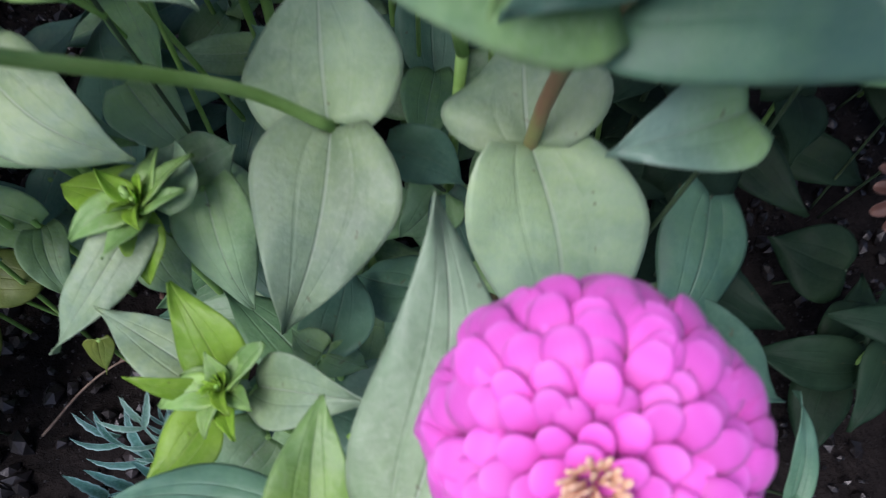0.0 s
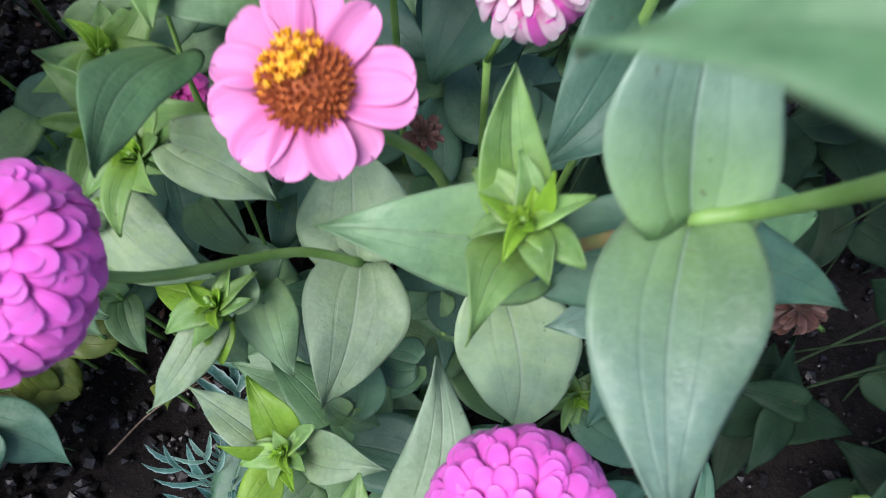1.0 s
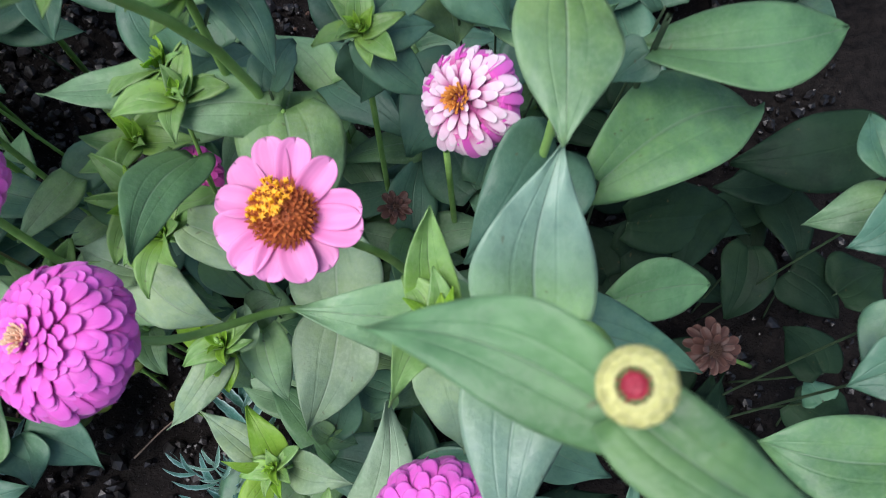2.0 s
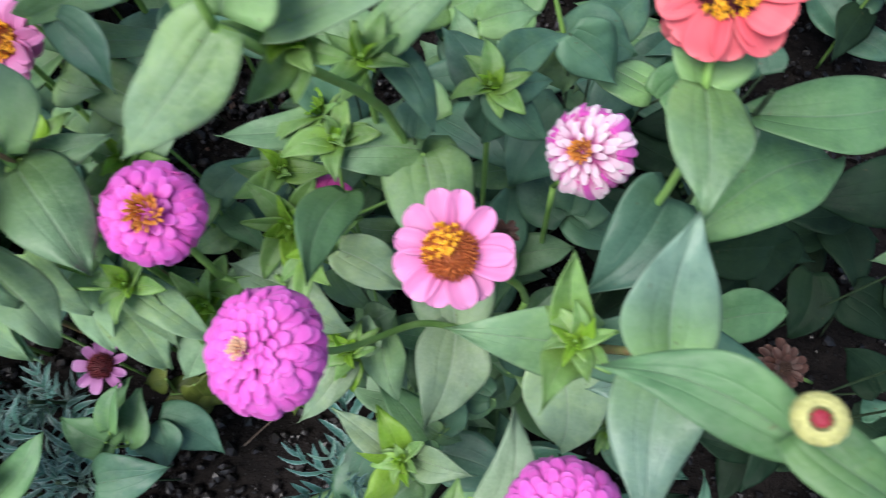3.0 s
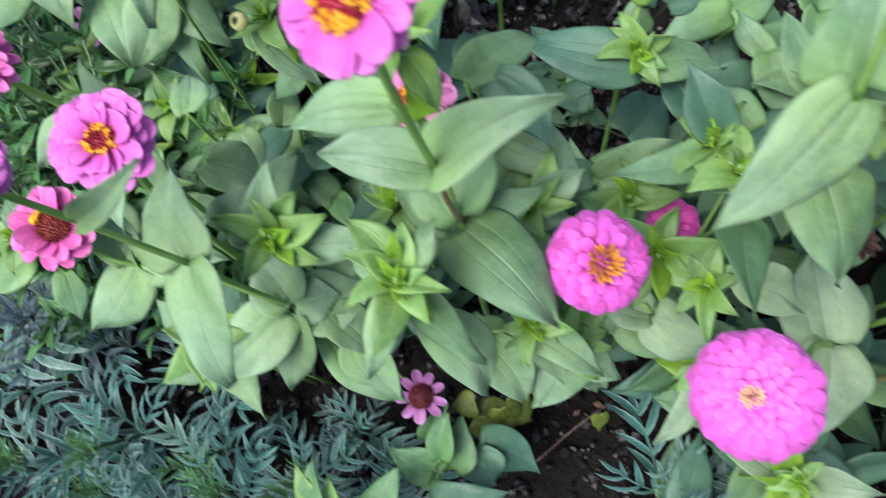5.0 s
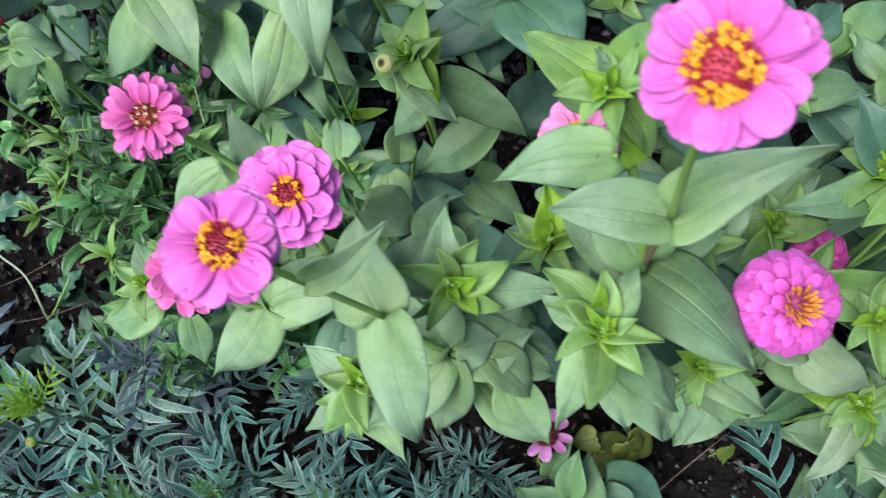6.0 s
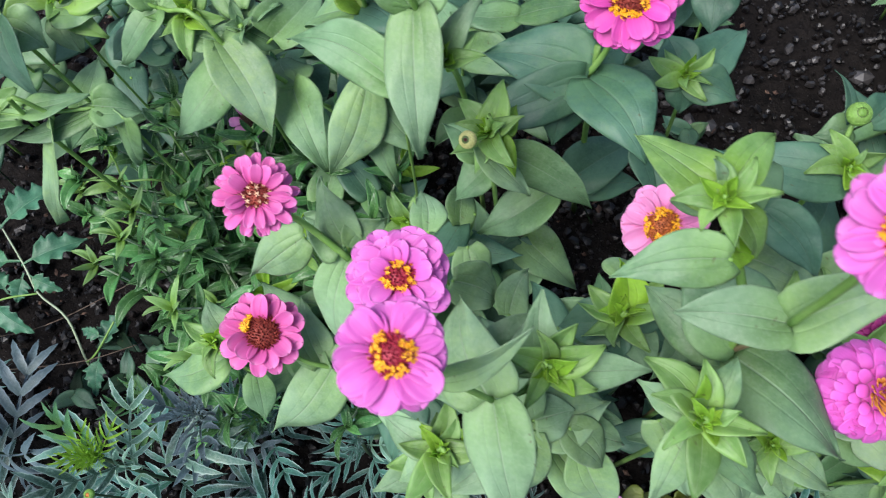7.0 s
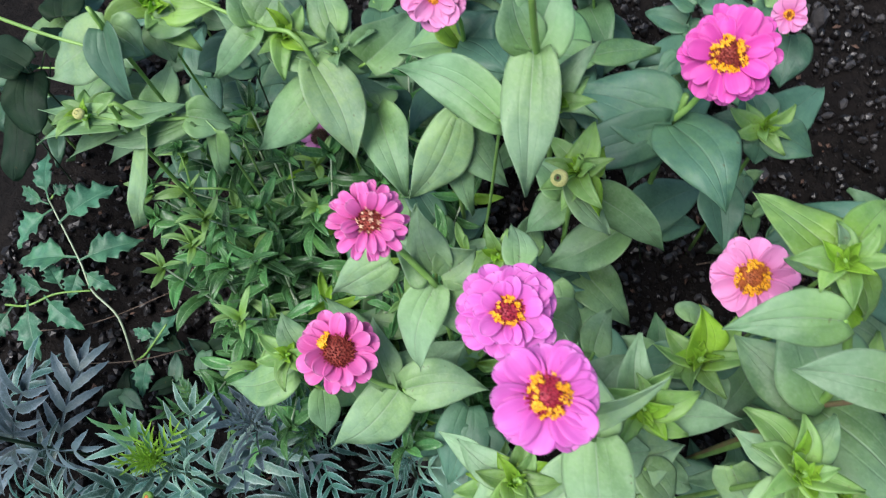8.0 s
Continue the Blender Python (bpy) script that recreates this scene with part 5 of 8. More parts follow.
stem(p, (-0.266, 0.128, 0.231), (-0.278, 0.135, 0.247), (-0.288, 0.141, 0.26), radius=0.0014, taper=0.8)
stem(p, (-0.288, 0.141, 0.26), (-0.3, 0.141, 0.282), (-0.31, 0.141, 0.3), radius=0.0014, taper=0.8)
stem(p, (-0.265, 0.127, 0.214), (-0.27, 0.128, 0.228), (-0.274, 0.128, 0.24), radius=0.0014, taper=0.8)

p = plant_at(-0.037, 0.13, 'big magenta pompom zinnia on a long leaning stalk')
stem(p, (-0.037, 0.13, -0.005), (-0.037, 0.13, 0.231), radius=0.003, taper=0.8)
stem(p, (-0.037, 0.13, 0.231), (-0.063, 0.122, 0.27), (-0.101, 0.09, 0.335), (-0.139, 0.092, 0.352), radius=0.0024, taper=0.8)
pompom(p, (-0.129, 0.082, 0.368), (-0.33, -0.15, 0.93), 0.066, 'magenta', 300, 0.72, 112, 5, 0.03, 0.27)
leaf(p, (-0.038, 0.129, 0.232), (-0.055, 0.061, 0.207), 0.0500, 'p', arch=0.06, fold=0.25, calm=0.5)
leaf(p, (-0.039, 0.131, 0.232), (-0.046, 0.197, 0.235), 0.0588, 'p', arch=0.06)
leaf(p, (-0.045, 0.139, 0.225), (-0.076, 0.188, 0.21), 0.0306, 'd')
stem(p, (-0.037, 0.13, 0.192), (-0.041, 0.135, 0.21), (-0.045, 0.139, 0.225), radius=0.0010, taper=0.8, mat=STEM_SHADE)

p = plant_at(0.046, -0.001, 'front magenta pompom zinnia')
stem(p, (0.046, -0.001, -0.005), (0.046, -0.001, 0.22), radius=0.003, taper=0.8, mat=STEM_SHADE)
pompom(p, (0.029, 0.014, 0.316), (-0.16, -0.37, 0.91), 0.065, 'magenta', 290, 0.8, 118, 7, 0.03, 0.27)
stem(p, (0.046, -0.001, 0.22), (0.029, 0.014, 0.296), radius=0.0018, taper=0.8)
leaf(p, (-0.006, 0.001, 0.285), (0, 0.071, 0.305), 0.0361, 'p', arch=0.04, fold=0.05, calm=0.1)
leaf(p, (0.07, 0.012, 0.24), (0.101, 0.026, 0.22), 0.0254, 'd')
leaf(p, (-0.006, 0.008, 0.27), (-0.022, 0.02, 0.275), 0.0118, 'y')
leaf(p, (-0.01, 0.003, 0.27), (-0.024, 0.006, 0.27), 0.0083, 'y')
leaf(p, (-0.03, -0.006, 0.27), (-0.029, 0.03, 0.275), 0.0205, 's')
leaf(p, (-0.042, 0.003, 0.255), (-0.097, 0.004, 0.24), 0.0154, 'd')
leaf(p, (0.155, 0.009, 0.12), (0.16, 0.054, 0.13), 0.0125, 'd')
stem(p, (-0.003, 0.033, -0.005), (-0.005, 0.012, 0.171), (-0.006, 0.001, 0.285), radius=0.0014, taper=0.8)
stem(p, (0.046, -0.001, 0.211), (0.059, 0.006, 0.227), (0.07, 0.012, 0.24), radius=0.0010, taper=0.8, mat=STEM_SHADE)
stem(p, (-0.006, 0.005, 0.244), (-0.006, 0.007, 0.258), (-0.006, 0.008, 0.27), radius=0.0014, taper=0.8)
stem(p, (-0.006, 0.005, 0.244), (-0.008, 0.004, 0.258), (-0.01, 0.003, 0.27), radius=0.0014, taper=0.8)
stem(p, (-0.006, 0.005, 0.244), (-0.019, -0.001, 0.258), (-0.03, -0.006, 0.27), radius=0.0014, taper=0.8)
stem(p, (-0.067, 0.003, -0.005), (-0.051, 0.003, 0.153), (-0.042, 0.003, 0.255), radius=0.0010, taper=0.8, mat=STEM_SHADE)
stem(p, (0.157, 0.029, -0.005), (0.156, 0.016, 0.072), (0.155, 0.009, 0.12), radius=0.0010, taper=0.8, mat=STEM_SHADE)

p = plant_at(0.0, 0.16, 'single pink zinnia with a brown dome and yellow florets')
stem(p, (0.0, 0.16, -0.005), (0.008, 0.148, 0.25), radius=0.0028, taper=0.8)
stem(p, (0.008, 0.148, 0.25), (-0.005, 0.136, 0.335), (-0.038, 0.134, 0.377), radius=0.0024, taper=0.8)
ray_flower(p, (-0.04, 0.134, 0.387), (0.04, -0.30, 0.95), 0.064, 'pink', ((12, 1.0, 6),), 0.43, BROWN, 0.62, 'side', 21, 0.06, 8, 0.80)

p = plant_at(0.03, 0.116, 'zinnia with a bright shoot and a long-stalked red-hearted bud')
stem(p, (0.03, 0.116, -0.005), (0.03, 0.116, 0.245), (0.039, 0.102, 0.335), (0.06, 0.087, 0.41), radius=0.0028, taper=0.8, mat=STEM_RED)
stem(p, (0.039, 0.102, 0.335), (0.024, 0.098, 0.373), radius=0.002, taper=0.8)
leaf(p, (0.035, 0.102, 0.342), (-0.039, 0.101, 0.362), 0.0400, 'm', arch=0.05, calm=0.2)
leaf(p, (0.024, 0.1, 0.375), (0.019, 0.134, 0.403), 0.0215, 's', arch=-0.05, fold=0.4, calm=0.3)
leaf(p, (0.024, 0.094, 0.37), (0.008, 0.061, 0.388), 0.0205, 's', arch=0.08, fold=0.1, calm=0.3)
leaf(p, (0.038, 0.099, 0.348), (0.012, 0.085, 0.352), 0.0165, 'd', calm=0.3)
leaf(p, (0.025, 0.096, 0.38), (0.029, 0.103, 0.4), 0.0062, 'y')
leaf(p, (0.023, 0.094, 0.385), (0.019, 0.089, 0.38), 0.0063, 'y')
leaf(p, (0.023, 0.094, 0.385), (0.01, 0.101, 0.39), 0.0055, 'y')
shoot(p, (0.023, 0.095, 0.385), 0.0118, 'y', (0, -0.2, 1), 8, 18)
leaf(p, (0.03, 0.114, 0.247), (0.04, 0.055, 0.2), 0.0557, 'p', arch=0.08, broad=0.6, sharp=0.8, fold=0.3, calm=0.3)
leaf(p, (0.029, 0.115, 0.247), (0.029, 0.158, 0.25), 0.0536, 'p')
leaf(p, (0.075, 0.183, 0.36), (0.034, 0.13, 0.345), 0.0504, 'd')
leaf(p, (0.041, 0.101, 0.335), (0.149, 0.088, 0.325), 0.0407, 'd', arch=0.05, calm=0.3)
leaf(p, (0.077, 0.096, 0.3), (0.042, 0.084, 0.3), 0.0250, 'b')
leaf(p, (0.101, 0.113, 0.21), (0.079, 0.057, 0.19), 0.0350, 'd')
stem(p, (0.06, 0.087, 0.41), (0.075, 0.083, 0.43), (0.059, 0.047, 0.543), radius=0.0024, taper=0.8)
closed_bud(p, (0.059, 0.047, 0.549), (-0.33, -0.12, 0.94), 0.0135, CRIMSON, SEPAL_PALE)
leaf(p, (0.06, 0.086, 0.411), (0.051, 0.011, 0.408), 0.0385, 'b', arch=0.03, fold=0.22, calm=0.2)
leaf(p, (0.06, 0.086, 0.412), (0.063, 0.138, 0.452), 0.0430, 'b', arch=0.06, fold=0.3, calm=0.2)
leaf(p, (0.062, 0.043, 0.53), (0.01, 0.061, 0.52), 0.0210, 'h', arch=0.05, fold=0.3, calm=0.5)
leaf(p, (0.06, 0.045, 0.535), (0.099, 0.025, 0.53), 0.0189, 'h', arch=0.06, fold=0.2, calm=0.5)
stem(p, (0.039, 0.103, 0.331), (0.034, 0.095, 0.347), (0.03, 0.089, 0.36), radius=0.0010, taper=0.8, mat=STEM_SHADE)
stem(p, (0.033, 0.093, 0.351), (0.029, 0.095, 0.367), (0.025, 0.096, 0.38), radius=0.0014, taper=0.8)
stem(p, (0.057, 0.159, -0.005), (0.069, 0.175, 0.216), (0.075, 0.183, 0.36), radius=0.0010, taper=0.8, mat=STEM_SHADE)
stem(p, (0.061, 0.091, -0.005), (0.071, 0.094, 0.18), (0.077, 0.096, 0.3), radius=0.0010, taper=0.8, mat=STEM_SHADE)
stem(p, (0.091, 0.088, -0.005), (0.098, 0.104, 0.126), (0.101, 0.113, 0.21), radius=0.0010, taper=0.8, mat=STEM_SHADE)
stem(p, (0.065, 0.06, 0.501), (0.063, 0.051, 0.517), (0.062, 0.043, 0.53), radius=0.0010, taper=0.8, mat=STEM_SHADE)

p = plant_at(0.06, 0.19, 'coral zinnia with a long two-leaved stalk')
stem(p, (0.06, 0.19, -0.005), (0.068, 0.178, 0.38), (0.062, 0.188, 0.463), radius=0.0024, taper=0.8)
ray_flower(p, (0.063, 0.214, 0.494), (-0.37, -0.57, 0.73), 0.060, 'coral', ((13, 1.0, 2), (12, 0.93, -8)), 0.4, DARK_DISC, 0.45, 'ring', 131)
stem(p, (0.062, 0.188, 0.463), (0.063, 0.214, 0.486), radius=0.002, taper=0.8)
leaf(p, (0.062, 0.188, 0.464), (0.062, 0.134, 0.462), 0.0360, 'm', arch=0.06, fold=0.2, calm=0.2)
leaf(p, (0.062, 0.189, 0.464), (0.066, 0.226, 0.47), 0.0330, 'm', arch=0.05, calm=0.4)

p = plant_at(0.034, 0.247, 'zinnia with a white and magenta double flower')
stem(p, (0.034, 0.247, -0.005), (0.022, 0.228, 0.26), radius=0.0026, taper=0.8)
stem(p, (0.022, 0.228, 0.26), (0.034, 0.217, 0.332), radius=0.0018, taper=0.8)
pompom(p, (0.034, 0.217, 0.34), (-0.42, -0.40, 0.81), 0.055, 'orchid', 120, 0.6, 105, 13, 0.06, 0.38, 'white', 0.006, 0.56)

p = plant_at(0.117, 0.228, 'zinnia with broad oval leaves, low ones coloured dark for shade')
stem(p, (0.117, 0.228, -0.005), (0.117, 0.228, 0.371), (0.117, 0.228, 0.375), radius=0.0018, taper=0.8, mat=STEM_SHADE)
leaf(p, (0.117, 0.228, 0.375), (0.212, 0.248, 0.37), 0.0417, 'h', broad=0.75, sharp=0.95, calm=0.4)
leaf(p, (0.115, 0.226, 0.375), (0.101, 0.219, 0.36), 0.0231, 'd')
leaf(p, (0.128, 0.262, 0.36), (0.114, 0.304, 0.36), 0.0308, 'd')
leaf(p, (0.1, 0.18, 0.33), (0.189, 0.234, 0.32), 0.0552, 'h', broad=0.75, sharp=0.95, calm=0.4)
leaf(p, (0.119, 0.136, 0.27), (0.178, 0.151, 0.26), 0.0338, 'h', broad=0.75, sharp=0.95, calm=0.4)
# The low leaves get their shade from the near-black leaf colour.
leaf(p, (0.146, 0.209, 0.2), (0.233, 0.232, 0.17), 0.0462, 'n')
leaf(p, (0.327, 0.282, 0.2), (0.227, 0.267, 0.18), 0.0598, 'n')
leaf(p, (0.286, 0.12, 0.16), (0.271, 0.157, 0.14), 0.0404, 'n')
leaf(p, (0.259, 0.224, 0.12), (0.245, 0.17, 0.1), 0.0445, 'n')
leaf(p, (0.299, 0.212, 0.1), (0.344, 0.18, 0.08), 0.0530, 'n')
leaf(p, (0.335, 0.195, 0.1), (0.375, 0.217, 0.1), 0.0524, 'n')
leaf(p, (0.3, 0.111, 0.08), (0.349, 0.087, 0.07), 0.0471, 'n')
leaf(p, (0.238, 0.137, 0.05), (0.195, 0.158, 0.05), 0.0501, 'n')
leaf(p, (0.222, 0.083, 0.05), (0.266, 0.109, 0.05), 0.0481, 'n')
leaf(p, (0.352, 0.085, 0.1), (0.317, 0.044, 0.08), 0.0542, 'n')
stem(p, (0.122, 0.281, -0.005), (0.126, 0.269, 0.216), (0.128, 0.262, 0.36), radius=0.0010, taper=0.8, mat=STEM_SHADE)
stem(p, (0.14, 0.204, -0.005), (0.114, 0.189, 0.198), (0.1, 0.18, 0.33), radius=0.0010, taper=0.8, mat=STEM_SHADE)
stem(p, (0.146, 0.143, -0.005), (0.128, 0.138, 0.162), (0.119, 0.136, 0.27), radius=0.0010, taper=0.8, mat=STEM_SHADE)
stem(p, (0.185, 0.219, -0.005), (0.16, 0.213, 0.12), (0.146, 0.209, 0.2), radius=0.0010, taper=0.8, mat=STEM_SHADE)
stem(p, (0.282, 0.275, -0.005), (0.311, 0.28, 0.12), (0.327, 0.282, 0.2), radius=0.0010, taper=0.8, mat=STEM_SHADE)
stem(p, (0.279, 0.137, -0.005), (0.284, 0.126, 0.096), (0.286, 0.12, 0.16), radius=0.0010, taper=0.8, mat=STEM_SHADE)
stem(p, (0.253, 0.2, -0.005), (0.257, 0.215, 0.072), (0.259, 0.224, 0.12), radius=0.0010, taper=0.8, mat=STEM_SHADE)
stem(p, (0.319, 0.198, -0.005), (0.306, 0.207, 0.06), (0.299, 0.212, 0.1), radius=0.0010, taper=0.8, mat=STEM_SHADE)
stem(p, (0.353, 0.205, -0.005), (0.341, 0.198, 0.06), (0.335, 0.195, 0.1), radius=0.0010, taper=0.8, mat=STEM_SHADE)
stem(p, (0.322, 0.1, -0.005), (0.308, 0.107, 0.048), (0.3, 0.111, 0.08), radius=0.0010, taper=0.8, mat=STEM_SHADE)
stem(p, (0.219, 0.146, -0.005), (0.231, 0.14, 0.03), (0.238, 0.137, 0.05), radius=0.0010, taper=0.8, mat=STEM_SHADE)
stem(p, (0.242, 0.095, -0.005), (0.229, 0.087, 0.03), (0.222, 0.083, 0.05), radius=0.0010, taper=0.8, mat=STEM_SHADE)
stem(p, (0.336, 0.067, -0.005), (0.346, 0.079, 0.06), (0.352, 0.085, 0.1), radius=0.0010, taper=0.8, mat=STEM_SHADE)

p = plant_at(0.34, 0.05, 'zinnia with wide green leaves beside bare soil')
stem(p, (0.34, 0.05, -0.005), (0.237, 0.056, 0.33), (0.224, 0.05, 0.35), radius=0.0026, taper=0.8, mat=STEM_SHADE)
leaf(p, (0.224, 0.05, 0.35), (0.164, 0.057, 0.34), 0.0411, 'h', broad=0.75, sharp=0.95, calm=0.4)
leaf(p, (0.276, 0.197, 0.28), (0.233, 0.189, 0.26), 0.0298, 'm')
leaf(p, (0.261, 0.178, 0.32), (0.23, 0.158, 0.31), 0.0343, 'd')
leaf(p, (0.248, 0.123, 0.32), (0.232, 0.089, 0.3), 0.0332, 'd')
leaf(p, (0.239, 0.093, 0.34), (0.21, 0.084, 0.33), 0.0308, 'd')
leaf(p, (0.266, 0.206, 0.3), (0.26, 0.243, 0.3), 0.0269, 'd')
leaf(p, (0.299, 0.105, 0.13), (0.292, 0.123, 0.12), 0.0263, 'd')
ray_flower(p, (0.207, 0.131, 0.17), (0.1, -0.3, 1), 0.046, 'dry', ((14, 1.0, -28), (12, 0.8, 5), (9, 0.6, 35)), 0.34, STRAW, 0.5, '', 141, wide=0.6)
stem(p, (0.269, 0.137, 0.08), (0.209, 0.131, 0.165), radius=0.0018, taper=0.8)
ray_flower(p, (-0.009, 0.201, 0.23), (0.1, -0.2, 1), 0.024, 'dry', ((9, 1.0, 25), (8, 0.7, 45)), 0.34, STRAW, 0.5, '', 143, wide=0.6)
stem(p, (-0.014, 0.269, 0), (-0.009, 0.202, 0.225), radius=0.0014, taper=0.8)
stem(p, (0.257, 0.193, -0.005), (0.269, 0.196, 0.168), (0.276, 0.197, 0.28), radius=0.0010, taper=0.8, mat=STEM_SHADE)
stem(p, (0.276, 0.197, 0.28), (0.268, 0.187, 0.302), (0.261, 0.178, 0.32), radius=0.0010, taper=0.8, mat=STEM_SHADE)
stem(p, (0.241, 0.108, -0.005), (0.245, 0.118, 0.192), (0.248, 0.123, 0.32), radius=0.0010, taper=0.8, mat=STEM_SHADE)
stem(p, (0.226, 0.089, -0.005), (0.234, 0.092, 0.204), (0.239, 0.093, 0.34), radius=0.0010, taper=0.8, mat=STEM_SHADE)
stem(p, (0.275, 0.197, 0.27), (0.27, 0.202, 0.286), (0.266, 0.206, 0.3), radius=0.0010, taper=0.8, mat=STEM_SHADE)
stem(p, (0.296, 0.113, -0.005), (0.298, 0.108, 0.078), (0.299, 0.105, 0.13), radius=0.0010, taper=0.8, mat=STEM_SHADE)

p = plant_at(-0.096, 0.234, 'tall zinnia stalk with a huge pale leaf')
stem(p, (-0.096, 0.234, -0.005), (-0.077, 0.224, 0.33), (-0.126, 0.174, 0.509), radius=0.003, taper=0.8)
stem(p, (-0.126, 0.174, 0.509), (-0.13, 0.18, 0.545), (-0.134, 0.19, 0.585), radius=0.0019, taper=0.8)
leaf(p, (-0.126, 0.174, 0.509), (-0.17, 0.136, 0.472), 0.0320, 'l', arch=0.03, fold=0.03, calm=0.05)
leaf(p, (-0.114, 0.186, 0.49), (-0.054, 0.229, 0.48), 0.0231, 'l')
leaf(p, (-0.124, 0.178, 0.51), (-0.118, 0.222, 0.53), 0.0420, 'm', broad=0.45, calm=0.1)
shoot(p, (-0.105, 0.189, 0.48), 0.0174, 'y', (0, -0.2, 1), 9, 19)
leaf(p, (-0.064, 0.218, 0.32), (-0.052, 0.156, 0.29), 0.0606, 'm', arch=0.08)
leaf(p, (-0.066, 0.221, 0.32), (-0.131, 0.209, 0.32), 0.0390, 'm', wave=0.05)
leaf(p, (-0.07, 0.224, 0.33), (-0.061, 0.256, 0.33), 0.0281, 'd')
shoot(p, (-0.156, 0.186, 0.26), 0.0277, 'y', (0, -0.2, 1), 8, 20)
shoot(p, (-0.118, 0.219, 0.33), 0.0175, 'y', (0, -0.2, 1), 6, 21)
stem(p, (-0.114, 0.186, 0.464), (-0.114, 0.186, 0.478), (-0.114, 0.186, 0.49), radius=0.0014, taper=0.8)
stem(p, (-0.11, 0.191, 0.449), (-0.107, 0.19, 0.466), (-0.105, 0.189, 0.48), radius=0.0014, taper=0.8)
stem(p, (-0.079, 0.225, 0.288), (-0.071, 0.221, 0.306), (-0.064, 0.218, 0.32), radius=0.0014, taper=0.8)
stem(p, (-0.071, 0.221, 0.306), (-0.07, 0.223, 0.319), (-0.07, 0.224, 0.33), radius=0.0010, taper=0.8, mat=STEM_SHADE)
stem(p, (-0.083, 0.227, 0.232), (-0.123, 0.204, 0.235), (-0.156, 0.186, 0.26), radius=0.0014, taper=0.8)
stem(p, (-0.123, 0.204, 0.235), (-0.12, 0.212, 0.287), (-0.118, 0.219, 0.33), radius=0.0014, taper=0.8)

p = plant_at(-0.094, 0.233, 'zinnia shoot with a green bud and long narrow leaf')
stem(p, (-0.094, 0.233, -0.005), (-0.094, 0.233, 0.402), (-0.092, 0.228, 0.408), radius=0.0024, taper=0.8)
leaf(p, (-0.124, 0.243, 0.325), (-0.147, 0.281, 0.355), 0.0290, 'd', wave=0.05, fold=0.3)
leaf(p, (-0.08, 0.238, 0.4), (-0.054, 0.203, 0.38), 0.0233, 'd')
leaf(p, (-0.091, 0.234, 0.405), (-0.11, 0.275, 0.41), 0.0265, 'm')
leaf(p, (-0.088, 0.236, 0.405), (-0.043, 0.266, 0.425), 0.0270, 'm')
leaf(p, (-0.128, 0.236, 0.32), (-0.193, 0.219, 0.328), 0.0270, 'm', wave=0.06, fold=0.3)
shoot(p, (-0.092, 0.227, 0.41), 0.0157, 'y', (0, -0.2, 1), 8, 22)
shoot(p, (-0.13, 0.24, 0.325), 0.0200, 'y', (0, -0.2, 1), 7, 23)
stem(p, (-0.094, 0.233, 0.368), (-0.086, 0.236, 0.386), (-0.08, 0.238, 0.4), radius=0.0010, taper=0.8, mat=STEM_SHADE)
stem(p, (-0.094, 0.233, 0.27), (-0.115, 0.238, 0.30), (-0.128, 0.24, 0.322), radius=0.0014, taper=0.8)

p = plant_at(-0.026, 0.262, 'zinnia with dark oval leaves and bright shoot')
stem(p, (-0.026, 0.262, -0.005), (-0.026, 0.262, 0.328), radius=0.0024, taper=0.8)
leaf(p, (-0.025, 0.259, 0.33), (0.012, 0.242, 0.3), 0.0304, 'd')
leaf(p, (-0.029, 0.265, 0.33), (-0.059, 0.304, 0.33), 0.0338, 'd')
leaf(p, (-0.022, 0.27, 0.33), (0.023, 0.312, 0.32), 0.0288, 'd')
leaf(p, (-0.018, 0.26, 0.33), (0.014, 0.276, 0.32), 0.0213, 'd')
leaf(p, (-0.036, 0.315, 0.32), (0.005, 0.334, 0.31), 0.0300, 'm')
leaf(p, (-0.025, 0.261, 0.32), (-0.03, 0.249, 0.28), 0.0296, 'd')
shoot(p, (-0.026, 0.26, 0.335), 0.0166, 'y', (0, -0.2, 1), 8, 24)
leaf(p, (-0.067, 0.241, 0.3), (-0.076, 0.192, 0.27), 0.0561, 'm')
leaf(p, (0.03, 0.301, 0.24), (-0.007, 0.251, 0.2), 0.0648, 'd')
leaf(p, (0.022, 0.303, 0.33), (0.057, 0.287, 0.3), 0.0403, 'd')
stem(p, (-0.026, 0.262, 0.3), (-0.024, 0.266, 0.317), (-0.022, 0.27, 0.33), radius=0.0010, taper=0.8, mat=STEM_SHADE)
stem(p, (-0.026, 0.262, 0.3), (-0.022, 0.261, 0.317), (-0.018, 0.26, 0.33), radius=0.0010, taper=0.8, mat=STEM_SHADE)
stem(p, (-0.018, 0.324, -0.005), (-0.03, 0.318, 0.192), (-0.036, 0.315, 0.32), radius=0.0014, taper=0.8)
stem(p, (-0.026, 0.262, 0.3), (-0.026, 0.261, 0.319), (-0.026, 0.26, 0.335), radius=0.0014, taper=0.8)
stem(p, (-0.071, 0.219, -0.005), (-0.068, 0.233, 0.18), (-0.067, 0.241, 0.3), radius=0.0014, taper=0.8)
stem(p, (0.013, 0.279, -0.005), (0.024, 0.293, 0.144), (0.03, 0.301, 0.24), radius=0.0010, taper=0.8, mat=STEM_SHADE)
stem(p, (0.03, 0.301, 0.24), (0.026, 0.302, 0.29), (0.022, 0.303, 0.33), radius=0.0010, taper=0.8, mat=STEM_SHADE)

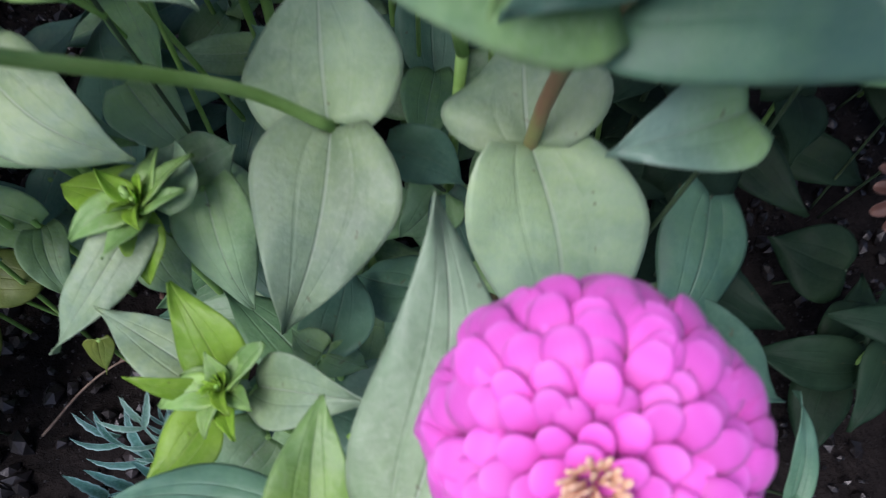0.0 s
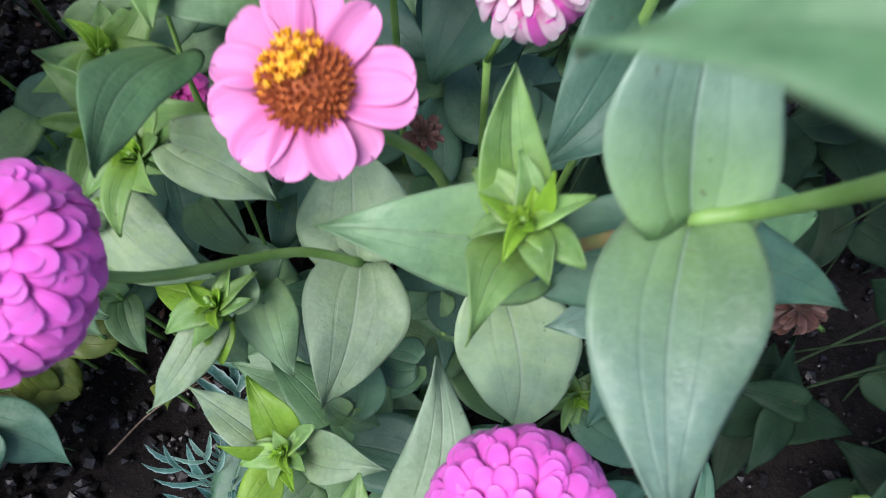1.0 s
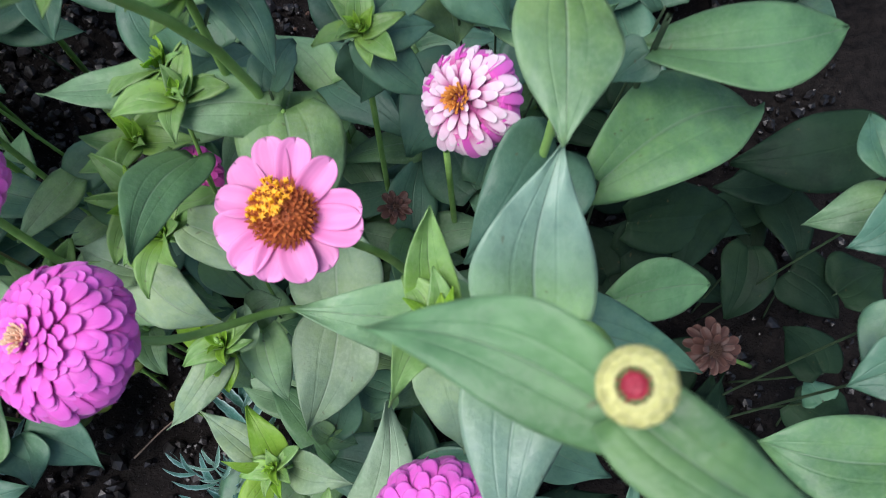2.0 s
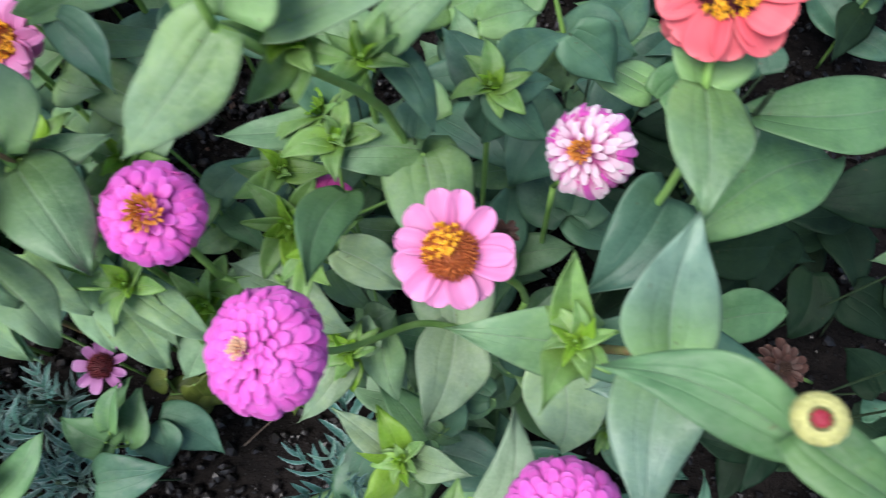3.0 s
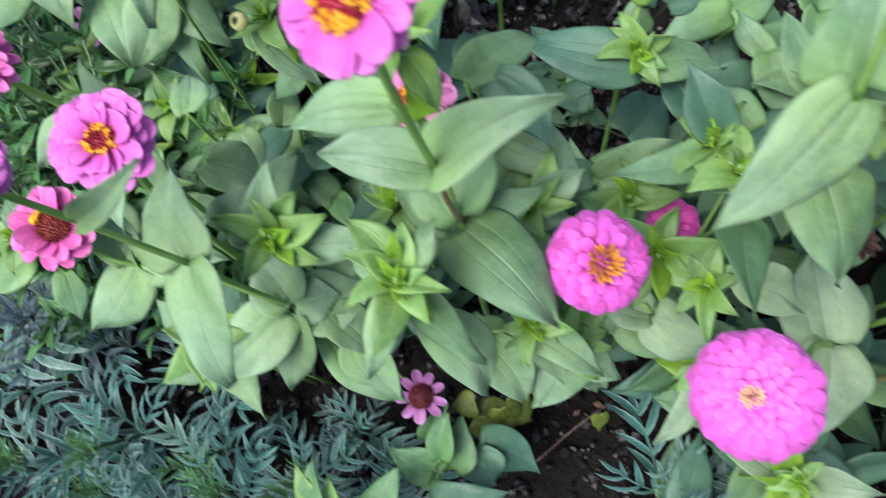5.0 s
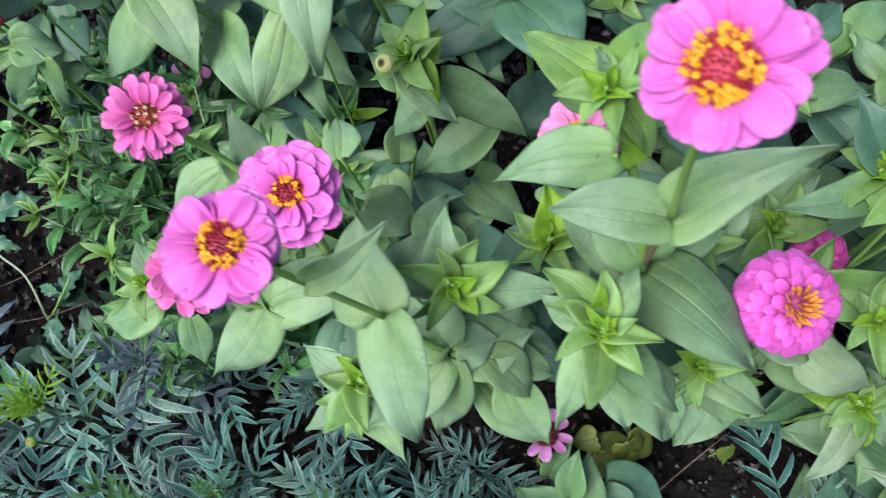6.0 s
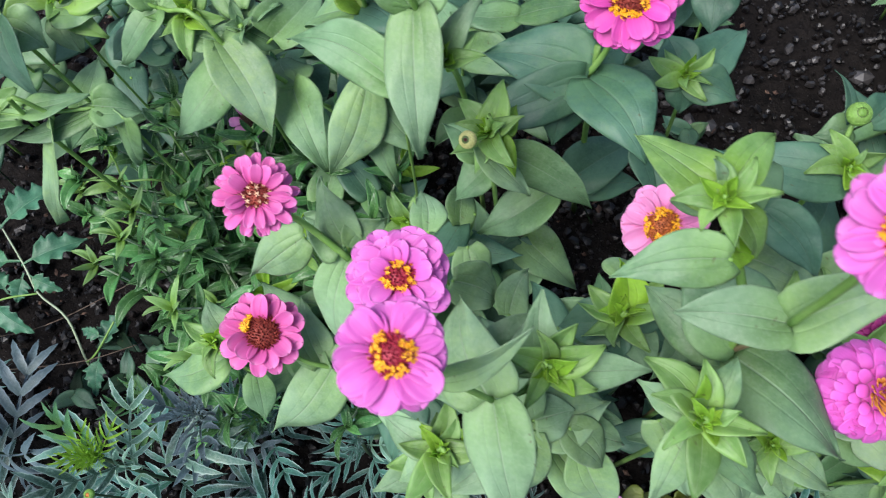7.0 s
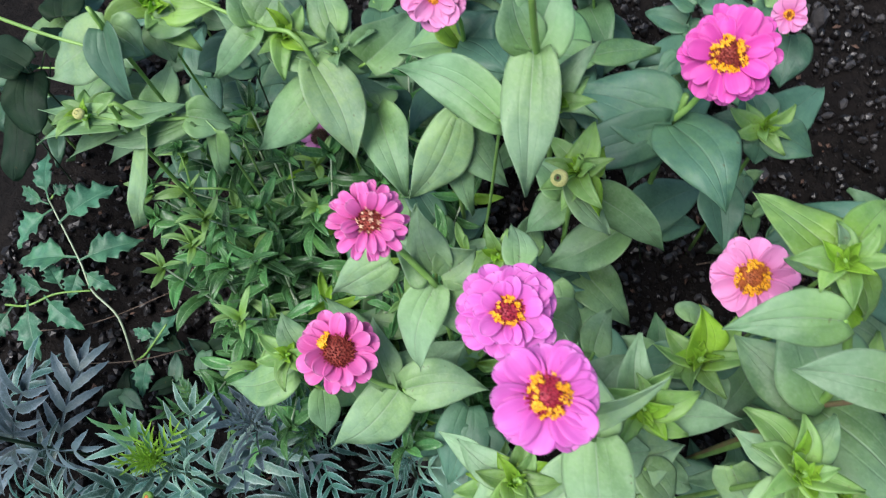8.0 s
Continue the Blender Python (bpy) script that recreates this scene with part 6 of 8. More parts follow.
p = plant_at(-0.166, 0.154, 'zinnia with heart-shaped pale leaves')
stem(p, (-0.166, 0.154, -0.005), (-0.166, 0.154, 0.227), (-0.158, 0.149, 0.24), radius=0.0024, taper=0.8)
leaf(p, (-0.157, 0.146, 0.242), (-0.111, 0.123, 0.22), 0.0403, 'p', broad=0.35)
leaf(p, (-0.159, 0.148, 0.242), (-0.2, 0.161, 0.24), 0.0328, 'p')
leaf(p, (-0.158, 0.149, 0.24), (-0.181, 0.182, 0.23), 0.0217, 'm')
leaf(p, (-0.11, 0.193, 0.312), (-0.119, 0.125, 0.346), 0.0340, 'h', calm=0.3)
leaf(p, (-0.113, 0.159, 0.3), (-0.071, 0.142, 0.28), 0.0330, 'p')
shoot(p, (-0.13, 0.156, 0.29), 0.0180, 'y', (0, -0.2, 1), 7, 25)
stem(p, (-0.114, 0.162, -0.005), (-0.111, 0.182, 0.187), (-0.11, 0.193, 0.312), radius=0.0014, taper=0.8)
stem(p, (-0.099, 0.153, -0.005), (-0.108, 0.157, 0.18), (-0.113, 0.159, 0.3), radius=0.0010, taper=0.8, mat=STEM_SHADE)
stem(p, (-0.111, 0.158, 0.256), (-0.122, 0.157, 0.275), (-0.13, 0.156, 0.29), radius=0.0014, taper=0.8)

p = plant_at(-0.117, 0.114, 'small zinnia shoot with bright centre')
stem(p, (-0.117, 0.114, -0.005), (-0.117, 0.114, 0.196), (-0.117, 0.117, 0.2), radius=0.002, taper=0.8)
leaf(p, (-0.117, 0.117, 0.2), (-0.153, 0.127, 0.19), 0.0247, 'y')
leaf(p, (-0.116, 0.107, 0.2), (-0.152, 0.061, 0.177), 0.0243, 'p')
leaf(p, (-0.114, 0.11, 0.2), (-0.111, 0.085, 0.19), 0.0158, 'y')
leaf(p, (-0.095, 0.126, 0.19), (-0.081, 0.086, 0.15), 0.0316, 'l')
leaf(p, (-0.111, 0.113, 0.2), (-0.105, 0.142, 0.2), 0.0300, 'l')
leaf(p, (-0.105, 0.139, 0.18), (-0.087, 0.151, 0.18), 0.0300, 'l')
leaf(p, (-0.138, 0.181, 0.18), (-0.11, 0.155, 0.16), 0.0330, 'l')
leaf(p, (-0.121, 0.11, 0.17), (-0.107, 0.092, 0.15), 0.0253, 'm')
shoot(p, (-0.114, 0.113, 0.205), 0.0151, 'y', (0, -0.2, 1), 8, 26)
stem(p, (-0.117, 0.114, 0.171), (-0.116, 0.11, 0.187), (-0.116, 0.107, 0.2), radius=0.0014, taper=0.8)
stem(p, (-0.117, 0.114, 0.162), (-0.105, 0.121, 0.178), (-0.095, 0.126, 0.19), radius=0.0014, taper=0.8)
stem(p, (-0.117, 0.114, 0.171), (-0.114, 0.113, 0.187), (-0.111, 0.113, 0.2), radius=0.0014, taper=0.8)
stem(p, (-0.103, 0.122, 0.18), (-0.104, 0.131, 0.175), (-0.105, 0.139, 0.18), radius=0.0014, taper=0.8)
stem(p, (-0.125, 0.169, -0.005), (-0.134, 0.177, 0.108), (-0.138, 0.181, 0.18), radius=0.0014, taper=0.8)

p = plant_at(-0.2, 0.138, 'low zinnia with small pale leaves')
stem(p, (-0.2, 0.138, -0.005), (-0.2, 0.138, 0.116), (-0.199, 0.137, 0.12), radius=0.0018, taper=0.8)
leaf(p, (-0.199, 0.137, 0.12), (-0.254, 0.157, 0.12), 0.0288, 'm')
leaf(p, (-0.198, 0.136, 0.12), (-0.186, 0.106, 0.1), 0.0241, 'm')

p = plant_at(-0.071, 0.04, 'bright green zinnia shoot in front')
stem(p, (-0.071, 0.04, -0.005), (-0.071, 0.04, 0.215), radius=0.002, taper=0.8)
leaf(p, (-0.069, 0.039, 0.215), (-0.122, 0.071, 0.21), 0.0220, 'p', wave=0.05)
leaf(p, (-0.069, 0.043, 0.22), (-0.087, 0.072, 0.235), 0.0210, 'y')
leaf(p, (-0.07, 0.039, 0.225), (-0.096, 0.041, 0.237), 0.0077, 'y')
leaf(p, (-0.059, 0.041, 0.22), (-0.019, 0.032, 0.245), 0.0224, 'p')
leaf(p, (-0.074, 0.032, 0.22), (-0.092, 0.009, 0.22), 0.0196, 'y')
leaf(p, (-0.067, 0.036, 0.225), (-0.061, 0.023, 0.235), 0.0072, 'y')
leaf(p, (-0.058, 0.034, 0.2), (-0.052, 0.055, 0.2), 0.0238, 'm')
leaf(p, (-0.061, 0.028, 0.19), (-0.081, 0.009, 0.18), 0.0315, 'm')
shoot(p, (-0.068, 0.039, 0.23), 0.0108, 'y', (0, -0.2, 1), 7, 27)
stem(p, (-0.071, 0.04, 0.188), (-0.07, 0.042, 0.205), (-0.069, 0.043, 0.22), radius=0.0014, taper=0.8)
stem(p, (-0.071, 0.04, 0.197), (-0.07, 0.039, 0.212), (-0.07, 0.039, 0.225), radius=0.0014, taper=0.8)
stem(p, (-0.071, 0.04, 0.188), (-0.064, 0.041, 0.205), (-0.059, 0.041, 0.22), radius=0.0014, taper=0.8)
stem(p, (-0.071, 0.04, 0.188), (-0.073, 0.036, 0.205), (-0.074, 0.032, 0.22), radius=0.0014, taper=0.8)
stem(p, (-0.071, 0.04, 0.169), (-0.064, 0.037, 0.186), (-0.058, 0.034, 0.2), radius=0.0014, taper=0.8)
stem(p, (-0.071, 0.04, 0.16), (-0.066, 0.033, 0.177), (-0.061, 0.028, 0.19), radius=0.0014, taper=0.8)

p = plant_at(-0.045, 0.061, 'low shaded zinnia leaves')
stem(p, (-0.045, 0.061, -0.005), (-0.045, 0.061, 0.174), radius=0.0018, taper=0.8)
leaf(p, (-0.044, 0.062, 0.175), (-0.039, 0.105, 0.16), 0.0299, 'd')
leaf(p, (-0.044, 0.061, 0.175), (-0.029, 0.059, 0.16), 0.0160, 'm')
leaf(p, (-0.046, 0.062, 0.175), (-0.06, 0.072, 0.17), 0.0158, 'm')
leaf(p, (0.002, 0.138, 0.16), (-0.019, 0.123, 0.14), 0.0282, 'm')
leaf(p, (-0.01, 0.093, 0.16), (-0.039, 0.106, 0.14), 0.0303, 'd')
leaf(p, (0.003, 0.136, 0.16), (0.017, 0.114, 0.13), 0.0239, 'd')
leaf(p, (-0.01, 0.094, 0.15), (-0.025, 0.077, 0.13), 0.0175, 'm')
leaf(p, (-0.021, 0.138, 0.2), (0.011, 0.132, 0.18), 0.0242, 'd')
stem(p, (-0.007, 0.131, -0.005), (-0.001, 0.136, 0.096), (0.002, 0.138, 0.16), radius=0.0014, taper=0.8)
stem(p, (-0.023, 0.099, -0.005), (-0.015, 0.095, 0.096), (-0.01, 0.093, 0.16), radius=0.0010, taper=0.8, mat=STEM_SHADE)
stem(p, (0.002, 0.138, 0.16), (-0.011, 0.138, 0.182), (-0.021, 0.138, 0.2), radius=0.0010, taper=0.8, mat=STEM_SHADE)

p = plant_at(0.075, 0.072, 'shaded zinnia with leaves low on dark soil')
stem(p, (0.075, 0.072, -0.005), (0.075, 0.072, 0.187), radius=0.0018, taper=0.8, mat=STEM_SHADE)
leaf(p, (0.079, 0.069, 0.187), (0.14, 0.045, 0.16), 0.0394, 'd')
leaf(p, (0.076, 0.074, 0.19), (0.07, 0.084, 0.19), 0.0128, 'm')
leaf(p, (0.078, 0.072, 0.187), (0.096, 0.084, 0.19), 0.0231, 'm')
shoot(p, (0.074, 0.072, 0.19), 0.0102, 'y', (0, -0.2, 1), 6, 28)
# Shade on this leaf is painted through the near-black leaf colour.
leaf(p, (0.12, 0.095, 0.14), (0.142, 0.069, 0.12), 0.0270, 'n')
stem(p, (0.13, 0.083, -0.005), (0.123, 0.091, 0.084), (0.12, 0.095, 0.14), radius=0.0010, taper=0.8, mat=STEM_SHADE)

p = plant_at(-0.28, 0.086, 'dying zinnia with yellowing leaves near the soil')
stem(p, (-0.28, 0.086, -0.005), (-0.28, 0.086, 0.06), (-0.294, 0.084, 0.07), radius=0.0016, taper=0.8)
leaf(p, (-0.294, 0.084, 0.07), (-0.255, 0.08, 0.06), 0.0420, 'o', broad=0.4, sharp=0.5)
leaf(p, (-0.266, 0.092, 0.09), (-0.255, 0.08, 0.06), 0.0310, 'o')
leaf(p, (-0.248, 0.119, 0.1), (-0.209, 0.117, 0.09), 0.0314, 'o', broad=0.4, sharp=0.5)
leaf(p, (-0.266, 0.092, 0.08), (-0.242, 0.084, 0.06), 0.0358, 'o', broad=0.4, sharp=0.5)
leaf(p, (-0.18, 0.089, 0.08), (-0.182, 0.075, 0.06), 0.0153, 'o')
leaf(p, (-0.292, 0.095, 0.09), (-0.314, 0.09, 0.08), 0.0257, 'o')
stem(p, (-0.28, 0.086, 0.06), (-0.272, 0.089, 0.076), (-0.266, 0.092, 0.09), radius=0.0014, taper=0.8)
stem(p, (-0.23, 0.118, -0.005), (-0.242, 0.119, 0.06), (-0.248, 0.119, 0.1), radius=0.0014, taper=0.8)
stem(p, (-0.181, 0.083, -0.005), (-0.18, 0.087, 0.048), (-0.18, 0.089, 0.08), radius=0.0014, taper=0.8)
stem(p, (-0.288, 0.085, 0.065), (-0.29, 0.09, 0.079), (-0.292, 0.095, 0.09), radius=0.0014, taper=0.8)

p = plant_at(-0.345, 0.074, 'wilting zinnia with dusky pink petals and dark centre')
stem(p, (-0.345, 0.074, -0.005), (-0.345, 0.074, 0.05), radius=0.0018, taper=0.8)
stem(p, (-0.345, 0.074, 0.05), (-0.337, 0.098, 0.112), radius=0.0015, taper=0.8)
ray_flower(p, (-0.337, 0.098, 0.118), (0.22, -0.09, 0.97), 0.048, 'dusky', ((9, 1.0, 8),), 0.46, DARK_DISC, 0.5, '', 151, wide=0.62)
leaf(p, (-0.335, 0.062, 0.09), (-0.314, 0.092, 0.11), 0.0203, 'h')
leaf(p, (-0.319, 0.034, 0.1), (-0.364, 0.051, 0.11), 0.0355, 'h')
leaf(p, (-0.31, 0.039, 0.1), (-0.301, 0.082, 0.12), 0.0353, 'h')
leaf(p, (-0.287, 0.06, 0.1), (-0.235, 0.036, 0.07), 0.0427, 'd')
leaf(p, (-0.292, 0.055, 0.1), (-0.281, 0.02, 0.08), 0.0398, 'd')
stem(p, (-0.344, 0.077, 0.058), (-0.339, 0.069, 0.075), (-0.335, 0.062, 0.09), radius=0.0014, taper=0.8)
stem(p, (-0.339, 0.042, -0.005), (-0.326, 0.037, 0.06), (-0.319, 0.034, 0.1), radius=0.0014, taper=0.8)
stem(p, (-0.324, 0.036, 0.071), (-0.316, 0.038, 0.087), (-0.31, 0.039, 0.1), radius=0.0014, taper=0.8)
stem(p, (-0.264, 0.049, -0.005), (-0.279, 0.056, 0.06), (-0.287, 0.06, 0.1), radius=0.0010, taper=0.8, mat=STEM_SHADE)
stem(p, (-0.281, 0.057, 0.071), (-0.287, 0.056, 0.087), (-0.292, 0.055, 0.1), radius=0.0010, taper=0.8, mat=STEM_SHADE)

p = plant_at(-0.11, 0.21, 'zinnia with a small magenta pompom among leaves')
stem(p, (-0.11, 0.21, -0.005), (-0.11, 0.21, 0.1), radius=0.0018, taper=0.8)
stem(p, (-0.11, 0.21, 0.1), (-0.139, 0.216, 0.225), radius=0.0016, taper=0.8)
pompom(p, (-0.139, 0.216, 0.233), (-0.15, -0.31, 0.94), 0.039, 'hot', 90, 0.6, 105, 17, 0.06, 0.34)

p = plant_at(0.148, 0.429, 'zinnia with a violet pompom at the back')
stem(p, (0.148, 0.429, -0.005), (0.148, 0.429, 0.2), radius=0.002, taper=0.8, mat=STEM_SHADE)
pompom(p, (0.112, 0.391, 0.27), (-0.41, -0.54, 0.73), 0.044, 'violet', 100, 0.6, 105, 19, 0.06, 0.32)
leaf(p, (0.044, 0.245, 0.16), (0.018, 0.318, 0.14), 0.0607, 'd')
leaf(p, (0.049, 0.246, 0.16), (0.077, 0.308, 0.14), 0.0531, 'd')
leaf(p, (0.049, 0.28, 0.2), (0.007, 0.325, 0.18), 0.0530, 'd')
leaf(p, (0.047, 0.254, 0.15), (0.106, 0.241, 0.13), 0.0482, 'd')
leaf(p, (0.022, 0.319, 0.3), (0.075, 0.323, 0.28), 0.0469, 'd')
leaf(p, (0.049, 0.343, 0.28), (0.085, 0.384, 0.28), 0.0447, 'd')
leaf(p, (0.018, 0.318, 0.3), (0.025, 0.296, 0.27), 0.0433, 'm')
leaf(p, (0.086, 0.297, 0.28), (0.033, 0.329, 0.27), 0.0399, 'm')
leaf(p, (0.09, 0.289, 0.28), (0.125, 0.323, 0.28), 0.0352, 'h')
stem(p, (0.022, 0.319, 0.3), (0.009, 0.342, 0.33), radius=0.0018, taper=0.8)
stem(p, (0.032, 0.278, -0.005), (0.04, 0.256, 0.096), (0.044, 0.245, 0.16), radius=0.0010, taper=0.8, mat=STEM_SHADE)
stem(p, (0.03, 0.3, -0.005), (0.042, 0.287, 0.12), (0.049, 0.28, 0.2), radius=0.0010, taper=0.8, mat=STEM_SHADE)
stem(p, (0.041, 0.252, 0.119), (0.044, 0.253, 0.136), (0.047, 0.254, 0.15), radius=0.0010, taper=0.8, mat=STEM_SHADE)
stem(p, (0.065, 0.361, -0.005), (0.055, 0.349, 0.168), (0.049, 0.343, 0.28), radius=0.0010, taper=0.8, mat=STEM_SHADE)
stem(p, (0.062, 0.311, -0.005), (0.078, 0.302, 0.168), (0.086, 0.297, 0.28), radius=0.0010, taper=0.8, mat=STEM_SHADE)
stem(p, (0.084, 0.298, 0.249), (0.087, 0.293, 0.266), (0.09, 0.289, 0.28), radius=0.0010, taper=0.8, mat=STEM_SHADE)

p = plant_at(-0.176, 0.322, 'zinnia with wide leaves round bare soil at the back')
stem(p, (-0.176, 0.322, -0.005), (-0.176, 0.322, 0.295), radius=0.0024, taper=0.8)
stem(p, (-0.176, 0.322, 0.295), (-0.168, 0.346, 0.322), radius=0.0022, taper=0.8)
leaf(p, (-0.16, 0.357, 0.298), (-0.168, 0.395, 0.308), 0.0132, 'd')
leaf(p, (-0.146, 0.357, 0.298), (-0.124, 0.379, 0.298), 0.0288, 'd')
leaf(p, (-0.158, 0.355, 0.293), (-0.183, 0.351, 0.288), 0.0250, 'm')
closed_bud(p, (-0.168, 0.346, 0.328), (0, -0.3, 1), 0.017, BUD, BUD)
leaf(p, (-0.167, 0.314, 0.295), (-0.254, 0.344, 0.285), 0.0427, 'd')
leaf(p, (-0.161, 0.312, 0.295), (-0.106, 0.316, 0.28), 0.0300, 'm')
leaf(p, (-0.164, 0.301, 0.2), (-0.128, 0.354, 0.17), 0.0527, 'd')
leaf(p, (-0.192, 0.248, 0.24), (-0.126, 0.283, 0.23), 0.0408, 'l')
leaf(p, (-0.122, 0.287, 0.27), (-0.147, 0.323, 0.27), 0.0390, 'd')
leaf(p, (-0.186, 0.385, 0.12), (-0.219, 0.385, 0.1), 0.0330, 'd')
shoot(p, (-0.167, 0.32, 0.3), 0.0177, 'y', (0, -0.2, 1), 8, 29)
shoot(p, (-0.172, 0.231, 0.25), 0.0227, 'y', (0, -0.2, 1), 6, 30)
stem(p, (-0.164, 0.374, -0.005), (-0.161, 0.363, 0.179), (-0.16, 0.357, 0.298), radius=0.0010, taper=0.8, mat=STEM_SHADE)
stem(p, (-0.16, 0.359, 0.265), (-0.152, 0.358, 0.283), (-0.146, 0.357, 0.298), radius=0.0010, taper=0.8, mat=STEM_SHADE)
stem(p, (-0.176, 0.322, 0.27), (-0.171, 0.318, 0.284), (-0.167, 0.314, 0.295), radius=0.0010, taper=0.8, mat=STEM_SHADE)
stem(p, (-0.167, 0.314, 0.295), (-0.164, 0.313, 0.293), (-0.161, 0.312, 0.295), radius=0.0014, taper=0.8)
stem(p, (-0.176, 0.322, 0.17), (-0.169, 0.31, 0.186), (-0.164, 0.301, 0.2), radius=0.0010, taper=0.8, mat=STEM_SHADE)
stem(p, (-0.162, 0.264, -0.005), (-0.182, 0.254, 0.144), (-0.192, 0.248, 0.24), radius=0.0014, taper=0.8)
stem(p, (-0.133, 0.303, -0.005), (-0.126, 0.293, 0.162), (-0.122, 0.287, 0.27), radius=0.0010, taper=0.8, mat=STEM_SHADE)
stem(p, (-0.201, 0.385, -0.005), (-0.191, 0.385, 0.072), (-0.186, 0.385, 0.12), radius=0.0010, taper=0.8, mat=STEM_SHADE)
stem(p, (-0.176, 0.322, 0.27), (-0.171, 0.321, 0.286), (-0.167, 0.32, 0.3), radius=0.0014, taper=0.8)
stem(p, (-0.19, 0.249, 0.223), (-0.18, 0.239, 0.238), (-0.172, 0.231, 0.25), radius=0.0014, taper=0.8)

p = plant_at(-0.273, 0.237, 'zinnia with overlapping pale leaves and a spent flower')
stem(p, (-0.273, 0.237, -0.005), (-0.273, 0.237, 0.3), (-0.253, 0.223, 0.33), radius=0.0024, taper=0.8)
leaf(p, (-0.263, 0.241, 0.345), (-0.209, 0.217, 0.33), 0.0388, 'l')
leaf(p, (-0.284, 0.239, 0.35), (-0.258, 0.232, 0.35), 0.0313, 'l')
leaf(p, (-0.24, 0.197, 0.33), (-0.209, 0.217, 0.34), 0.0262, 'l')
leaf(p, (-0.244, 0.197, 0.32), (-0.216, 0.198, 0.31), 0.0217, 'l')
leaf(p, (-0.253, 0.223, 0.33), (-0.27, 0.199, 0.32), 0.0324, 'l')
shoot(p, (-0.243, 0.197, 0.33), 0.0211, 'y', (0, -0.2, 1), 7, 31)
stem(p, (-0.265, 0.231, 0.312), (-0.264, 0.237, 0.33), (-0.263, 0.241, 0.345), radius=0.0014, taper=0.8)
stem(p, (-0.273, 0.237, 0.3), (-0.279, 0.238, 0.328), (-0.284, 0.239, 0.35), radius=0.0014, taper=0.8)
stem(p, (-0.253, 0.223, 0.33), (-0.246, 0.209, 0.321), (-0.24, 0.197, 0.33), radius=0.0014, taper=0.8)
stem(p, (-0.246, 0.209, 0.321), (-0.245, 0.202, 0.316), (-0.244, 0.197, 0.32), radius=0.0014, taper=0.8)

p = plant_at(-0.398, 0.138, 'zinnia with drooping pale leaves over the marigolds')
stem(p, (-0.398, 0.138, -0.005), (-0.398, 0.138, 0.31), radius=0.0026, taper=0.8, mat=STEM_RED)
stem(p, (-0.443, 0.149, 0.37), (-0.396, 0.136, 0.312), radius=0.002, taper=0.8)
leaf(p, (-0.398, 0.135, 0.31), (-0.452, 0.091, 0.29), 0.0422, 'l')
leaf(p, (-0.394, 0.132, 0.31), (-0.409, 0.088, 0.25), 0.0341, 'l')
leaf(p, (-0.359, 0.121, 0.28), (-0.336, 0.087, 0.22), 0.0337, 'l')
leaf(p, (-0.368, 0.134, 0.31), (-0.344, 0.111, 0.28), 0.0295, 'l')
leaf(p, (-0.393, 0.138, 0.315), (-0.423, 0.171, 0.32), 0.0399, 'l')
leaf(p, (-0.39, 0.138, 0.315), (-0.364, 0.146, 0.31), 0.0325, 'l')
leaf(p, (-0.212, 0.126, 0.22), (-0.236, 0.085, 0.19), 0.0388, 'l')
leaf(p, (-0.211, 0.135, 0.22), (-0.179, 0.109, 0.19), 0.0318, 'l')
leaf(p, (-0.23, 0.115, 0.2), (-0.252, 0.135, 0.22), 0.0381, 'l')
shoot(p, (-0.217, 0.134, 0.23), 0.0246, 'y', (0, -0.2, 1), 7, 32)
stem(p, (-0.349, 0.106, -0.005), (-0.355, 0.116, 0.168), (-0.359, 0.121, 0.28), radius=0.0014, taper=0.8)
stem(p, (-0.359, 0.121, 0.28), (-0.364, 0.128, 0.297), (-0.368, 0.134, 0.31), radius=0.0014, taper=0.8)
stem(p, (-0.398, 0.138, 0.284), (-0.394, 0.138, 0.301), (-0.39, 0.138, 0.315), radius=0.0014, taper=0.8)
stem(p, (-0.223, 0.108, -0.005), (-0.216, 0.12, 0.132), (-0.212, 0.126, 0.22), radius=0.0014, taper=0.8)
stem(p, (-0.213, 0.124, 0.188), (-0.212, 0.13, 0.206), (-0.211, 0.135, 0.22), radius=0.0014, taper=0.8)
stem(p, (-0.214, 0.122, 0.172), (-0.223, 0.118, 0.187), (-0.23, 0.115, 0.2), radius=0.0014, taper=0.8)
stem(p, (-0.212, 0.13, 0.206), (-0.215, 0.132, 0.219), (-0.217, 0.134, 0.23), radius=0.0014, taper=0.8)

p = plant_at(-0.427, -0.013, 'low zinnia seedling at the edge of the marigolds')
stem(p, (-0.427, -0.013, -0.005), (-0.427, -0.013, 0.12), (-0.407, -0.019, 0.15), radius=0.0018, taper=0.8)
leaf(p, (-0.407, -0.019, 0.15), (-0.406, 0.041, 0.2), 0.0332, 'h')
leaf(p, (-0.381, -0.011, 0.15), (-0.345, 0.039, 0.17), 0.0299, 'h')
leaf(p, (-0.319, 0.005, 0.12), (-0.259, 0.021, 0.13), 0.0440, 'd')
leaf(p, (-0.414, -0.007, 0.16), (-0.451, -0.008, 0.16), 0.0239, 'h')
leaf(p, (-0.324, 0.037, 0.11), (-0.361, 0.053, 0.12), 0.0347, 'h')
leaf(p, (-0.318, 0.046, 0.12), (-0.31, 0.083, 0.14), 0.0256, 'h')
shoot(p, (-0.406, -0.004, 0.17), 0.0261, 'y', (0, -0.2, 1), 6, 33)
stem(p, (-0.407, -0.019, 0.15), (-0.393, -0.015, 0.142), (-0.381, -0.011, 0.15), radius=0.0014, taper=0.8)
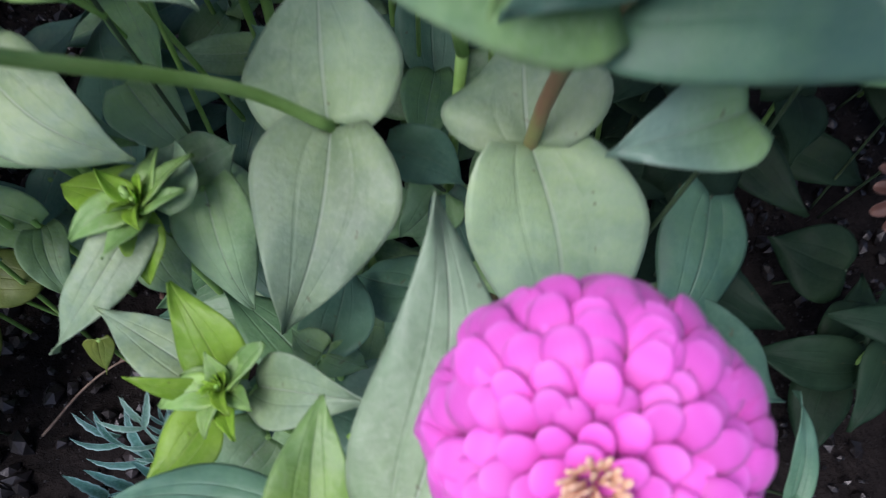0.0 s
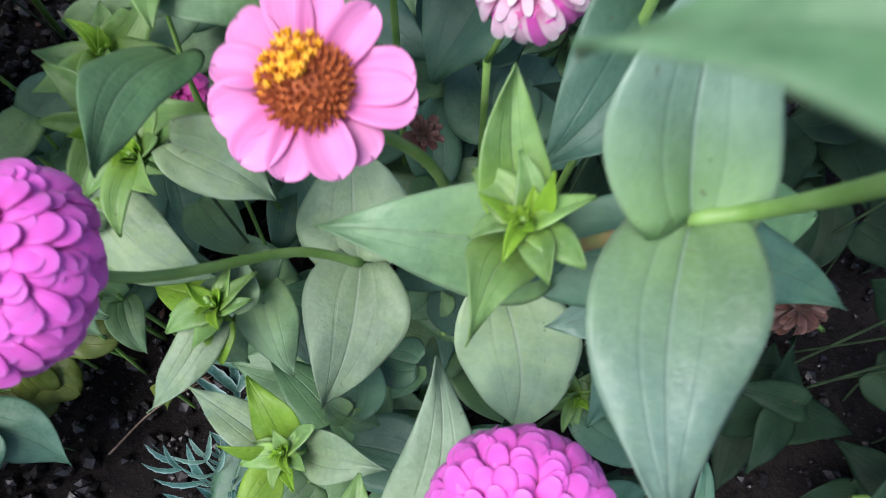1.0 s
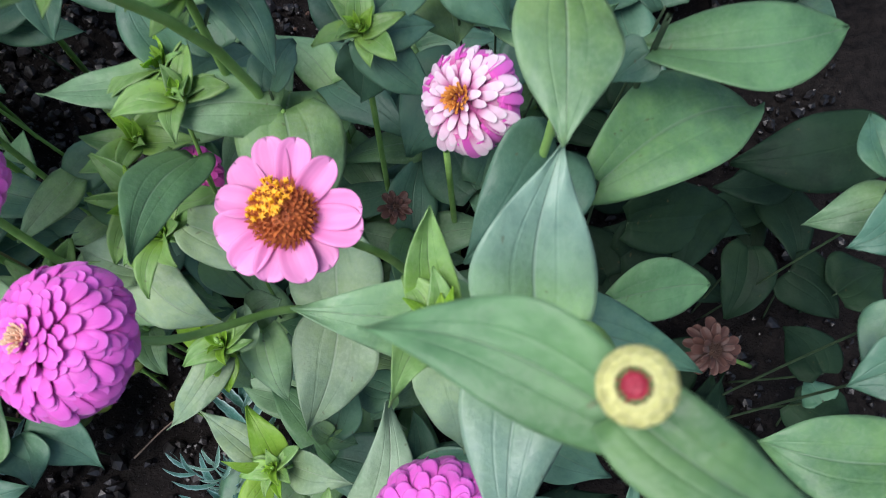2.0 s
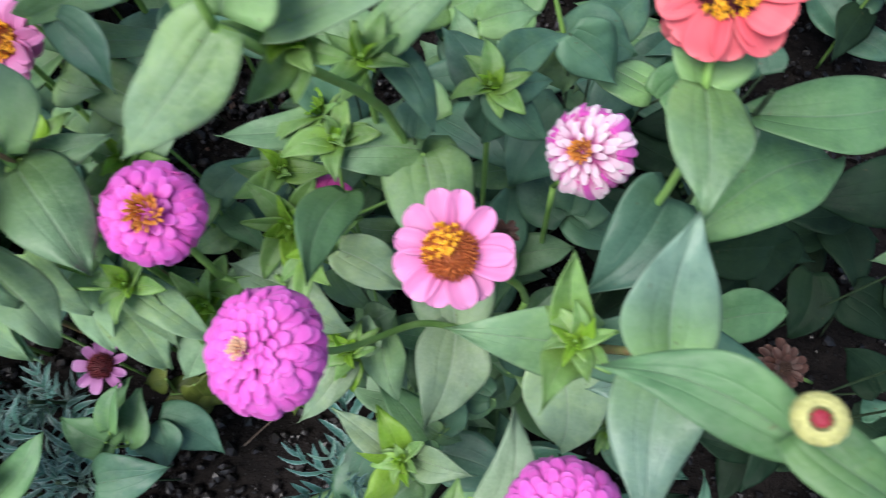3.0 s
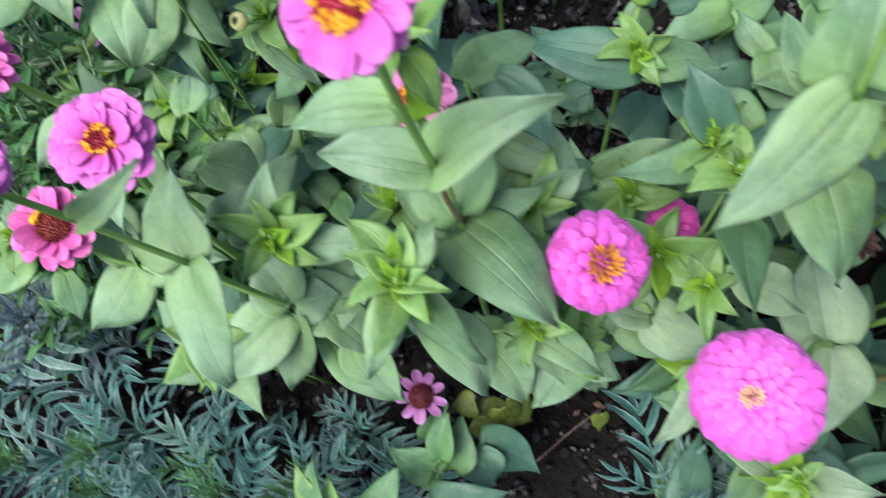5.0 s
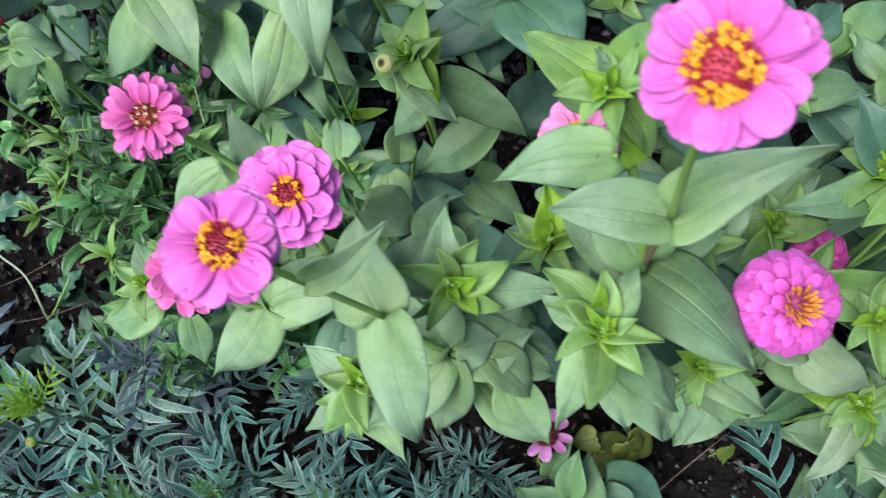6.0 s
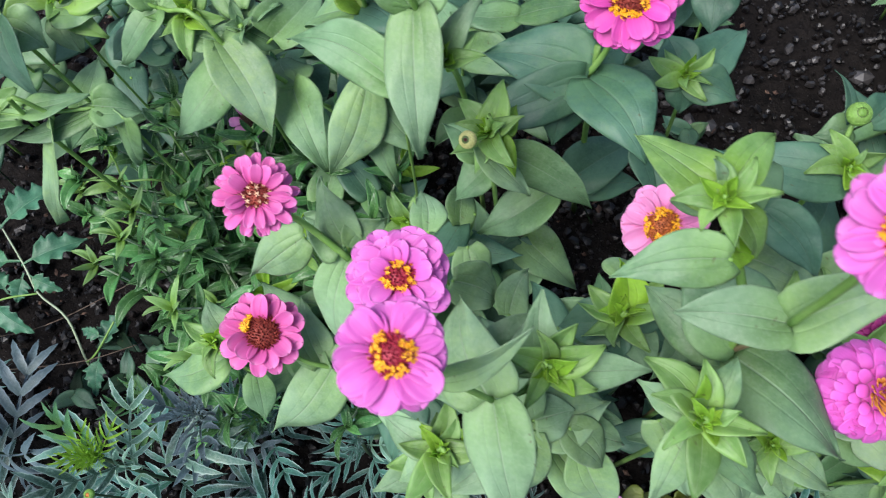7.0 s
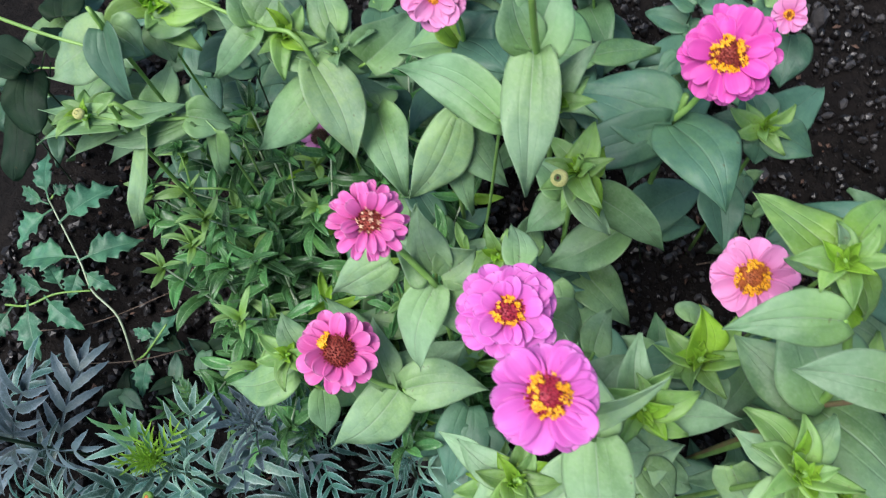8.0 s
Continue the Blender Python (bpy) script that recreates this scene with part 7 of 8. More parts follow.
stem(p, (-0.292, 0.012, -0.005), (-0.31, 0.008, 0.072), (-0.319, 0.005, 0.12), radius=0.0010, taper=0.8, mat=STEM_SHADE)
stem(p, (-0.42, -0.015, 0.13), (-0.417, -0.011, 0.147), (-0.414, -0.007, 0.16), radius=0.0014, taper=0.8)
stem(p, (-0.341, 0.044, -0.005), (-0.33, 0.04, 0.066), (-0.324, 0.037, 0.11), radius=0.0014, taper=0.8)
stem(p, (-0.327, 0.038, 0.09), (-0.322, 0.042, 0.107), (-0.318, 0.046, 0.12), radius=0.0014, taper=0.8)
stem(p, (-0.417, -0.011, 0.147), (-0.411, -0.007, 0.159), (-0.406, -0.004, 0.17), radius=0.0014, taper=0.8)

p = plant_at(-0.679, 0.485, 'wilted zinnia with few violet petals')
stem(p, (-0.679, 0.485, -0.005), (-0.679, 0.485, 0.1), (-0.672, 0.486, 0.1), radius=0.0016, taper=0.8)
stem(p, (-0.672, 0.486, 0.1), (-0.669, 0.441, 0.17), radius=0.0014, taper=0.8)
ray_flower(p, (-0.669, 0.441, 0.175), (0.2, -0.3, 1), 0.042, 'dusky', ((7, 1.0, -5),), 0.4, STRAW, 0.6, '', 161, wide=0.8)


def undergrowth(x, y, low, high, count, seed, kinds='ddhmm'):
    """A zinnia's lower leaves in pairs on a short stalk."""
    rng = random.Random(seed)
    # Kinds d, h and n put part of the bed's shade into leaf colour.
    p = plant_at(x, y, "low zinnia stalk with leaves coloured darker for shade in the bed", group="shaded zinnia stalks")
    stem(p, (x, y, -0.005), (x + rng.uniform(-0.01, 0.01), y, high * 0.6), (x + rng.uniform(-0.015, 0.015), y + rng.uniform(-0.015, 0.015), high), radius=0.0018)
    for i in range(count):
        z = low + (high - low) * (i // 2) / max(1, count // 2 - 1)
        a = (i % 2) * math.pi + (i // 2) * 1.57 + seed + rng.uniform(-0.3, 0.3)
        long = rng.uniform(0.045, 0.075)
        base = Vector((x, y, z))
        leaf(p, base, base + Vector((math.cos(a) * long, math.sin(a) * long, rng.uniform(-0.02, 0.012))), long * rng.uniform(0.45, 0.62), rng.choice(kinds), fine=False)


undergrowth(-0.116, 0.01, 0.030, 0.102, 8, 0)
undergrowth(-0.048, 0.051, 0.036, 0.120, 8, 1)
undergrowth(0.013, 0.044, 0.029, 0.098, 8, 2)
undergrowth(-0.064, 0.103, 0.031, 0.103, 8, 3)
undergrowth(0.017, 0.121, 0.038, 0.128, 8, 4)
undergrowth(-0.513, 0.17, 0.039, 0.130, 8, 5)
undergrowth(-0.376, 0.193, 0.040, 0.132, 8, 6)
undergrowth(-0.351, 0.183, 0.040, 0.133, 8, 7)
undergrowth(-0.265, 0.146, 0.052, 0.172, 8, 8)
undergrowth(-0.204, 0.181, 0.031, 0.104, 8, 9)
undergrowth(-0.103, 0.14, 0.030, 0.098, 8, 10)
undergrowth(-0.05, 0.141, 0.039, 0.130, 8, 11)
undergrowth(0.024, 0.157, 0.031, 0.102, 8, 12)
undergrowth(-0.594, 0.215, 0.051, 0.171, 8, 13)
undergrowth(-0.558, 0.255, 0.049, 0.162, 8, 14)
undergrowth(-0.474, 0.26, 0.051, 0.170, 8, 15)
undergrowth(-0.374, 0.227, 0.053, 0.176, 8, 16)
undergrowth(-0.33, 0.235, 0.047, 0.157, 8, 17)
undergrowth(-0.252, 0.239, 0.050, 0.168, 8, 18)
undergrowth(-0.189, 0.241, 0.030, 0.099, 8, 19)
undergrowth(-0.099, 0.234, 0.038, 0.127, 8, 20)
undergrowth(-0.06, 0.246, 0.035, 0.117, 8, 21)
undergrowth(-0.003, 0.223, 0.038, 0.125, 8, 22)
undergrowth(-0.593, 0.3, 0.047, 0.156, 8, 23)
undergrowth(-0.522, 0.294, 0.050, 0.166, 8, 24)
undergrowth(-0.452, 0.315, 0.062, 0.206, 8, 25)
undergrowth(-0.423, 0.277, 0.039, 0.131, 8, 26)
undergrowth(-0.187, 0.292, 0.043, 0.144, 8, 27)
undergrowth(-0.132, 0.292, 0.047, 0.156, 8, 28)
undergrowth(-0.063, 0.307, 0.060, 0.200, 8, 29)
undergrowth(0.001, 0.295, 0.042, 0.140, 8, 30)
undergrowth(-0.589, 0.348, 0.048, 0.161, 8, 31)
undergrowth(-0.542, 0.361, 0.049, 0.165, 8, 32)
undergrowth(-0.039, 0.389, 0.052, 0.174, 8, 35)
undergrowth(-0.006, 0.358, 0.052, 0.172, 8, 36)
undergrowth(0.097, 0.378, 0.052, 0.174, 8, 37)
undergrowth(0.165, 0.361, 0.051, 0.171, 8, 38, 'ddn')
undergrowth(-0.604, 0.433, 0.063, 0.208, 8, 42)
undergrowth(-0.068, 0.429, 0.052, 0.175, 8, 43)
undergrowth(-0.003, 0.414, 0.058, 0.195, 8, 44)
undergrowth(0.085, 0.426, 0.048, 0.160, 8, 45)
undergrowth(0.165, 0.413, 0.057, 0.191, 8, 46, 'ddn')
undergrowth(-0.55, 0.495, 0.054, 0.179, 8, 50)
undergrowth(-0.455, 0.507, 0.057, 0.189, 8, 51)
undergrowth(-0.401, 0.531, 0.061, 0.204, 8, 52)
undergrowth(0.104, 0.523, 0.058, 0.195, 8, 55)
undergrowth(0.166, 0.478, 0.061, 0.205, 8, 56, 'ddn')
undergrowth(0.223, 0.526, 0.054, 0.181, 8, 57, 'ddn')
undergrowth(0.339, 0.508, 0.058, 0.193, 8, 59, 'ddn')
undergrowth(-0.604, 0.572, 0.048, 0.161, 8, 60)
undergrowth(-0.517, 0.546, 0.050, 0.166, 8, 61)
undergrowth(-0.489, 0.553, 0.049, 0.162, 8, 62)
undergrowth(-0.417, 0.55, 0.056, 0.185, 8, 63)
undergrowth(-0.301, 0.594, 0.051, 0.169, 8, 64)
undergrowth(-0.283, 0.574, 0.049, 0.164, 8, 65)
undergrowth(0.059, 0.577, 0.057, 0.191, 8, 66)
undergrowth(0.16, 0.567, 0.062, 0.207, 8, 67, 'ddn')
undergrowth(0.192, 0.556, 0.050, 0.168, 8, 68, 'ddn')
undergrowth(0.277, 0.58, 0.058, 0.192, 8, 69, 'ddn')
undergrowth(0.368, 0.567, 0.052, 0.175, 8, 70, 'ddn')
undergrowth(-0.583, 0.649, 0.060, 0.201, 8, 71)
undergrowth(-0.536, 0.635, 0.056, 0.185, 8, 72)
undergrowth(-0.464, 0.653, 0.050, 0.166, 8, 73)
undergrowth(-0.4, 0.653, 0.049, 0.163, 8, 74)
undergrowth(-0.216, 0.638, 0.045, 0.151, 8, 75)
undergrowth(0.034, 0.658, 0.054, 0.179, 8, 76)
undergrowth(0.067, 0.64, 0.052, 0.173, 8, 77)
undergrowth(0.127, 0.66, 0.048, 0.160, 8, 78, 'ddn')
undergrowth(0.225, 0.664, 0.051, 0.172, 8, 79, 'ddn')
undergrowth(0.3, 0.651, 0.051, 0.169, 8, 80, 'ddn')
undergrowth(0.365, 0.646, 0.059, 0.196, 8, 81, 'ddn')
undergrowth(-0.86, 0.47, 0.048, 0.159, 8, 82)
undergrowth(-0.93, 0.52, 0.063, 0.209, 8, 83)
undergrowth(-0.98, 0.58, 0.054, 0.179, 8, 84)
undergrowth(-0.8, 0.5, 0.056, 0.186, 8, 85)
undergrowth(-0.75, 0.55, 0.053, 0.178, 8, 86)
undergrowth(-0.68, 0.52, 0.060, 0.200, 8, 87)
undergrowth(-0.62, 0.58, 0.060, 0.199, 8, 88)
undergrowth(-0.7, 0.62, 0.055, 0.183, 8, 89)
undergrowth(-0.85, 0.6, 0.054, 0.179, 8, 90)
undergrowth(-0.9, 0.68, 0.058, 0.193, 8, 91)
undergrowth(-0.78, 0.68, 0.060, 0.201, 8, 92)
undergrowth(-1.05, 0.5, 0.052, 0.174, 8, 93)
undergrowth(-0.55, 0.62, 0.058, 0.194, 8, 94)
undergrowth(-0.65, 0.46, 0.062, 0.208, 8, 95)
# Stalks at the right: every leaf carries deep shade in its colour.
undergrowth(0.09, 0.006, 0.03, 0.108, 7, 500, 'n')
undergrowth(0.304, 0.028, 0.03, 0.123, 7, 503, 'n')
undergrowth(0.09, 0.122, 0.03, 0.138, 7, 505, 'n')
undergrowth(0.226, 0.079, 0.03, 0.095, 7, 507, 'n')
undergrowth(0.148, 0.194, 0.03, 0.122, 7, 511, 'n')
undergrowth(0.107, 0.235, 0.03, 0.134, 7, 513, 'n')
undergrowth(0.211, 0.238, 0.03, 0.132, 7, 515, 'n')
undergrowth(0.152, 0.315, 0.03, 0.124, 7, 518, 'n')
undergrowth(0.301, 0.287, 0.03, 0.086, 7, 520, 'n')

p = plant_at(-1.039, 0.526, 'rounded leaves coloured dark for the shaded end of the bed')
stem(p, (-1.039, 0.526, -0.005), (-1.039, 0.526, 0.15), radius=0.002, taper=0.8)
# Near-black leaf colour stands in for the shade at this end.
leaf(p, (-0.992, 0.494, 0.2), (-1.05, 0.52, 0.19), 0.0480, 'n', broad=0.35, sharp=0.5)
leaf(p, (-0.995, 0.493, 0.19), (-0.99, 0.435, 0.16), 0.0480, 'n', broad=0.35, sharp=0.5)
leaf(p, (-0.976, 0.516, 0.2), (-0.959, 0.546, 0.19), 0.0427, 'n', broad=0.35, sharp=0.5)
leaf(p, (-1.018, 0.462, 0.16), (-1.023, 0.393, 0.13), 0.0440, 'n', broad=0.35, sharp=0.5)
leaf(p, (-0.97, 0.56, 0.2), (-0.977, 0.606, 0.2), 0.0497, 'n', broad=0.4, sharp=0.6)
ray_flower(p, (-0.961, 0.565, 0.1), (0.2, -0.2, 1), 0.021, 'coral', ((9, 1.0, 35), (7, .8, 50)), 0.3, CRIMSON, 0.5, '', 171)
stem(p, (-1.122, 0.592, 0.05), (-0.961, 0.565, 0.096), radius=0.0014, taper=0.8)
stem(p, (-1.018, 0.506, -0.005), (-1.001, 0.498, 0.12), (-0.992, 0.494, 0.2), radius=0.0010, taper=0.8, mat=STEM_SHADE)
stem(p, (-0.995, 0.495, 0.171), (-0.995, 0.499, 0.187), (-0.994, 0.501, 0.2), radius=0.0010, taper=0.8, mat=STEM_SHADE)
stem(p, (-0.995, 0.495, 0.171), (-0.985, 0.507, 0.187), (-0.976, 0.516, 0.2), radius=0.0010, taper=0.8, mat=STEM_SHADE)
stem(p, (-1.02, 0.431, -0.005), (-1.019, 0.451, 0.096), (-1.018, 0.462, 0.16), radius=0.0010, taper=0.8, mat=STEM_SHADE)
stem(p, (-1.019, 0.455, 0.119), (-1.004, 0.451, 0.136), (-0.993, 0.448, 0.15), radius=0.0010, taper=0.8, mat=STEM_SHADE)
stem(p, (-0.998, 0.497, 0.149), (-0.989, 0.507, 0.166), (-0.982, 0.515, 0.18), radius=0.0010, taper=0.8, mat=STEM_SHADE)
stem(p, (-0.968, 0.566, 0.094), (-0.969, 0.563, 0.152), (-0.97, 0.56, 0.2), radius=0.0010, taper=0.8, mat=STEM_SHADE)
p = plant_at(-0.879, 0.207, "young tomato plant with lobed dark green leaflets", "tomato_plant", "tomato plant", "tomato seedlings")
stem(p, (-0.879, 0.207, 0), (-0.89, 0.225, 0.02), (-0.908, 0.269, 0.045), (-0.94, 0.295, 0.058), (-0.959, 0.327, 0.068), (-1.009, 0.394, 0.081), radius=0.0016, taper=0.6, mat=STEM_PALE)
leaflet(p, (-1.008, 0.392, 0.081), (-1.034, 0.457, 0.085), 0.0293)
leaflet(p, (-1.001, 0.383, 0.08), (-1.045, 0.338, 0.07), 0.0426)
leaflet(p, (-1.007, 0.388, 0.081), (-1.054, 0.408, 0.081), 0.0208)
leaflet(p, (-0.990, 0.366, 0.078), (-0.940, 0.425, 0.076), 0.0560)
leaflet(p, (-1.005, 0.4, 0.081), (-0.991, 0.412, 0.085), 0.0180)
leaflet(p, (-0.961, 0.33, 0.068), (-1.043, 0.326, 0.064), 0.0423)
leaflet(p, (-0.961, 0.325, 0.068), (-0.897, 0.362, 0.064), 0.0422)
leaflet(p, (-0.954, 0.316, 0.065), (-0.916, 0.297, 0.057), 0.0230)
leaflet(p, (-0.958, 0.317, 0.065), (-0.966, 0.284, 0.057), 0.0257)
stem(p, (-1.048, 0.274, 0.045), (-1.011, 0.272, 0.058), (-0.982, 0.288, 0.058), (-0.94, 0.295, 0.058), radius=0.0014, taper=0.8)
leaflet(p, (-0.995, 0.285, 0.059), (-0.947, 0.249, 0.051), 0.0323)
leaflet(p, (-1.013, 0.278, 0.059), (-0.989, 0.212, 0.051), 0.0348)
leaflet(p, (-0.99, 0.29, 0.06), (-1.039, 0.304, 0.058), 0.0272)
leaflet(p, (-1.026, 0.274, 0.057), (-1.052, 0.309, 0.059), 0.0245)
leaflet(p, (-0.976, 0.294, 0.058), (-1.004, 0.325, 0.062), 0.0245)
leaflet(p, (-1.034, 0.271, 0.052), (-1.059, 0.225, 0.044), 0.0305)
stem(p, (-0.89, 0.225, 0.02), (-0.865, 0.232, 0.045), (-0.84, 0.261, 0.065), radius=0.0013, taper=0.8)
leaflet(p, (-0.865, 0.232, 0.045), (-0.841, 0.278, 0.053), 0.0291)
leaflet(p, (-0.853, 0.246, 0.055), (-0.882, 0.254, 0.059), 0.0157)
leaflet(p, (-0.861, 0.231, 0.046), (-0.865, 0.184, 0.038), 0.0262)
stem(p, (-1.009, 0.394, 0.081), (-1.007, 0.397, 0.079), (-1.005, 0.4, 0.081), radius=0.0014, taper=0.8)
stem(p, (-1.014, 0.272, 0.057), (-1.013, 0.275, 0.057), (-1.013, 0.278, 0.059), radius=0.0014, taper=0.8)
p = plant_at(-0.826, 0.406, "wiry weed with long pale bare stalks", "weed", "weed", "weeds between the flowers")
stem(p, (-0.805, 0.408, 0), (-0.745, 0.376, 0.17), (-0.783, 0.37, 0.19), (-0.821, 0.368, 0.2), radius=0.0013, taper=0.8)
stem(p, (-0.805, 0.408, 0), (-0.774, 0.345, 0.12), (-0.795, 0.341, 0.16), (-0.825, 0.345, 0.17), radius=0.0013, taper=0.8)
stem(p, (-0.83, 0.421, 0), (-0.8, 0.38, 0.14), (-0.799, 0.395, 0.18), (-0.802, 0.408, 0.2), radius=0.0012, taper=0.8)
stem(p, (-0.772, 0.425, 0), (-0.73, 0.399, 0.14), (-0.729, 0.407, 0.2), (-0.733, 0.417, 0.22), radius=0.0012, taper=0.8)
shoot(p, (-0.821, 0.368, 0.2), 0.0176, 'w', (0, -0.2, 1), 8, 34, bud=False)
shoot(p, (-0.825, 0.345, 0.17), 0.0181, 'w', (0, -0.2, 1), 8, 35, bud=False)
shoot(p, (-0.802, 0.408, 0.2), 0.0179, 'w', (0, -0.2, 1), 8, 36, bud=False)
shoot(p, (-0.733, 0.417, 0.22), 0.0173, 'w', (0, -0.2, 1), 8, 37, bud=False)


# ---- marigolds ----
def marigold_leaf(length, pairs, seed, kind):
    mesh = feather(length, pairs, seed, 44, 0.44, 0.22 if kind == "u" else 0.12 if kind == "y" else 0.175, 0.36, 0.025, 0.26)
    mesh.materials.append(LEAF[kind])
    return mesh


FEATHER = {k: [marigold_leaf(0.105, 4, 10 + i, k) for i in range(4)] + [marigold_leaf(0.085, 3, 20 + i, k) for i in range(3)] for k in "kcguy"}


def marigold(x, y, height, seed, spread=1.0, count=16, tuft="g", blade_kind="k", ends=12):
    rng = random.Random(seed)
    p = plant_at(x, y, "low marigold plant with feathery blue-green leaves" if blade_kind == "k" else "marigold plant with broad violet-grey feathery leaves" if blade_kind == "u" else "small dark green marigold plant", "marigold_plant", "marigold", "marigolds along the edge")
    tip = Vector((x + rng.uniform(-0.02, 0.02), y + rng.uniform(-0.02, 0.02), height))
    part("stem", tube(((x, y, -0.005), (x, y, height * 0.5), tip), 0.0018), STEM_SHADE, p)
    for i in range(count):
        f = i / count
        a = i * 2.39996 + seed
        z = height * (0.22 + 0.76 * f)
        rise = 0.0 + 1.5 * f**1.3
        kind = "g" if tuft and f > 0.86 else "c" if blade_kind == "k" and f > 0.35 and (tuft == "y" or i % 3 == 0) else blade_kind
        ob = part("leaf", rng.choice(FEATHER[kind]), None, p)
        way = Vector((math.cos(a), math.sin(a), rise + rng.uniform(-0.2, 0.2)))
        at = Vector((x, y, z)) + (tip - Vector((x, y, height))) * f
        place(ob, at, way, (0, -0.2, 1), rng.uniform(-35, 35))
        ob.matrix_basis = ob.matrix_basis @ Matrix.Scale(spread * (1.15 - 0.5 * f) * rng.uniform(0.75, 1.2), 4)
    for i in range(ends):
        a = i * 2.39996 + seed
        ob = part("leaf", FEATHER[tuft or blade_kind][i % 7], None, p)
        place(ob, tip - Vector((0, 0, 0.004)), (math.cos(a), math.sin(a), 0.55 + 0.16 * i), (0, -0.2, 1), rng.uniform(-40, 40))
        ob.matrix_basis = ob.matrix_basis @ Matrix.Scale(spread * rng.uniform(0.2, 0.42), 4)
    return p


for i, (x, y, h, s, tuft, leaf_kind) in enumerate((
    (-0.737, 0.100, 0.20, 1.0, "y", "k"), (-0.655, 0.140, 0.14, 0.85, "g", "k"), (-0.925, 0.120, 0.17, 1.1, "", "u"), (-0.600, 0.060, 0.16, 0.9, "g", "k"), (-0.695, 0.148, 0.16, 0.9, "", "u"),
    (-0.690, 0.020, 0.16, 0.95, "g", "k"), (-0.525, 0.050, 0.13, 0.75, "g", "k"), (-0.490, 0.000, 0.15, 0.9, "g", "k"), (-0.400, 0.070, 0.10, 0.6, "", "k"), (-0.580, -0.030, 0.14, 0.95, "g", "k"),
    (-0.360, 0.000, 0.10, 0.75, "", "k"), (-0.125, 0.022, 0.10, 0.85, "", "k"), (-0.840, 0.040, 0.13, 0.9, "g", "k"),
    (-0.430, -0.060, 0.12, 0.85, "g", "k"), (-1.030, 0.130, 0.13, 1.0, "", "k"), (-0.910, 0.050, 0.12, 0.8, "g", "k"), (-0.550, 0.130, 0.12, 0.75, "", "k"),
    (-0.767, 0.170, 0.10, 0.6, "g", "g"), (-0.630, 0.000, 0.12, 0.8, "g", "k"), (-0.450, 0.020, 0.12, 0.7, "g", "k"))):
    marigold(x, y, h, i + 1, s, 12 if tuft == "y" else 10, tuft, leaf_kind, 18 if tuft == "y" else 8 if x < -0.4 else 2)


ORANGE = plain_material("orange_bud_tip", (0.55, 0.16, 0.03), (0.72, 0.30, 0.08), 300, 0.6)
p = plant_at(-0.745, 0.075, "marigold stalk with one small orange bud", "marigold_plant", "marigold", "marigolds along the edge")
stem(p, (-0.745, 0.075, -0.005), (-0.747, 0.08, 0.12), (-0.75, 0.084, 0.198), radius=0.0012, mat=STEM_SHADE)
closed_bud(p, (-0.75, 0.084, 0.204), (0, -0.2, 1), 0.009, ORANGE, BUD)


# ---- weeds ----
def weed(x, y, height, seed, lean=(0.0, 0.0), kind="w"):
    """A wiry weed: thin arching pale stalks with narrow glossy leaves in pairs and a bright tuft at each end."""
    rng = random.Random(seed)
    p = plant_at(x, y, "wiry weed with narrow glossy green leaves", "weed", "weed", "weeds between the flowers")
    for b in range(4):
        a = b * 1.57 + rng.uniform(-0.5, 0.5)
        out = Vector((math.cos(a), math.sin(a), 0)) * rng.uniform(0.03, 0.10) + Vector((lean[0], lean[1], 0))
        h = height * rng.uniform(0.65, 1.1)
        foot = Vector((x, y, -0.004))
        top = Vector((x, y, 0)) + out + Vector((0, 0, h))
        mid = Vector((x, y, 0)) + out * 0.35 + Vector((0, 0, h * 0.62))
        part("stem", tube((foot, mid, top), 0.0015, 6, 5, 0.6), STEM_PALE, p)
        for i in range(7):
            f = 0.26 + 0.70 * i / 7
            at = mid.lerp(top, (f - 0.5) * 2) if f > 0.5 else foot.lerp(mid, f * 2)
            for sign in (-1, 1):
                ang = a + i * 1.6 + sign * 1.45 + rng.uniform(-0.3, 0.3)
                way = Vector((math.cos(ang), math.sin(ang), rng.uniform(-0.15, 0.75)))
                s = rng.uniform(0.030, 0.052) * (1.15 - 0.4 * f)
                ob = part("leaf", small_blade(kind, 0.03, 0.0078, rng.randrange(3), 0.75, 0.8), None, p)
                place(ob, at, way, (0, -0.2, 1), rng.uniform(-35, 35))
                ob.matrix_basis = ob.matrix_basis @ Matrix.Scale(s / 0.03, 4)
        tuft = ("y" if seed % 2 else "s", "w", "s", "w")[b]
        for i in range(6):
            ang = a + i * 1.9 + rng.uniform(-0.3, 0.3)
            ob = part("leaf", small_blade(tuft, 0.03, 0.0075, i % 3, 0.75, 0.8), None, p)
            place(ob, top, (math.cos(ang), math.sin(ang), 0.25 + 0.22 * i), (0, -0.2, 1), rng.uniform(-30, 30))
            ob.matrix_basis = ob.matrix_basis @ Matrix.Scale(rng.uniform(0.75, 1.15) * (1.15 - 0.1 * i), 4)


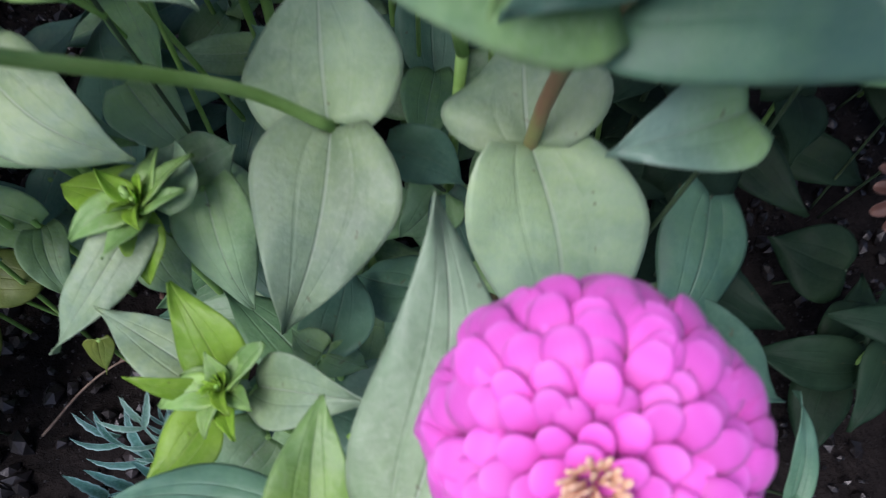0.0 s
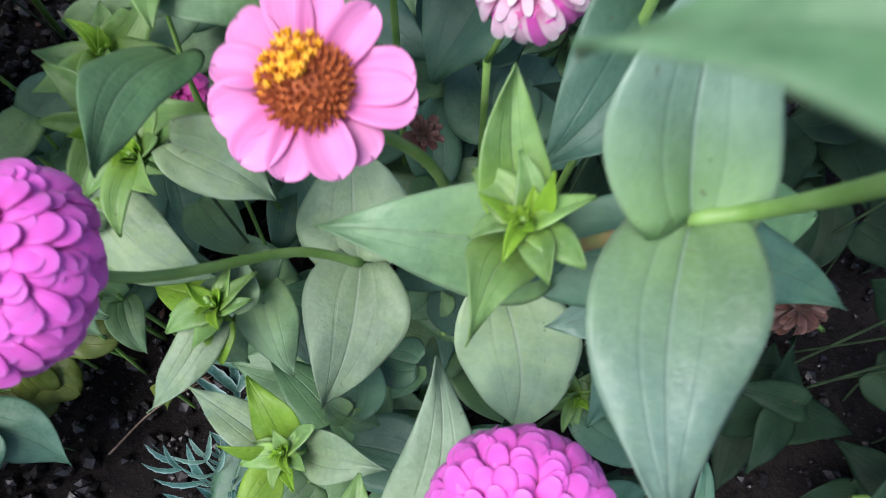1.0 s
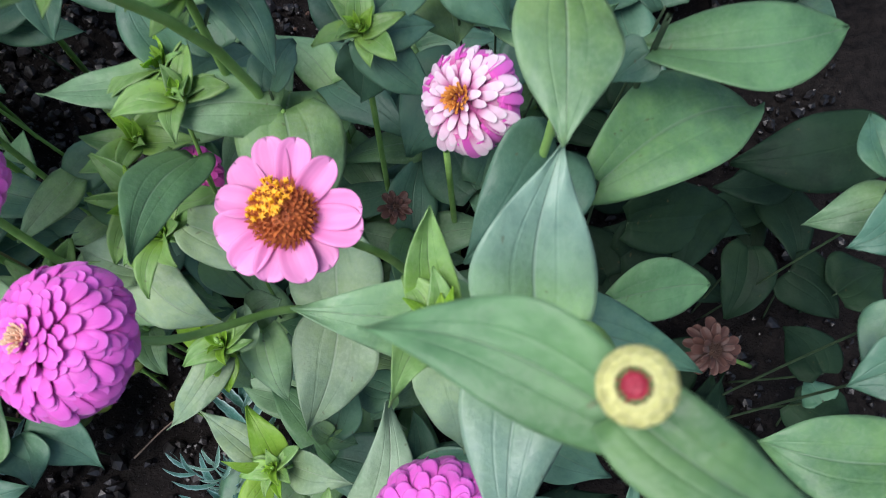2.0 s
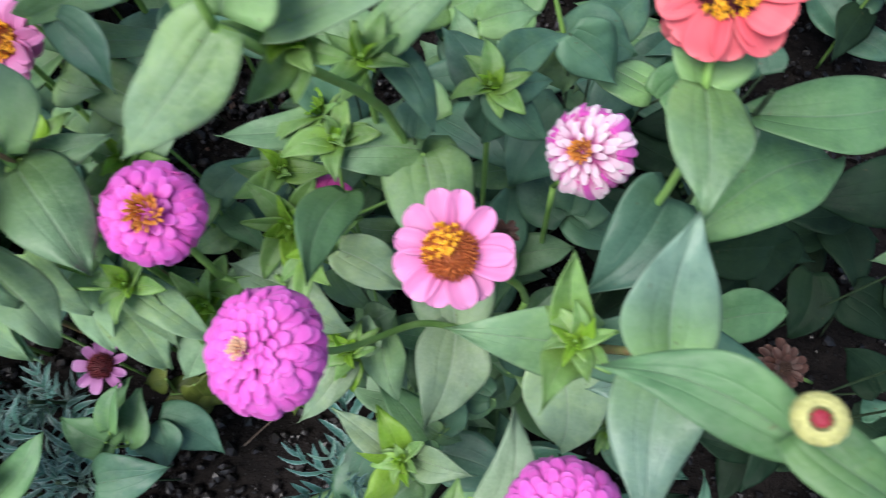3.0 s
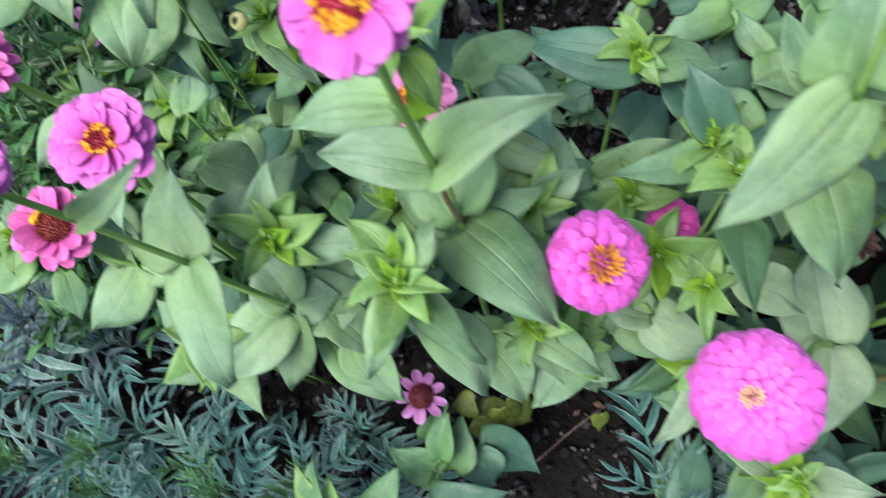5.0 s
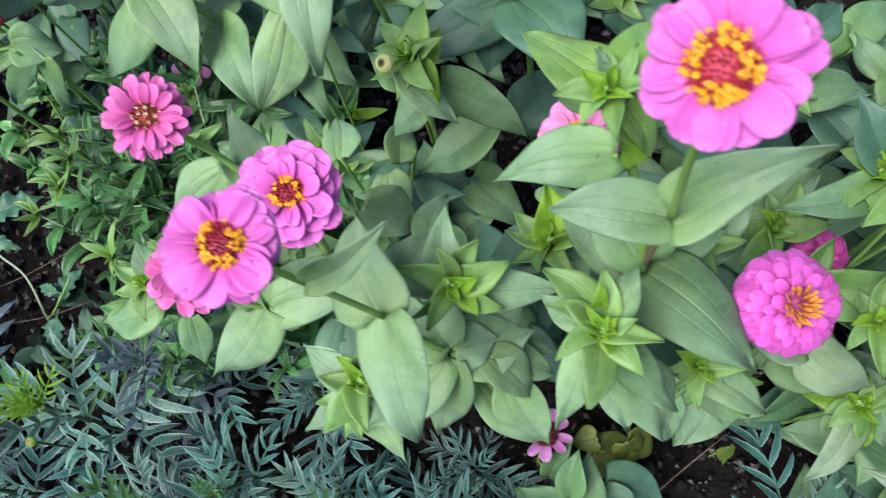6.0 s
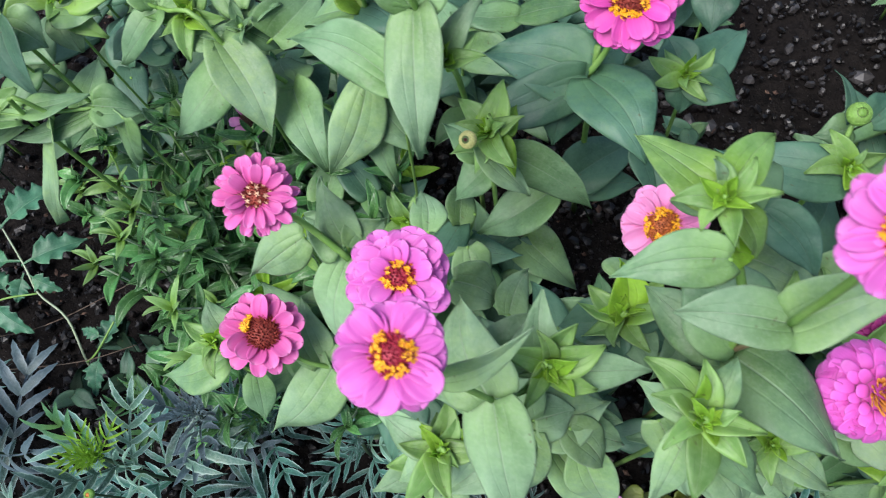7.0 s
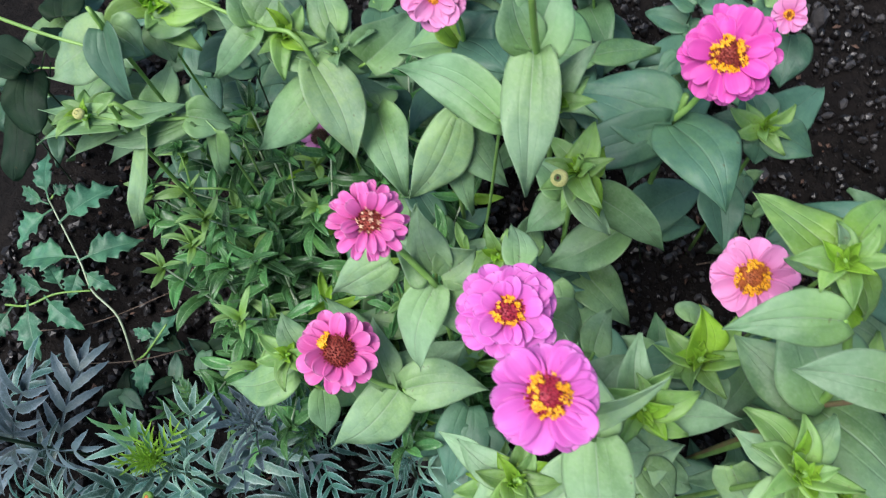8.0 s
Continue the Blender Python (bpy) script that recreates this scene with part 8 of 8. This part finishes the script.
for i, (x, y, h) in enumerate(((-0.72, 0.30, 0.20), (-0.65, 0.32, 0.22), (-0.78, 0.36, 0.19), (-0.70, 0.38, 0.20), (-0.62, 0.27, 0.20), (-0.60, 0.36, 0.18), (-0.56, 0.30, 0.20), (-0.74, 0.42, 0.17), (-0.53, 0.22, 0.18), (-0.50, 0.26, 0.17), (-0.67, 0.25, 0.17), (-0.58, 0.42, 0.18), (-0.66, 0.44, 0.18), (-0.73, 0.26, 0.18), (-0.69, 0.34, 0.21), (-0.64, 0.23, 0.17))):
    weed(x, y, h, 40 + i)


def seedling(x, y, seed, kinds="hdm", label="small green weed seedling on the open soil"):
    """A small weed with a few broad soft leaves close to the soil."""
    rng = random.Random(seed)
    p = plant_at(x, y, label, "weed", "weed", "seedlings on the open soil")
    top = Vector((x, y, 0.035 + rng.uniform(0, 0.015)))
    part("stem", tube(((x, y, -0.004), top), 0.0009, 6, 4, 0.7), STEM_PALE, p)
    for i in range(6):
        a = i * 2.1 + seed
        at = top - Vector((0, 0, 0.004 * (5 - i)))
        long = rng.uniform(0.018, 0.034)
        leaf(p, at, at + Vector((math.cos(a) * long, math.sin(a) * long, rng.uniform(-0.008, 0.008))), long * rng.uniform(0.45, 0.6), rng.choice(kinds), fine=False)


for i, (x, y) in enumerate(((-0.206, 0.445), (-0.182, 0.408), (-0.215, 0.486), (-0.226, 0.410), (-0.245, 0.455))):
    seedling(x, y, 300 + i)
# These seedlings use the darkened leaf colours to imitate shade.
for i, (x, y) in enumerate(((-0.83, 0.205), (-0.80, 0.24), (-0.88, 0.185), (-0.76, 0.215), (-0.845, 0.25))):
    seedling(x, y, 320 + i, "ndd", "small weed with leaves coloured dark for shade")


# ---- loose things on the soil ----
def twig(points, radius, label):
    return tagged(new("twig", finish(tube(points, radius, 6, 6, 0.5), TWIG)), label, "twig", "twigs on the soil")


def finish(mesh, mat):
    mesh.materials.append(mat)
    return mesh


twig(((-0.261, 0.39, 0.012), (-0.221, 0.398, 0.02), (-0.166, 0.417, 0.012)), 0.0009, 'thin pale forked twig lying on the soil')
twig(((-0.227, 0.398, 0.018), (-0.216, 0.418, 0.02), (-0.211, 0.443, 0.012)), 0.0009, 'thin pale twig branch on the soil')
twig(((-0.237, 0.047, 0.01), (-0.2, 0.079, 0.03), (-0.16, 0.108, 0.02)), 0.0009, 'long thin dry twig on dark soil')
twig(((-1.042, 0.247, 0.02), (-0.943, 0.265, 0.03), (-0.845, 0.317, 0.03)), 0.0009, 'pale dry stalk between weeds')
twig(((-0.976, 0.211, 0.04), (-0.879, 0.22, 0.05), (-0.818, 0.239, 0.05)), 0.0009, 'dry stalk leaning over the marigolds')
twig(((-0.29, 0.427, 0.012), (-0.269, 0.431, 0.016), (-0.239, 0.439, 0.012)), 0.0009, 'short pale dry twig near fallen leaves')
# ---- ground ----
def ground_mesh():
    """One sheet of soil: lumpy under the bed, flat and wide beyond it."""
    near_x, near_y = np.linspace(-1.5, 0.7, 150), np.linspace(-0.5, 1.2, 120)
    far = np.array([-60, -15, -5, -2.5])
    xs = np.concatenate([far, near_x, -far[::-1]])
    ys = np.concatenate([far, near_y, -far[::-1]])
    verts = []
    for y in ys:
        for x in xs:
            z = 0.0
            if abs(x + 0.4) < 1.2 and abs(y - 0.35) < 0.95:
                z = 0.012 * noise.noise((x * 9, y * 9, 0)) + 0.007 * noise.noise((x * 30, y * 30, 3)) + 0.004 * noise.noise((x * 75, y * 75, 7))
            verts.append((x, y, z - 0.004))
    n = len(xs)
    faces = [(j * n + i, j * n + i + 1, (j + 1) * n + i + 1, (j + 1) * n + i) for j in range(len(ys) - 1) for i in range(n - 1)]
    mesh = bpy.data.meshes.new("ground")
    mesh.from_pydata(verts, [], faces)
    mesh.materials.append(SOIL)
    return smooth(mesh)


tagged(new("ground", ground_mesh()), "dark crumbly garden soil of the flower bed", "soil", kind="structure")


def crumbs(name, count, low, high, mat, label, seed, area, thin=1.0):
    """Loose lumps strewn over the soil, in one mesh."""
    rng = random.Random(seed)
    bm = bmesh.new()
    bmesh.ops.create_icosphere(bm, subdivisions=1, radius=1.0)
    ball = [v.co.copy() for v in bm.verts]
    tri = [[v.index for v in f.verts] for f in bm.faces]
    bm.free()
    verts, faces = [], []
    for _ in range(count):
        x, y = area[0] + (area[1] - area[0]) * rng.random() ** thin, rng.uniform(area[2], area[3])
        r = low + (high - low) * rng.random() ** 5
        turn = Euler((rng.uniform(0, 6), rng.uniform(0, 6), rng.uniform(0, 6))).to_matrix()
        k = len(verts)
        for v in ball:
            q = turn @ Vector((v.x, v.y * 0.8, v.z * 0.6)) * r * rng.uniform(0.75, 1.2)
            verts.append((x + q.x, y + q.y, 0.002 + q.z + 0.012 * noise.noise((x * 9, y * 9, 0))))
        faces += [[i + k for i in f] for f in tri]
    mesh = bpy.data.meshes.new(name)
    mesh.from_pydata(verts, [], faces)
    mesh.materials.append(mat)
    return tagged(new(name, mesh), label, "soil", kind="stuff")


def flakes(name, count, mat, label, seed, area):
    """Bits of dry plant lying flat on the soil, in one mesh."""
    rng = random.Random(seed)
    verts, faces = [], []
    for _ in range(count):
        x, y = rng.uniform(area[0], area[1]), rng.uniform(area[2], area[3])
        z = 0.006 + 0.012 * noise.noise((x * 9, y * 9, 0))
        a, long, wide = rng.uniform(0, 6.28), rng.uniform(0.003, 0.014), rng.uniform(0.0012, 0.004)
        c, s, k = math.cos(a), math.sin(a), len(verts)
        for u, v, h in ((0, 0, 0), (0.4, 1, 0.2), (1, 0.1, 0.05), (0.5, -1, 0.15), (0.5, 0, 0.5)):
            verts.append((x + c * u * long - s * v * wide, y + s * u * long + c * v * wide, z + h * rng.uniform(0.002, 0.006)))
        faces += [[k, k + 3, k + 4], [k + 3, k + 2, k + 4], [k + 2, k + 1, k + 4], [k + 1, k, k + 4]]
    mesh = bpy.data.meshes.new(name)
    mesh.from_pydata(verts, [], faces)
    mesh.materials.append(mat)
    return tagged(new(name, mesh), label, "plant litter", kind="stuff")


crumbs("soil_crumbs", 19000, 0.0008, 0.010, CRUMB, "loose dark crumbs of garden soil", 5, (-1.1, -0.14, -0.1, 0.8))
# Right part of the bed: the crumbs' colour imitates deep shade.
crumbs("shaded_soil_crumbs", 9000, 0.0006, 0.008, CRUMB_SHADE, "loose soil crumbs coloured near black for shade", 7, (-0.16, 0.42, -0.1, 0.8))
crumbs("gravel", 3200, 0.0008, 0.010, STONE, "small grey stones lying on the soil", 6, (-0.6, 0.06, 0.3, 0.8), 2.0)
crumbs("pebbles", 170, 0.004, 0.026, STONE, "larger grey stones on the open soil", 12, (-0.48, 0.04, 0.50, 0.86), 2.0)
flakes("plant_litter", 350, STRAW, "bits of dry brown plant litter on the soil", 8, (-1.1, -0.05, 0.08, 0.8))
